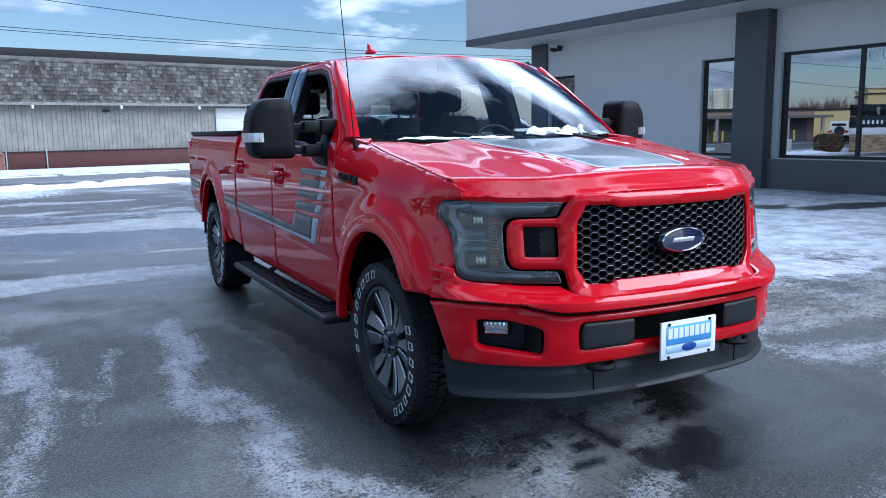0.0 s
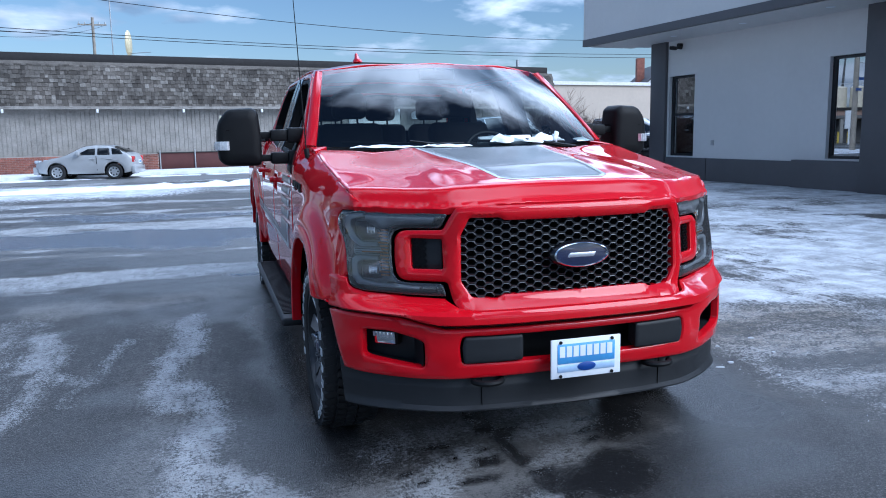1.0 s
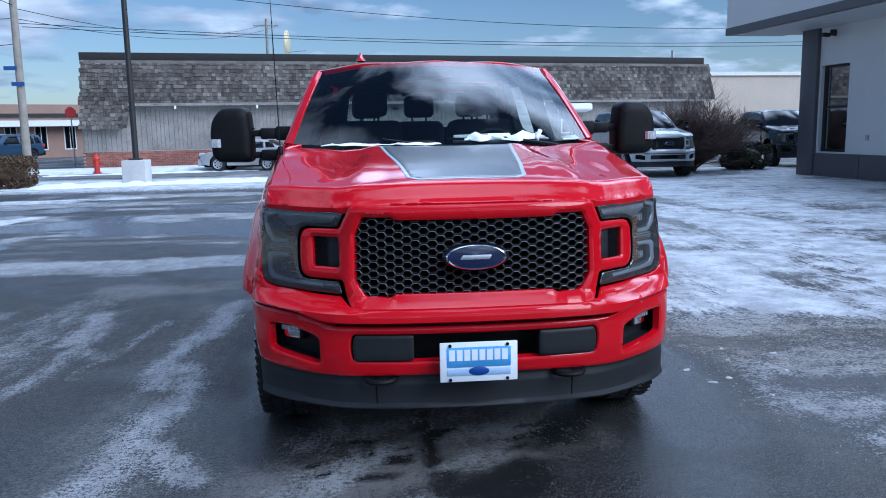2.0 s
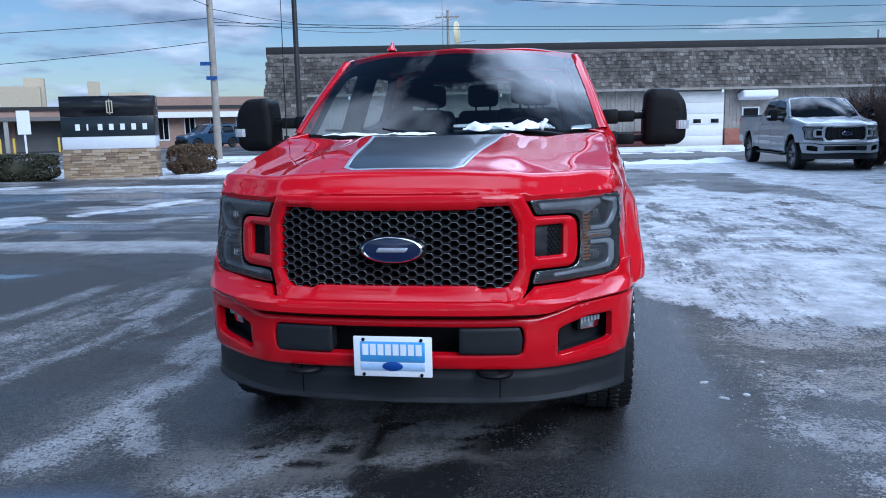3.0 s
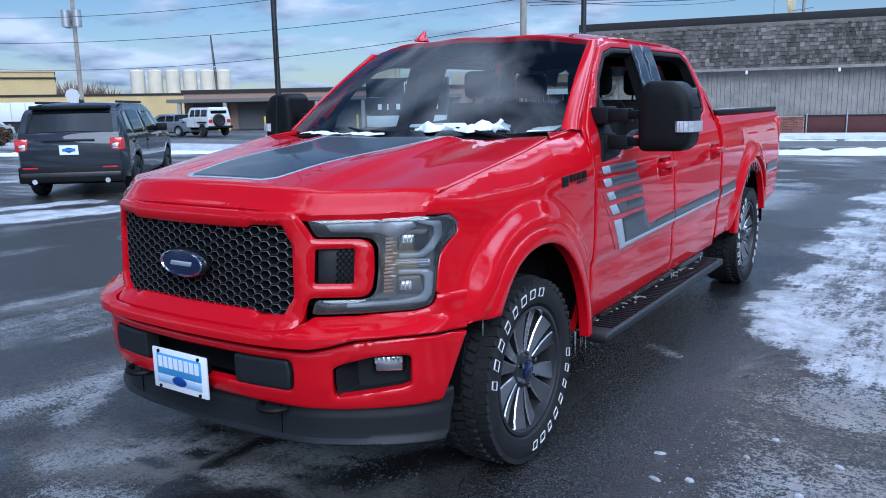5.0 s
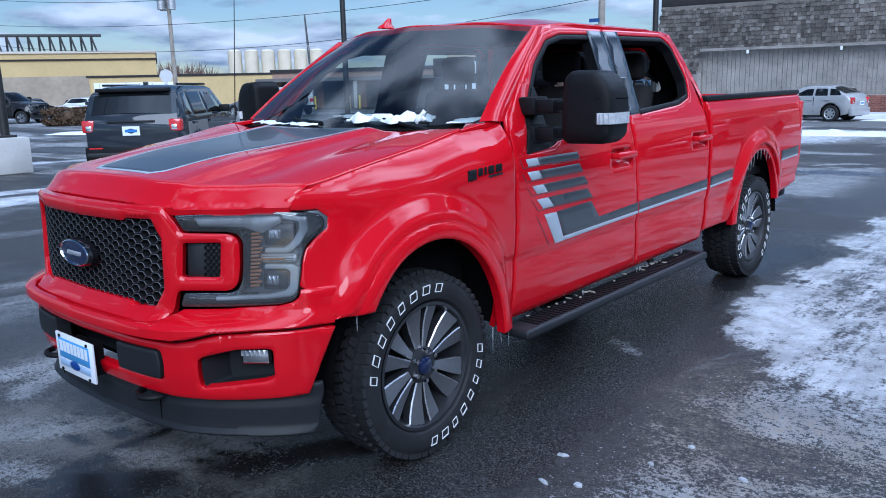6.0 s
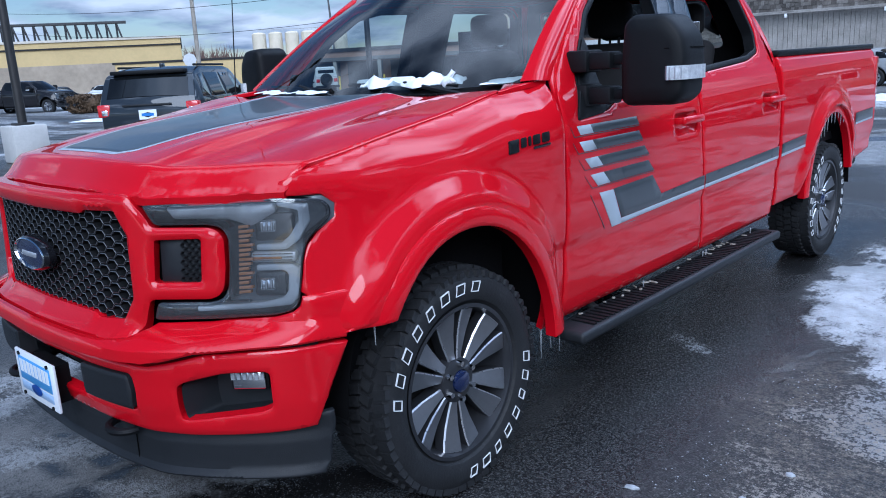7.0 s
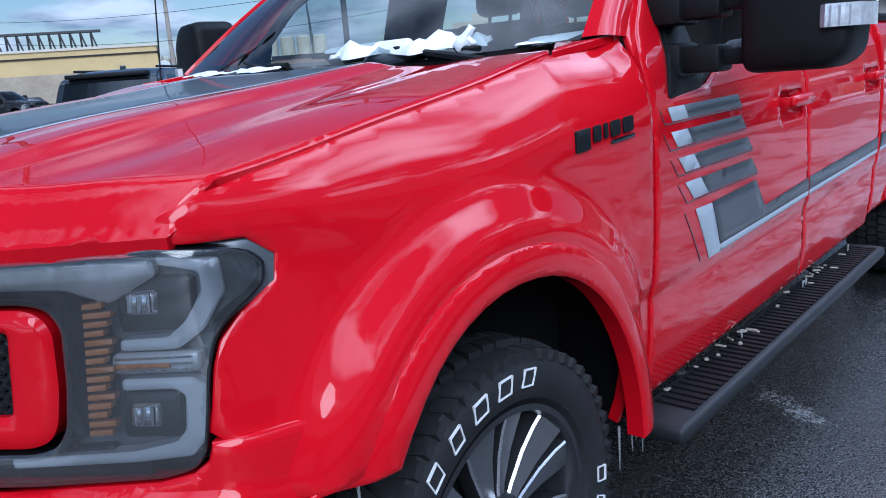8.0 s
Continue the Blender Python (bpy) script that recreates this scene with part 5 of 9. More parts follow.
    g_in = sym([(0.0, 1.118), (0.325, 1.120), (0.345, 1.132), (0.464, 1.132), (0.500, 1.060), (0.502, 0.870), (0.458, 0.802), (0.352, 0.799), (0.330, 0.812), (0.0, 0.812)])
    vent = rounded([(0.566, 0.918), (0.680, 0.916), (0.680, 1.044), (0.566, 1.044)], 0.010)
    panel("grille_surround", xz(rounded(sym(g_out[1:-1]), 0.012, 3)), lambda u, z: nose(u, z, -0.006 - 0.010 * smooth01(0.60, 0.54, abs(u))), body, t, "red painted grille frame with side brackets" if full else "", [xz(rounded(g_in, 0.008, 3))] + [xz(v) for v in mirror_holes(vent)], step=st * 0.75, depth=0.045, roll=0.012)
    panel("grille_backing", xz(sym([(0.0, 0.78), (0.70, 0.84), (0.70, 1.06), (0.5, 1.14), (0.0, 1.15)])), lambda u, z: nose(u, z, 0.06), INTER, t, step=0.1, depth=0.02)
    hexmesh(t, g_in, full)
    for s in (-1, 1):
        if not full:
            continue
        panel("vent_lining", xz([(0.556, 0.905), (0.690, 0.905), (0.690, 1.055), (0.556, 1.055)]), lambda u, z: nose(u, z, 0.030), GREYP, t, step=0.05, depth=0.01, mirror=s < 0)
        V, F = [], []
        for r in range(10):
            for c in range(4):
                x, z = 0.622 + (c + (0.5 if r % 2 else 0)) * 0.0165, 0.922 + r * 0.0125
                for q, d in ((1.0, 0.026), (0.94, 0.020), (0.78, 0.020), (0.70, 0.030)):
                    for hx, hz in ((-0.011, 0), (-0.0055, 0.0125), (0.0055, 0.0125), (0.011, 0), (0.0055, -0.0125), (-0.0055, -0.0125)):
                        p = nose(u_of((x + hx * q * 0.98) / narrow(z)), z + hz * q * 0.72, d)
                        V.append((s * p[0], p[1], p[2]))
                b = len(V) - 24
                F += [(b + k * 6 + j, b + k * 6 + (j + 1) % 6, b + (k + 1) * 6 + (j + 1) % 6, b + (k + 1) * 6 + j) for k in range(3) for j in range(6)]
        link_mesh("bracket_mesh", V, F, BLACKP, t, smooth=False)
    # oval badge
    V, F = [], []
    rings = [(1.0, 0.0), (1.0, 0.022), (0.90, 0.034), (0.85, 0.037), (0.82, 0.030), (0.5, 0.033), (0.01, 0.035)]
    by = nose(0, 0.966)[1] - 0.028
    for k, (q, d) in enumerate(rings):
        V += [(0.138 * q * math.cos(a * math.pi / 24), by + 0.02 - d, 0.966 + 0.058 * q * math.sin(a * math.pi / 24)) for a in range(48)]
    F = [(k * 48 + a, k * 48 + (a + 1) % 48, (k + 1) * 48 + (a + 1) % 48, (k + 1) * 48 + a) for k in range(len(rings) - 1) for a in range(48)]
    badge = link_mesh("oval_badge", V, F, [GLOSSB, CHROME, BADGEBLUE], t, "dark blue oval badge with a thin silver ring")
    for p in badge.data.polygons:
        k = p.index // 48
        p.material_index = 0 if k < 2 else 1 if k < 4 else 2
    if full:
        # a plain pale bar on the badge
        for x0, x1, z0, z1 in ((-0.066, 0.066, 0.957, 0.975),):
            panel("badge_stroke", rounded([(x0, z0), (x1 - 0.01, z0), (x1, z1), (x0 + 0.01, z1)], 0.006, 3), lambda x, z: (x, by - 0.0155 + 0.004 * (x / 0.1) ** 2, z), mat("pale_badge_silver", (0.50, 0.52, 0.56), 0.25, 0.5), badge, step=0.03, depth=0.003, roll=0.001)
    # fenders
    seam = [(-0.637, 0), (-0.600, 0), (-0.555, 0), (-0.45, 0), (-0.3, 0), (-0.1, 0), (0.1, 0), (0.34, 0), (0.53, 0), (0.625, 0)]
    top = [(y, seam_z(y) - 0.006) for y, _ in seam]
    fr = [(nose(u_of(lx / narrow(lz)), lz)[1] + 0.004, lz) for lx, lz in ((0.922, 1.150), (0.932, 1.117), (0.934, 1.078), (0.926, 1.043), (0.922, 1.010), (0.920, 0.975), (0.918, 0.880))] + [(-0.560, 0.84), (-0.535, 0.760), (-0.48, 0.750)]
    fend = [(0.632, 0.455), (0.632, 1.400)] + top[::-1] + fr + arch(0.02, 0.42, 0.50, 0.600, 0.76, 0.44)
    for s in (-1, 1):
        panel("front_fender", fend, fender_at, body, t, holes=(), step=st * 0.7 if full else st, depth=0.03, roll=0.004, mirror=s < 0)
        outer, inner = arch(0.02, 0.42, 0.548, 0.615, 0.745, 0.44), arch(0.02, 0.42, 0.462, 0.545, 0.745, 0.44)
        outer = [(-0.515, 0.745)] + [p for p in outer if p[1] > 0.75 or p[0] > 0]
        panel("fender_flare", outer + inner[::-1], lambda y, z: (nose_side(y, z) + 0.044 - 0.02 * smooth01(0.49, 0.56, math.hypot(y - 0.02, (z - 0.42) * 0.85)), y, z), body, t, step=0.016 if full else 0.04, depth=0.05, roll=0.006, mirror=s < 0)
        outer, inner = arch(WB, 0.46, 0.535, 0.635, 0.50, 0.58), arch(WB, 0.46, 0.462, 0.565, 0.50, 0.58)
        panel("fender_flare", outer + inner[::-1], lambda y, z: (1.026 - 0.016 * smooth01(0.49, 0.56, math.hypot(y - WB, (z - 0.46) * 0.85)), y, z), body, t, step=0.016 if full else 0.04, depth=0.05, roll=0.006, mirror=s < 0)
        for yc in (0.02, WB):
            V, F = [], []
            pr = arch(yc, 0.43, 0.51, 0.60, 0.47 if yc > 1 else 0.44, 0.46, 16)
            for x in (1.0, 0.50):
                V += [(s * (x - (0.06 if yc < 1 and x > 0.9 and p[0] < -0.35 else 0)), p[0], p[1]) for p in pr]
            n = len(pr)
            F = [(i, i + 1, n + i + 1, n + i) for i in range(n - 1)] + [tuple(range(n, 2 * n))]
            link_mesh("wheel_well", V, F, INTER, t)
    # hood
    h_half = [(x, hood_f(x)) for x in (0.0, 0.15, 0.30, 0.42, 0.50, 0.56, 0.66, 0.75, 0.83, 0.880)] + [(0.886, -0.55), (0.891, -0.40), (0.894, -0.2), (0.897, 0.0), (0.897, 0.2), (0.893, 0.31), (0.884, 0.37), (0.862, 0.41), (0.60, 0.325), (0.30, 0.275), (0.0, 0.245)]
    panel("hood", sym(h_half), hood_at, body, t, "red hood with a charcoal stripe decal" if full else "", step=st * 0.55 if full else st, depth=0.03, roll=0.006)
    for s in (-1, 1):
        panel("cowl_corner", rounded([(0.869, 0.416), (0.888, 0.380), (0.899, 0.36), (0.900, 0.50), (0.915, 0.645), (0.875, 0.62), (0.868, 0.545), (0.815, 0.505)], 0.006, 2), lambda x, y: (x, y, 1.389 + 0.115 * (y - 0.36) + 0.06 * max(0, 0.88 - x)), body, t, step=0.03, depth=0.02, roll=0.004, mirror=s < 0)
    cowl_V, cowl_F = grid_surface(lambda a, b: ((a - 0.5) * 2 * (0.83 - 0.0 * b), (0.20 + 0.20 * (2 * a - 1) ** 2) * (1 - b) + (0.42 + 0.18 * (2 * a - 1) ** 2) * b, 1.345 + 0.05 * b + 0.01 * (2 * a - 1) ** 2 * 1), 24, 4)
    link_mesh("cowl", cowl_V, cowl_F, BLACKP, t, "black plastic cowl grille")
    # windshield, roof, cab
    ws = lambda a, b: ((2 * a - 1) * (0.872 + (0.722 - 0.872) * b), (0.36 + 0.175 * (2 * a - 1) ** 2) * (1 - b) + (1.045 + 0.150 * (2 * a - 1) ** 2) * b - 0.02 * math.sin(math.pi * b), (1.385 + 0.027 * (2 * a - 1) ** 2) * (1 - b) + (1.912 - 0.036 * (2 * a - 1) ** 2) * b + 0.012 * math.sin(math.pi * b))
    V, F = grid_surface(ws, 24, 12)
    glass = link_mesh("windshield", V, F, WIND if full else DARKGLASS, t, "tinted windshield reflecting clouds")
    glass.visible_shadow = False
    roof_half = [(0.0, 1.050), (0.35, 1.088), (0.60, 1.150), (0.712, 1.200), (0.742, 1.33), (0.757, 1.7), (0.757, 2.3), (0.735, 2.66), (0.69, 2.74), (0.0, 2.78)]
    roof_at = lambda x, y: (x, y, 1.958 - 0.052 * (abs(x) / 0.757) ** 3.0 - 0.040 * smooth01(1.60, 1.03, y) - 0.045 * smooth01(2.45, 2.82, y) + 0.004 * math.cos(abs(x) * 14))
    panel("roof", sym(roof_half), roof_at, body, t, step=st * 1.4, depth=0.03, roll=0.006)
    fwin = rounded([(0.745, 1.258), (0.98, 1.275), (1.10, 1.325), (1.26, 1.362), (1.685, 1.378), (1.690, 1.846), (1.36, 1.838), (1.20, 1.802), (1.02, 1.675), (0.83, 1.440)], 0.025, 4)
    rwin = rounded([(1.985, 1.388), (2.60, 1.425), (2.775, 1.465), (2.808, 1.570), (2.720, 1.800), (2.62, 1.856), (1.985, 1.850)], 0.03, 4)
    bwin = [(1.69, 1.378), (1.985, 1.388), (1.985, 1.85), (1.69, 1.846)]
    cab = [(0.66, 0.44), (2.955, 0.46), (2.965, 1.40), (2.99, 1.50), (2.90, 1.72), (2.80, 1.87), (2.70, 1.905), (2.3, 1.918), (1.6, 1.916), (1.40, 1.910), (1.27, 1.893), (1.165, 1.857), (0.97, 1.722), (0.80, 1.572), (0.66, 1.425), (0.65, 1.38)]
    fdoor = [(0.642, 0.462), (1.935, 0.475), (1.885, 0.85), (1.850, 1.10), (1.835, 1.385), (1.835, 1.880), (1.50, 1.880), (1.33, 1.872), (1.19, 1.842), (0.985, 1.705), (0.815, 1.555), (0.680, 1.415), (0.645, 1.36), (0.642, 1.20)]
    rdoor = [(1.947, 0.475), (2.945, 0.486), (2.945, 1.42), (2.90, 1.54), (2.81, 1.78), (2.73, 1.865), (2.60, 1.886), (1.847, 1.882), (1.847, 1.39), (1.862, 1.10), (1.897, 0.85)]
    cups = [rounded([(y0 - 0.125, zc - 0.055), (y0 + 0.115, zc - 0.055), (y0 + 0.125, zc + 0.050), (y0 - 0.125, zc + 0.050)], 0.03) for y0, zc in ((1.685, 1.160), (2.795, 1.182))]
    for s in (-1, 1):
        mi = s < 0
        panel("cab_side", cab, side_at, body, t, holes=[fwin, rwin] + cups if full else [], step=st * 1.3, depth=0.012, roll=0.004, proud=-0.012, mirror=mi)
        for nm, out, win in (("front_door", fdoor, fwin), ("rear_door", rdoor, rwin)):
            win2 = inset_loop(densify(win, 0.05), -0.004).tolist()
            d = panel(nm, rounded(out, 0.012, 2), side_at, body, t, holes=[win2, cups[0] if nm == "front_door" else cups[1]] if full else [], step=st, depth=0.03, roll=0.004, proud=0.002, mirror=mi)
            trim_in = inset_loop(densify(win, 0.03), 0.026).tolist()
            panel("window_trim", win if full else win, side_at, BLACKP if full else DARKGLASS, d, "black window seal" if full else "", holes=[trim_in] if full else [], step=0.04, depth=0.06, roll=0.003, proud=-0.001 if full else 0.008, mirror=mi)
            y0, zc = (1.685, 1.160) if nm == "front_door" else (2.795, 1.182)
            cup = cups[0] if nm == "front_door" else cups[1]
            panel("handle_cup", [((y - y0) * 1.03 + y0, (z - zc) * 1.05 + zc) for y, z in cup], lambda y, z, y0=y0, zc=zc: (side_x(z) - 0.006 - 0.034 * max(0, 1 - ((y - y0) / 0.122) ** 4) * max(0, 1 - ((z - zc) / 0.054) ** 4), y, z), body, d, step=0.016 if full else 0.06, depth=0.002, roll=0.001, mirror=mi)
            bm = bmesh.new()
            add_box(bm, (s * 1.040 - 0.014, y0 - 0.115, zc - 0.004), (s * 1.040 + 0.014, y0 + 0.100, zc + 0.034), None, 0.012, 3)
            for yy in (-0.1, 0.07):
                add_box(bm, (s * 1.005 - 0.03, y0 + yy - 0.014, zc), (s * 1.005 + 0.03, y0 + yy + 0.014, zc + 0.030), None, 0.004, 2)
            part("door_handle", bm, body, d)
        if full:
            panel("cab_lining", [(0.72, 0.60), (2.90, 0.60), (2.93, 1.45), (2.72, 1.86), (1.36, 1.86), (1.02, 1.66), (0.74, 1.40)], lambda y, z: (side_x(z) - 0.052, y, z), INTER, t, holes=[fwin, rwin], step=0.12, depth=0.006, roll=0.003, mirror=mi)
        # polished pillar between the side windows
        panel("pillar_trim", [(1.655, 1.378), (1.836, 1.383), (1.836, 1.868), (1.655, 1.866)], side_at, PILLARB, t, "glossy black door pillar trim", step=0.05, depth=0.01, roll=0.003, proud=0.0045, mirror=mi)
        panel("pillar_trim", [(1.842, 1.384), (2.020, 1.392), (2.020, 1.872), (1.842, 1.868)], side_at, PILLARB, t, step=0.05, depth=0.01, roll=0.003, proud=0.0045, mirror=mi)
        # windshield pillar from the glass to the door
        cols = []
        for k in range(13):
            b = k / 12 * 0.972
            g = Vector(ws(1.0, b))
            dy = 0.64 + (1.235 - 0.64) * b ** 0.94
            dz = 1.412 + (1.885 - 1.412) * (b ** 0.93)
            d = Vector(side_at(dy, dz)) + Vector((-0.014, 0, 0))
            mid = g.lerp(d, 0.55) + Vector((0.022, -0.022, 0.006))
            cols.append([g + Vector((-0.004, 0.004, -0.004)), g + Vector((0.004, -0.006, 0.004)), g.lerp(mid, 0.5) + Vector((0.004, -0.006, 0.003)), mid, mid.lerp(d, 0.6) + Vector((0.006, -0.002, 0)), d + Vector((0, 0.02, 0))])
        n6 = 6
        V = [(s * p.x, p.y, p.z) for c in cols for p in c]
        F = [(i * n6 + j, i * n6 + j + 1, (i + 1) * n6 + j + 1, (i + 1) * n6 + j) for i in range(12) for j in range(n6 - 1)]
        link_mesh("windshield_pillar", V, F if s > 0 else [f[::-1] for f in F], body, t, sharp=1.0)
        # bed side
        bed = [(2.985, 0.53), (3.42, 0.53), (3.435, 0.60)] + arch(WB, 0.46, 0.515, 0.618, 0.62, 0.60)[1:] + [(4.50, 0.60), (5.02, 0.66), (5.06, 0.86), (5.055, 1.405), (5.03, 1.432), (2.985, 1.432)]
        panel("bed_side", bed, bed_at, body, t, step=st, depth=0.03, roll=0.005, mirror=mi)
        bm = bmesh.new()
        add_box(bm, (s * 0.925 - 0.045, 2.99, 1.43), (s * 0.925 + 0.040, 5.06, 1.468), None, 0.012, 2)
        part("bed_rail_cap", bm, BLACKP, t)
        panel("inner_bed_wall", [(2.99, 0.85), (5.04, 0.85), (5.04, 1.44), (2.99, 1.44)], lambda y, z: (0.88, y, z), BLACKP, t, step=0.4, depth=0.02, mirror=mi)
        bm = bmesh.new()
        add_box(bm, (s * 0.955 - 0.05, 4.985, 0.93), (s * 0.955 + 0.052, 5.075, 1.375), None, 0.015, 2)
        part("tail_lamp", bm, REDLENS, t, "red tail lamp")
        # running board
        bm = bmesh.new()
        add_box(bm, (s * 1.015 - 0.085, 0.60, 0.375), (s * 1.015 + 0.085, 2.78, 0.425), None, 0.018, 3)
        board = part("running_board", bm, GREYP, t, "black ribbed running board with melting ice" if full else "")
        bm = bmesh.new()
        for k in range(54 if full else 0):
            yk = 0.72 + k * 0.037
            add_box(bm, (s * 1.02 - 0.058, yk, 0.423), (s * 1.02 + 0.055, yk + 0.020, 0.4315), Matrix.Translation((0, 0, 0)))
        if full:
            part("tread_rib", bm, BLACKP, board, smooth=False)
        else:
            bm.free()
        for yk in (0.95, 2.3):
            rod("board_bracket", (s * 0.98, yk, 0.39), (s * 0.70, yk, 0.52), 0.02, STEELD, board)
        mirrors(t, s, full, body)
        # fog lamp in its recess
        if full:
            fg = densify(fog, 0.02)
            V = [(s * p[0], p[1], p[2]) for bk, q in ((0.02, 1.0), (0.13, 0.93)) for p in (nose(u_of(x), z, bk) for x, z in ((0.775 + (x - 0.775) * q, 0.60 + (z - 0.60) * q) for x, z in fg))]
            k = len(fg)
            link_mesh("fog_recess", V, [(i, (i + 1) % k, k + (i + 1) % k, k + i) for i in range(k)] + [tuple(range(k, 2 * k))], GREYP, t, sharp=0.5)
            bm = bmesh.new()
            c = Vector(nose(u_of(0.782), 0.618, 0.085))
            m = Matrix.Translation((s * c.x, c.y, c.z)) @ Matrix.Rotation(s * radians(38), 4, "Z")
            add_box(bm, (-0.060, 0.0, -0.034), (0.060, 0.05, 0.034), m, 0.012, 2)
            fl = part("fog_lamp", bm, BLACKP, t, "clear rectangular fog lamp")
            bm = bmesh.new()
            add_box(bm, (-0.050, -0.008, -0.027), (0.050, 0.004, 0.027), m, 0.006, 2)
            part("fog_lens", bm, CHROME, fl, "bright reflector behind clear lens")
            bm = bmesh.new()
            for k in range(6):
                add_box(bm, (-0.052 + k * 0.018, -0.012, 0.006), (-0.042 + k * 0.018, -0.004, 0.026), m)
            part("fog_lens_rib", bm, DRL, fl, smooth=False)
            # tow hook
            bm = bmesh.new()
            rows = []
            for k in range(17):
                a = math.pi * k / 16
                c, out = Vector((s * 0.40 + 0.062 * math.cos(a), -0.935 - 0.055 * math.sin(a), 0.452)), Vector((math.cos(a), -math.sin(a), 0))
                rows.append([bm.verts.new(c + out * 0.013 * math.cos(b * math.pi / 4) + Vector((0, 0, 0.013 * math.sin(b * math.pi / 4)))) for b in range(8)])
            for ra, rb in zip(rows, rows[1:]):
                for b in range(8):
                    bm.faces.new((ra[b], ra[(b + 1) % 8], rb[(b + 1) % 8], rb[b]))
            part("tow_hook", bm, BLACKP, t, "black steel tow hook")
    # cab back with its window
    back_at = lambda x, z: (x, 2.985 - 0.10 * smooth01(1.45, 1.9, z) * 2.0, z)
    rear_win = rounded(sym([(0.0, 1.50), (0.66, 1.50), (0.60, 1.80), (0.0, 1.82)])[0:], 0.05)
    back = panel("cab_back", sym([(0.0, 0.50), (0.93, 0.50), (0.95, 1.40), (0.87, 1.62), (0.76, 1.88), (0.70, 1.905), (0.0, 1.925)]), back_at, body, t, holes=[rear_win], step=0.08, depth=0.04, flip=True)
    panel("back_lining", sym([(0.0, 0.55), (0.86, 0.55), (0.86, 1.42), (0.78, 1.62), (0.68, 1.86), (0.0, 1.90)]), lambda x, z: (x, back_at(x, z)[1] - 0.055, z), INTER, t, holes=[rear_win], step=0.15, depth=0.004)
    g = panel("rear_glass", rear_win, back_at, GLASS, t, step=0.15, depth=0.005, proud=-0.01, flip=True)
    g.visible_shadow = False
    # bed floor, front wall, tailgate, rear bumper
    box("bed_floor", (-0.90, 2.99, 0.80), (0.90, 5.03, 0.86), BLACKP, t)
    box("bed_front_wall", (-0.93, 2.995, 0.80), (0.93, 3.03, 1.43), body, t)
    box("tailgate", (-0.90, 5.02, 0.78), (0.90, 5.075, 1.44), body, t, bevel=0.012)
    box("rear_bumper", (-0.86, 5.05, 0.50), (0.86, 5.20, 0.68), CHROME if not full else BLACKP, t, bevel=0.03)
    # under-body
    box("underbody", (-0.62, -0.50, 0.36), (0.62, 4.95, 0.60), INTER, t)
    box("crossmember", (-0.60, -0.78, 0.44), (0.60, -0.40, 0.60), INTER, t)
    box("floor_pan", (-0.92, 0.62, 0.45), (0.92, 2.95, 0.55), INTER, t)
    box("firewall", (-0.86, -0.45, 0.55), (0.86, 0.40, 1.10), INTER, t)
    place_wheels(t, WB, lettered=full)
    interior(t, full)
    if full:
        fittings(t)
    if decal:
        stripes(t)
    return t


def hexmesh(t, opening, full):
    """Honeycomb of stretched six-sided cells with thin bright edges."""
    V, F, mi = [], [], []
    pw, ph = 0.0696, 0.0178
    poly = [tuple(p) for p in opening]
    hexo = [(-0.0232, 0.0), (-0.0116, ph), (0.0116, ph), (0.0232, 0.0), (0.0116, -ph), (-0.0116, -ph)]
    rings = [(1.0, 1.0, 0.003), (0.955, 0.86, 0.001), (0.895, 0.76, 0.0), (0.86, 0.72, 0.010), (0.83, 0.69, 0.034)]
    for r in range(-10, 11):
        for c in range(-8, 9):
            x, z = (c + (0.5 if r % 2 else 0)) * pw, 0.966 + r * ph
            if not inside(poly, np.array([(x * 0.965, 0.966 + (z - 0.966) * 0.93)]))[0]:
                continue
            s = len(V)
            for q, qz, d in rings:
                for hx, hz in hexo:
                    zz = min(max(z + hz * qz, 0.795), 1.140)
                    xx = min(max(x + hx * q, -0.508), 0.508)
                    V.append(nose(u_of(xx / narrow(zz)), zz, 0.004 + d))
            for k in range(len(rings) - 1):
                for j in range(6):
                    F.append((s + k * 6 + j, s + k * 6 + (j + 1) % 6, s + (k + 1) * 6 + (j + 1) % 6, s + (k + 1) * 6 + j))
                    mi.append(1 if k == 1 else 0)
    g = link_mesh("grille_mesh", V, F, [BLACKP, GRILLEEDGE], t, "black honeycomb grille with grey edges", smooth=False)
    g.data.polygons.foreach_set("material_index", mi)


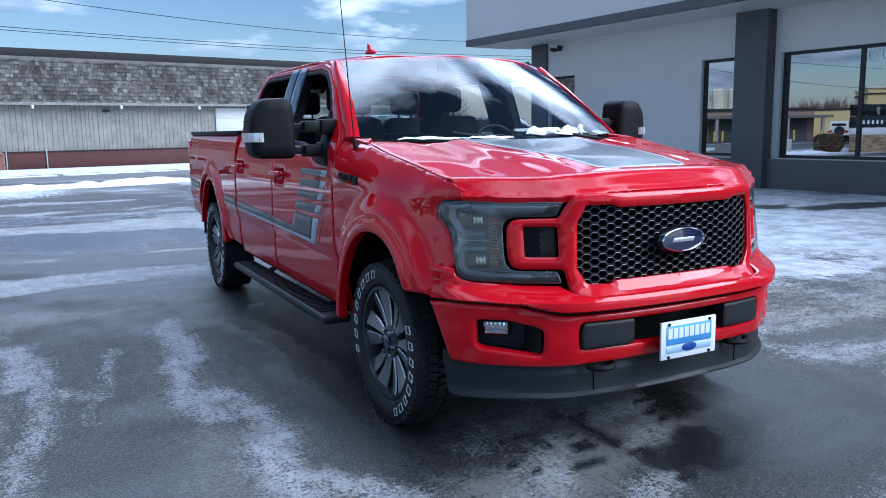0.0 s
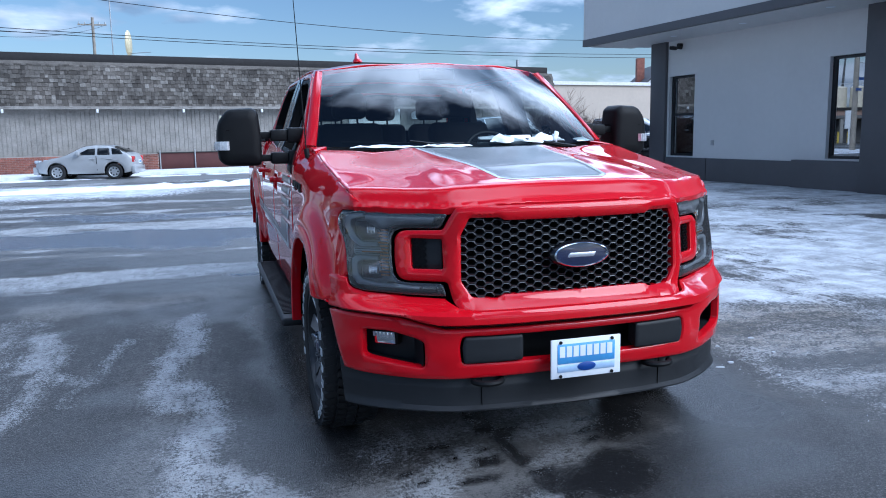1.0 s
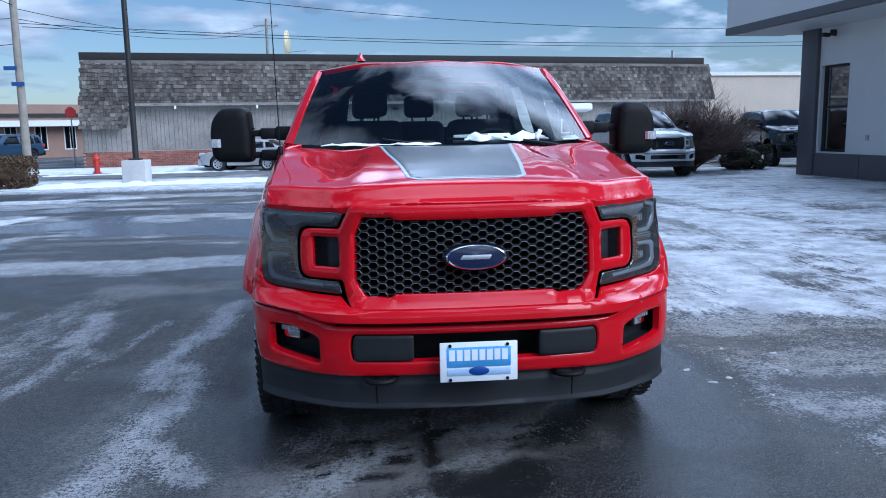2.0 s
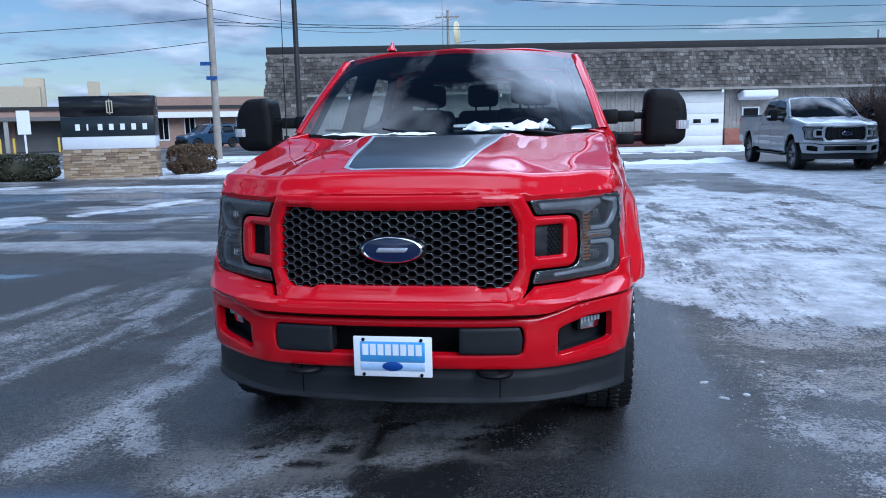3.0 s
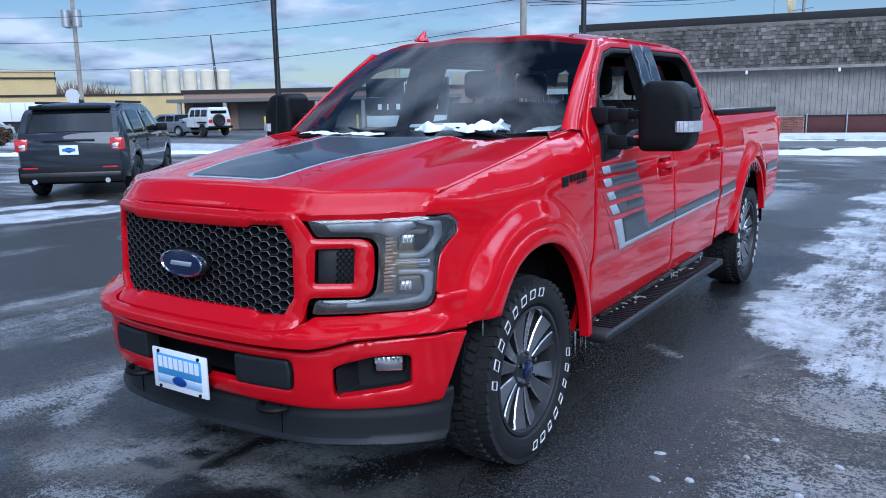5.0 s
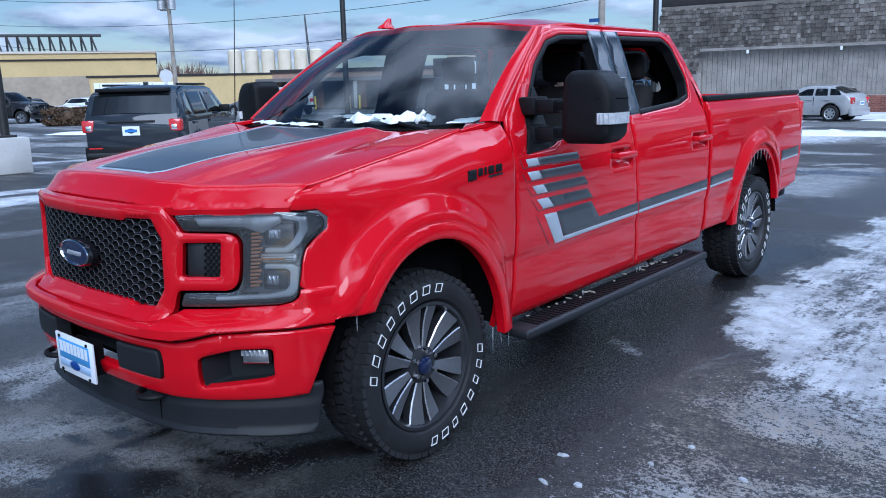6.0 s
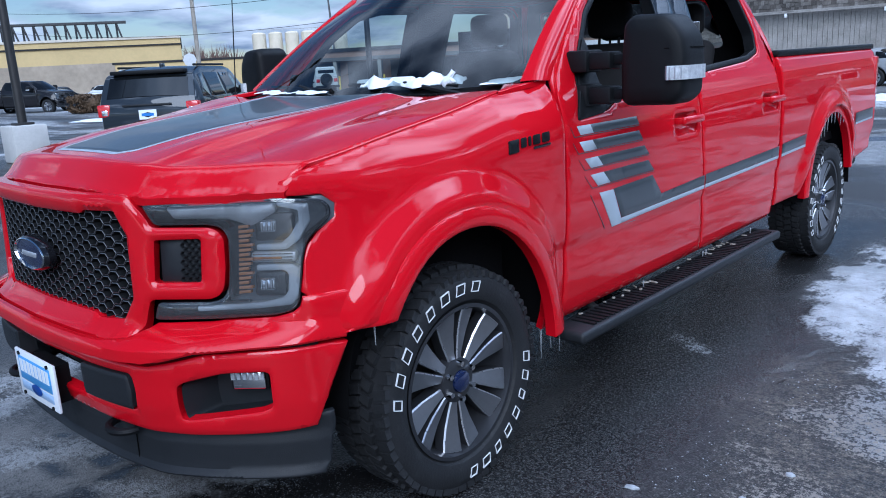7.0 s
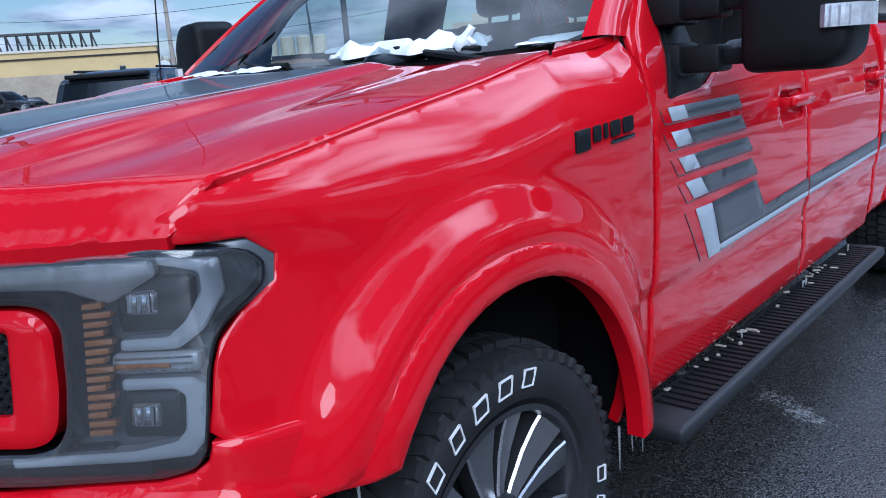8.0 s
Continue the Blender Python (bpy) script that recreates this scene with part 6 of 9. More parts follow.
def mirrors(t, s, full, body):
    """A large two-armed towing mirror."""
    bm = bmesh.new()
    V = []
    # outline of the head in x and z, seen from ahead
    out = rounded([(1.148, 1.300), (1.350, 1.303), (1.392, 1.335), (1.402, 1.470), (1.388, 1.560), (1.330, 1.632), (1.190, 1.638), (1.160, 1.61), (1.146, 1.45)], 0.035, 5)
    c = Vector((sum(p[0] for p in out) / len(out), sum(p[1] for p in out) / len(out)))
    rings = []
    for q, y in ((0.60, 0.786), (0.86, 0.792), (0.945, 0.803), (0.985, 0.824), (1.0, 0.850), (1.0, 0.965), (0.97, 0.985), (0.90, 0.985)):
        rings.append([bm.verts.new((s * (c.x + (p[0] - c.x) * q), y + (0.12 * max(0, p[0] - 1.25) if y < 0.95 else 0.0), c.y + (p[1] - c.y) * q)) for p in out])
    for a, b in zip(rings, rings[1:]):
        for i in range(len(a)):
            bm.faces.new((a[i], a[(i + 1) % len(a)], b[(i + 1) % len(a)], b[i]))
    bm.faces.new(rings[0])
    bm.faces.new(rings[-1])
    head = part("side_mirror", bm, BLACKP, t, "large black towing mirror with clear lamp" if full else "", sharp=0.7)
    bm = bmesh.new()
    a, b = sorted((s * 1.175, s * 1.375))
    add_box(bm, (a, 0.984, 1.34), (b, 0.990, 1.60), None, 0.002, 1)
    part("mirror_glass", bm, CHROME, head, "mirror glass")
    # the lamp wraps the head's outer corner
    bm = bmesh.new()
    rows = []
    for x, y in ((1.345, 0.788), (1.384, 0.798), (1.409, 0.826), (1.416, 0.890), (1.413, 0.965)):
        rows.append([bm.verts.new((s * x, y - 0.002, 1.396)), bm.verts.new((s * x, y - 0.004, 1.420)), bm.verts.new((s * x, y - 0.002, 1.446)), bm.verts.new((s * (x - 0.03), y + 0.03, 1.446)), bm.verts.new((s * (x - 0.03), y + 0.03, 1.396))])
    for p, q in zip(rows, rows[1:]):
        for k in range(5):
            bm.faces.new((p[k], p[(k + 1) % 5], q[(k + 1) % 5], q[k]))
    bm.faces.new(rows[0])
    bm.faces.new(rows[-1])
    bmesh.ops.recalc_face_normals(bm, faces=bm.faces)
    lp = part("mirror_lamp", bm, MLAMP, head, "clear indicator lamp", sharp=0.5)
    if full:
        bm = bmesh.new()
        for x, y in ((1.356, 0.790), (1.374, 0.796), (1.392, 0.808)):
            add_box(bm, (s * x - 0.002, y - 0.006, 1.400), (s * x + 0.002, y + 0.01, 1.442))
        part("lamp_rib", bm, LAMPM, lp, smooth=False)
        a, b = sorted((s * 1.1465, s * 1.4005))
        box("mirror_seam", (a, 0.868, 1.507), (b, 0.982, 1.5105), INTER, head)
        a, b = sorted((s * 1.20, s * 1.345))
        box("mirror_seam", (a, 0.800, 1.507), (b, 0.87, 1.5105), INTER, head)
    for z, r in ((1.478, 0.020), (1.345, 0.020)):
        bm = bmesh.new()
        add_box(bm, (min(s * 1.02, s * 1.20), 0.865 - r, z - r), (max(s * 1.02, s * 1.20), 0.865 + r, z + r), None, 0.006, 2)
        a, b = sorted((s * 0.985, s * 1.095))
        add_box(bm, (a, 0.815, z - 0.036), (b, 0.915, z + 0.032), None, 0.012, 2)
        a, b = sorted((s * 0.90, s * 1.00))
        add_box(bm, (a, 0.800, z - 0.046), (b, 0.930, z + 0.042), None, 0.014, 2)
        part("mirror_arm", bm, BLACKP, head, "square folding arm" if full else "")
    # sail on the door
    panel("mirror_sail", rounded([(0.735, 1.250), (0.955, 1.268), (0.975, 1.500), (0.955, 1.575), (0.85, 1.455)], 0.02), side_at, BLACKP, t, "black mirror mounting sail", step=0.05, depth=0.02, proud=0.008, mirror=s < 0)


def seat(t, x, y, w=0.52, name="front_seat"):
    bm = bmesh.new()
    add_box(bm, (x - w / 2, y - 0.28, 0.75), (x + w / 2, y + 0.25, 0.97), None, 0.06, 3)
    add_box(bm, (x - w / 2 + 0.02, -0.09, 0.0), (x + w / 2 - 0.02, 0.06, 0.62), Matrix.Translation((0, y + 0.24, 0.95)) @ Matrix.Rotation(radians(-16), 4, "X"), 0.06, 3)
    s = part(name, bm, SEATM, t)
    bm = bmesh.new()
    add_box(bm, (x - 0.13, y + 0.37, 1.585), (x + 0.13, y + 0.47, 1.775), None, 0.045, 3)
    add_rod(bm, (x - 0.06, y + 0.40, 1.50), (x - 0.06, y + 0.42, 1.62), 0.008)
    add_rod(bm, (x + 0.06, y + 0.40, 1.50), (x + 0.06, y + 0.42, 1.62), 0.008)
    part("headrest", bm, SEATM, s)


def interior(t, full):
    if not full:
        box("cabin", (-0.72, 1.0, 0.6), (0.72, 2.7, 1.70), INTER, t, bevel=0.1)
        return
    bm = bmesh.new()
    add_box(bm, (-0.86, 0.62, 0.90), (0.86, 1.10, 1.32), None, 0.06, 3)
    add_box(bm, (-0.80, 0.48, 1.28), (0.80, 0.95, 1.365), None, 0.03, 2)
    part("dashboard", bm, INTER, t)
    # steering wheel
    m = Matrix.Translation((0.42, 1.20, 1.30)) @ Matrix.Rotation(radians(65), 4, "X")
    bm = bmesh.new()
    for k in range(24):
        a0, a1 = 2 * math.pi * k / 24, 2 * math.pi * (k + 1) / 24
        add_rod(bm, m @ Vector((0.19 * math.cos(a0), 0.19 * math.sin(a0), 0)), m @ Vector((0.19 * math.cos(a1), 0.19 * math.sin(a1), 0)), 0.015, None, 8)
    for a in (0.2, math.pi - 0.2, -math.pi / 2):
        add_rod(bm, m @ Vector((0, 0, -0.01)), m @ Vector((0.19 * math.cos(a), 0.19 * math.sin(a), 0)), 0.02, 0.014, 8)
    part("steering_wheel", bm, GREYP, t)
    for x in (-0.42, 0.42):
        seat(t, x, 1.55)
    for x in (-0.45, 0.0, 0.45):
        seat(t, x, 2.38, 0.46, "rear_seat")
    bm = bmesh.new()
    add_box(bm, (-0.12, 1.05, 1.815), (0.12, 1.075, 1.880), None, 0.012, 2)
    add_rod(bm, (0, 1.09, 1.86), (0, 1.15, 1.91), 0.01)
    part("inside_mirror", bm, INTER, t)
    panel("headliner", sym([(0.0, 1.30), (0.66, 1.42), (0.70, 2.6), (0.0, 2.66)]), lambda x, y: (x, y, 1.905 - 0.03 * (abs(x) / 0.7) ** 2), mat("grey_headliner", (0.16, 0.165, 0.17), 0.9), t, step=0.2, depth=0.01, flip=True)
    for s in (-1, 1):
        panel("door_card", [(0.72, 0.55), (2.92, 0.55), (2.92, 1.36), (2.0, 1.34), (0.72, 1.25)], lambda y, z: (side_x(z) - 0.085, y, z), INTER, t, step=0.2, depth=0.01, mirror=s < 0)


def bar_letters(name, parent, material, spans, lift, z0, z1, mirror=False, proud=0.006):
    for a, b in spans:
        panel(name, rounded([(a, z0), (b, z0), (b, z1), (a, z1)], 0.006, 2), lift, material, parent, step=0.05, depth=0.004, roll=0.001, proud=proud, mirror=mirror)


def fittings(t):
    # front plate, plain bars for its print
    bm = bmesh.new()
    add_box(bm, (-0.160, -1.045, 0.458), (0.160, -1.034, 0.624), None, 0.004, 2)
    fp = part("front_plate", bm, WHITEP, t, "white dealer plate with blue print")
    py = -1.0465
    flat = lambda x, z: (x, py, z)
    panel("plate_print", rounded([(-0.132, 0.520), (0.132, 0.520), (0.132, 0.604), (-0.132, 0.604)], 0.004, 2), flat, mat("plate_light_blue", (0.10, 0.33, 0.68), 0.4, var=0.15), fp, step=0.1, depth=0.001, roll=0.0003)
    panel("plate_print", rounded([(-0.132, 0.484), (0.132, 0.484), (0.132, 0.514), (-0.132, 0.514)], 0.004, 2), flat, mat("plate_pale_blue", (0.35, 0.48, 0.68), 0.4, var=0.15), fp, step=0.1, depth=0.001, roll=0.0003)
    for k in range(8):
        x = -0.122 + k * 0.031
        panel("plate_bar", [(x, 0.548), (x + 0.024, 0.548), (x + 0.024, 0.594), (x, 0.594)], lambda a, z: (a, py - 0.0012, z), WHITEP, fp, step=0.1, depth=0.001, roll=0.0003)
    ov = [(0.042 * math.cos(a * math.pi / 12), 0.503 + 0.019 * math.sin(a * math.pi / 12)) for a in range(24)]
    panel("plate_oval", ov, lambda x, z: (x, py - 0.002, z), mat("plate_deep_blue", (0.01, 0.05, 0.25), 0.4), fp, step=0.05, depth=0.001, roll=0.0003)
    for x in (-0.118, 0.118):
        for z in (0.612, 0.468):
            rod("plate_bolt", (x, -1.05, z), (x, -1.04, z), 0.007, BLACKP, fp, seg=10)
    box("plate_bracket", (-0.10, -1.036, 0.47), (0.10, -0.97, 0.60), BLACKP, t)
    # fender name badges as plain shapes
    for s in (-1, 1):
        lift = lambda y, z: fender_at(y + 0.15 * (z - 1.19), z + 0.06 * (y - 0.3))
        fb = panel("fender_badge", rounded([(0.290, 1.172), (0.345, 1.172), (0.345, 1.218), (0.290, 1.218)], 0.004, 2), lift, BLACKP, t, "black plastic badge of plain bars", step=0.03, depth=0.01, roll=0.002, proud=0.007, mirror=s < 0)
        bar_letters("badge_bar", fb, BLACKP, ((0.355, 0.385), (0.397, 0.412), (0.424, 0.464), (0.476, 0.520)), lift, 1.184, 1.218, s < 0, 0.008)
        bar_letters("badge_bar", fb, GLOSSB, ((0.430, 0.530),), lift, 1.168, 1.177, s < 0, 0.006)
    # wipers
    for x0, x1, y0 in ((-0.05, -0.72, 0.47), (0.62, 0.02, 0.50)):
        bm = bmesh.new()
        a, b = Vector((x0, 0.375 + 0.23 * x0 * x0, 1.408)), Vector((x1, 0.42 + 0.24 * x1 * x1, 1.428))
        add_rod(bm, a, b, 0.010, 0.007, 6)
        add_rod(bm, a + Vector((0.05, -0.05, -0.03)), a.lerp(b, 0.45) + Vector((0, -0.012, 0.012)), 0.013, 0.008, 6)
        part("wiper", bm, BLACKP, t)
    bm = bmesh.new()
    for k in range(44):
        x = -0.66 + k * 0.0307
        if abs(x) < 0.04:
            continue
        add_box(bm, (x, 0.275 + 0.18 * x * x, 1.362 + 0.01 * x * x), (x + 0.016, 0.345 + 0.18 * x * x, 1.381 + 0.01 * x * x))
    slots = part("cowl_slot", bm, INTER, t, smooth=False)
    slots["kind"] = "stuff"
    # mast and roof fin
    rod("mast_antenna", (-0.935, 0.46, 1.375), (-0.965, 0.56, 2.32), 0.0035, BLACKP, t, "thin black whip antenna", r1=0.002, seg=6)
    rod("mast_base", (-0.93, 0.45, 1.35), (-0.935, 0.46, 1.40), 0.014, BLACKP, t)
    V, F = [], []
    for z, hw, y0, y1 in ((1.945, 0.045, 1.20, 1.44), (1.968, 0.038, 1.225, 1.42), (1.985, 0.022, 1.27, 1.40), (2.025, 0.014, 1.33, 1.40), (2.040, 0.006, 1.355, 1.395)):
        for k in range(12):
            a = 2 * math.pi * k / 12
            V.append((-0.47 + 0.72 * hw * math.cos(a), 1.32 + 0.62 * ((y0 + y1) / 2 - 1.32 + (y1 - y0) / 2 * math.sin(a)), 1.94 + 0.68 * (z - 1.94)))
    F = [(j * 12 + k, j * 12 + (k + 1) % 12, (j + 1) * 12 + (k + 1) % 12, (j + 1) * 12 + k) for j in range(4) for k in range(12)] + [tuple(range(48, 60))]
    link_mesh("roof_fin", V, F, RED, t, "red fin antenna on the roof", sharp=1.0)


def stripes(t):
    """Charcoal and silver vinyl on hood and flanks."""
    hood_top = lambda x, y: hood_at(x, y)
    panel("hood_stripe", sym([(0.0, -0.745), (0.205, -0.745), (0.245, -0.705), (0.345, 0.20), (0.352, 0.278), (0.0, 0.240)]), hood_top, DECAL, t, "charcoal hood stripe", step=0.03, depth=0.001, roll=0.0003, proud=0.0016)
    for s in (1, -1):
        half = [(0.0, -0.767), (0.215, -0.767), (0.262, -0.717), (0.372, 0.283), (0.3525, 0.278), (0.3455, 0.20), (0.2455, -0.705), (0.2055, -0.7455), (0.0, -0.7455)]
        panel("hood_stripe_edge", [(s * x, y) for x, y in half], hood_top, DECALG, t, "silver edge line", step=0.03, depth=0.001, roll=0.0003, proud=0.0016)
    for s in (-1, 1):
        mi = s < 0
        kw = dict(step=0.04, depth=0.001, roll=0.0003, mirror=mi)
        # block and lower band running back from it
        panel("flank_stripe", [(1.062, 0.806), (1.898, 0.826), (1.892, 0.876), (1.425, 0.856), (1.330, 0.955), (0.985, 0.945)], side_at, DECAL, t, "charcoal flank stripe", proud=0.0045, **kw)
        panel("flank_stripe", [(1.910, 0.827), (2.940, 0.850), (2.940, 0.905), (1.904, 0.878)], side_at, DECAL, t, proud=0.0045, **kw)
        panel("flank_stripe", [(2.995, 0.852), (3.42, 0.866), (3.43, 0.930), (2.995, 0.912)], bed_at, DECAL, t, proud=0.0045, **kw)
        panel("flank_stripe", [(4.52, 0.905), (4.98, 0.915), (4.98, 0.985), (4.52, 0.975)], bed_at, DECAL, t, proud=0.0045, **kw)
        panel("silver_stripe", [(0.870, 0.945), (0.985, 0.780), (1.898, 0.806), (1.898, 0.8245), (1.058, 0.8045), (0.983, 0.943)], side_at, DECALG, t, "silver flank line", proud=0.0045, **kw)
        panel("silver_stripe", [(1.910, 0.807), (2.940, 0.832), (2.940, 0.8485), (1.910, 0.8255)], side_at, DECALG, t, proud=0.0045, **kw)
        panel("silver_stripe", [(2.995, 0.834), (3.415, 0.848), (3.418, 0.8645), (2.995, 0.8505)], bed_at, DECALG, t, proud=0.0045, **kw)
        panel("silver_stripe", [(4.53, 0.889), (4.98, 0.899), (4.98, 0.9135), (4.53, 0.9035)], bed_at, DECALG, t, proud=0.0045, **kw)
        thin = [(0.800, 0.945), (0.940, 0.762), (1.20, 0.768), (1.20, 0.7715), (0.943, 0.7655), (0.805, 0.945)]
        panel("outline_line", thin, side_at, DECAL, t, proud=0.004, **kw)
        for k, (ya, yb, yc, z0, z1) in enumerate(((0.733, 0.831, 1.207, 1.194, 1.230), (0.745, 0.842, 1.225, 1.127, 1.168), (0.785, 0.880, 1.275, 1.056, 1.098), (0.832, 0.932, 1.318, 0.976, 1.028))):
            sl = 0.010 + 0.006 * k
            panel("flank_block", [(yb + sl + 0.001, z0), (yc + sl, z0), (yc - sl, z1), (yb - sl + 0.001, z1)], side_at, DECAL, t, proud=0.0045, **kw)
            panel("silver_block", [(ya + sl, z0), (yb + sl, z0), (yb - sl, z1), (ya - sl, z1)], side_at, DECALG, t, proud=0.0045, **kw)
            panel("outline_line", [(ya - 0.045 + sl, z0 - 0.006), (yc + sl, z0 - 0.006), (yc + sl, z0 - 0.003), (ya - 0.042 + sl, z0 - 0.003), (ya - 0.042 - sl, z1), (ya - 0.045 - sl, z1)], side_at, DECAL, t, proud=0.004, **kw)



truck = thing("pickup_truck", "bright red crew-cab pickup truck with charcoal stripes on wet asphalt", "pickup truck")
pickup(truck, RED, True, True)
truck.matrix_world = pose(2.46, 3.455, 0)

# ---- street and far things ----
def lamp_post(x, y, h=9.0):
    t = thing("lamp_post", "dark bronze lamp post on a pale concrete base", "lamp post", "lot lamp posts")
    t.matrix_world = pose(x, y, 0)
    bm = bmesh.new()
    add_box(bm, (-0.34, -0.34, 0), (0.34, 0.34, 0.74), None, 0.03, 2)
    part("concrete_base", bm, CONC, t, "pale square concrete base")
    box("base_plate", (-0.17, -0.17, 0.74), (0.17, 0.17, 0.79), POLED, t, bevel=0.01)
    rod("pole", (0, 0, 0.78), (0, 0, h), 0.088, POLED, t, r1=0.07, seg=16)
    for s in (-1, 1):
        a = rod("arm", (0, 0, h - 0.1), (s * 0.7, 0, h), 0.03, POLED, t)
        box("lamp_head", (s * 0.9 - 0.3, -0.18, h - 0.06), (s * 0.9 + 0.3, 0.18, h + 0.08), POLED, t, bevel=0.03)
    return t


for x, y in ((-5.0, 23.3), (-12.6, 17.9), (-11.85, 7.6)):
    lamp_post(x, y)


def sign():
    t = thing("brand_sign", "black dealer sign on a stacked stone base", "sign")
    t.matrix_world = pose(-11.4, 20.6, 0, 0, 0, 17)
    box("stone_core", (0.06, -0.02, 0), (2.62, 0.52, 0.88), MORTAR, t)
    rng = random.Random(3)
    me = bpy.data.meshes.new("stone")
    bm = bmesh.new()
    add_box(bm, (-0.5, -0.5, -0.5), (0.5, 0.5, 0.5), None, 0.0)
    bm.to_mesh(me)
    bm.free()
    me.materials.append(STONEV2)
    z = 0.0
    while z < 0.85:
        h = rng.uniform(0.05, 0.10)
        x = 0.02
        while x < 2.60:
            w = min(rng.uniform(0.16, 0.42), 2.66 - x)
            o = new("stone", me)
            o.parent = t
            d = rng.uniform(0.03, 0.07)
            o.matrix_basis = Matrix.Translation((x + w / 2, -0.02 - d / 2 + 0.01, z + h / 2)) @ Matrix.Diagonal((w - 0.008, d, h - 0.007, 1))
            x += w
        z += h
    for sx in (0.03, 2.65):
        z = 0.0
        while z < 0.85:
            h = rng.uniform(0.06, 0.11)
            o = new("stone", me)
            o.parent = t
            o.matrix_basis = Matrix.Translation((sx, 0.25, z + h / 2)) @ Matrix.Diagonal((0.07, 0.5, h - 0.007, 1))
            z += h
    box("sill", (0.04, -0.05, 0.88), (2.66, 0.55, 1.24), mat("pale_sign_band", (0.62, 0.64, 0.67), 0.5, var=0.04), t, bevel=0.01)
    box("name_panel", (0.05, -0.06, 1.25), (2.68, 0.55, 1.82), mat("black_sign_panel", (0.012, 0.018, 0.022), 0.25), t, bevel=0.008)
    box("emblem_panel", (0.05, -0.06, 1.83), (2.68, 0.55, 2.42), GLOSSB, t, bevel=0.008)
    # plain strokes for the lettering and the emblem
    for k in range(7):
        x = 0.42 + k * 0.315
        box("name_stroke", (x + 0.03, -0.075, 1.43), (x + (0.075 if k == 1 else 0.155), -0.058, 1.61), WHITEP, t)
    for (a, b, c, d) in ((1.36, 1.39, 1.92, 2.28), (1.51, 1.54, 1.92, 2.28), (1.39, 1.51, 1.92, 1.95), (1.39, 1.51, 2.25, 2.28), (1.437, 1.463, 1.88, 2.32)):
        box("emblem_stroke", (a, -0.08, c), (b, -0.058, d), CHROME, t)
    return t


STONEV2 = None


def stone_piece_mat():
    m, n, l, p = start_mat("split_stone_pieces")
    o = n.new("ShaderNodeObjectInfo")
    tc = n.new("ShaderNodeTexCoord")
    r = n.new("ShaderNodeValToRGB")
    e = r.color_ramp.elements
    e[0].color, e[1].color = (0.20, 0.14, 0.095, 1), (0.46, 0.37, 0.27, 1)
    q = e.new(0.5)
    q.color = (0.36, 0.26, 0.16, 1)
    l.new(o.outputs["Random"], r.inputs[0])
    f = noise_tex(n, l, tc.outputs["Object"], 5, 6, 0.65)
    mx = n.new("ShaderNodeMix")
    mx.data_type, mx.blend_type = "RGBA", "MULTIPLY"
    mx.inputs[0].default_value = 1.0
    l.new(r.outputs[0], mx.inputs[6])
    l.new(ramp_between(n, l, f, 0.3, 0.7, (0.7,) * 3, (1.1,) * 3), mx.inputs[7])
    l.new(mx.outputs[2], p.inputs["Base Color"])
    p.inputs["Roughness"].default_value = 0.85
    b = n.new("ShaderNodeBump")
    b.inputs["Strength"].default_value = 0.5
    l.new(f, b.inputs["Height"])
    l.new(b.outputs[0], p.inputs["Normal"])
    return m


STONEV2 = stone_piece_mat()
sign()


def leaf_clump(name, label, lo, hi, count, material, m, size=0.05, seed=1, round_top=True):
    rng = random.Random(seed)
    V, F = [], []
    lo, hi = Vector(lo), Vector(hi)
    c, h = (lo + hi) / 2, (hi - lo) / 2
    while len(F) < count:
        d = Vector((rng.gauss(0, 1), rng.gauss(0, 1), rng.gauss(0, 1))).normalized()
        r = rng.uniform(0.72, 1.0) ** 0.5
        bump = 1 + 0.12 * noise.noise(d * 2.2 + Vector((seed, 0, 0)))
        p = Vector([math.copysign(abs(d[i]) ** 0.55, d[i]) * h[i] * r * bump for i in range(3)]) + c
        if p.z < lo.z:
            continue
        a = Vector((rng.uniform(-1, 1), rng.uniform(-1, 1), rng.uniform(-1, 1))).normalized() * size
        b = a.cross(Vector((rng.uniform(-1, 1), rng.uniform(-1, 1), rng.uniform(-1, 1)))).normalized() * size * 0.5
        s = len(V)
        V += [p - a, p + b, p + a, p - b]
        F.append((s, s + 1, s + 2, s + 3))
    t = thing(name, label, "hedge")
    t.matrix_world = m
    core_h = [v * 0.72 for v in h]
    bm = bmesh.new()
    bmesh.ops.create_icosphere(bm, subdivisions=3, radius=1, matrix=Matrix.Translation(c - Vector((0, 0, 0.05))) @ Matrix.Diagonal((*core_h, 1)))
    for v in bm.verts:
        v.co += (v.co - c).normalized() * 0.10 * noise.noise(v.co * 3)
    part("hedge_core", bm, material, t)
    f = link_mesh("foliage", V, F, material, t, smooth=False)
    f["kind"] = "stuff"
    return t


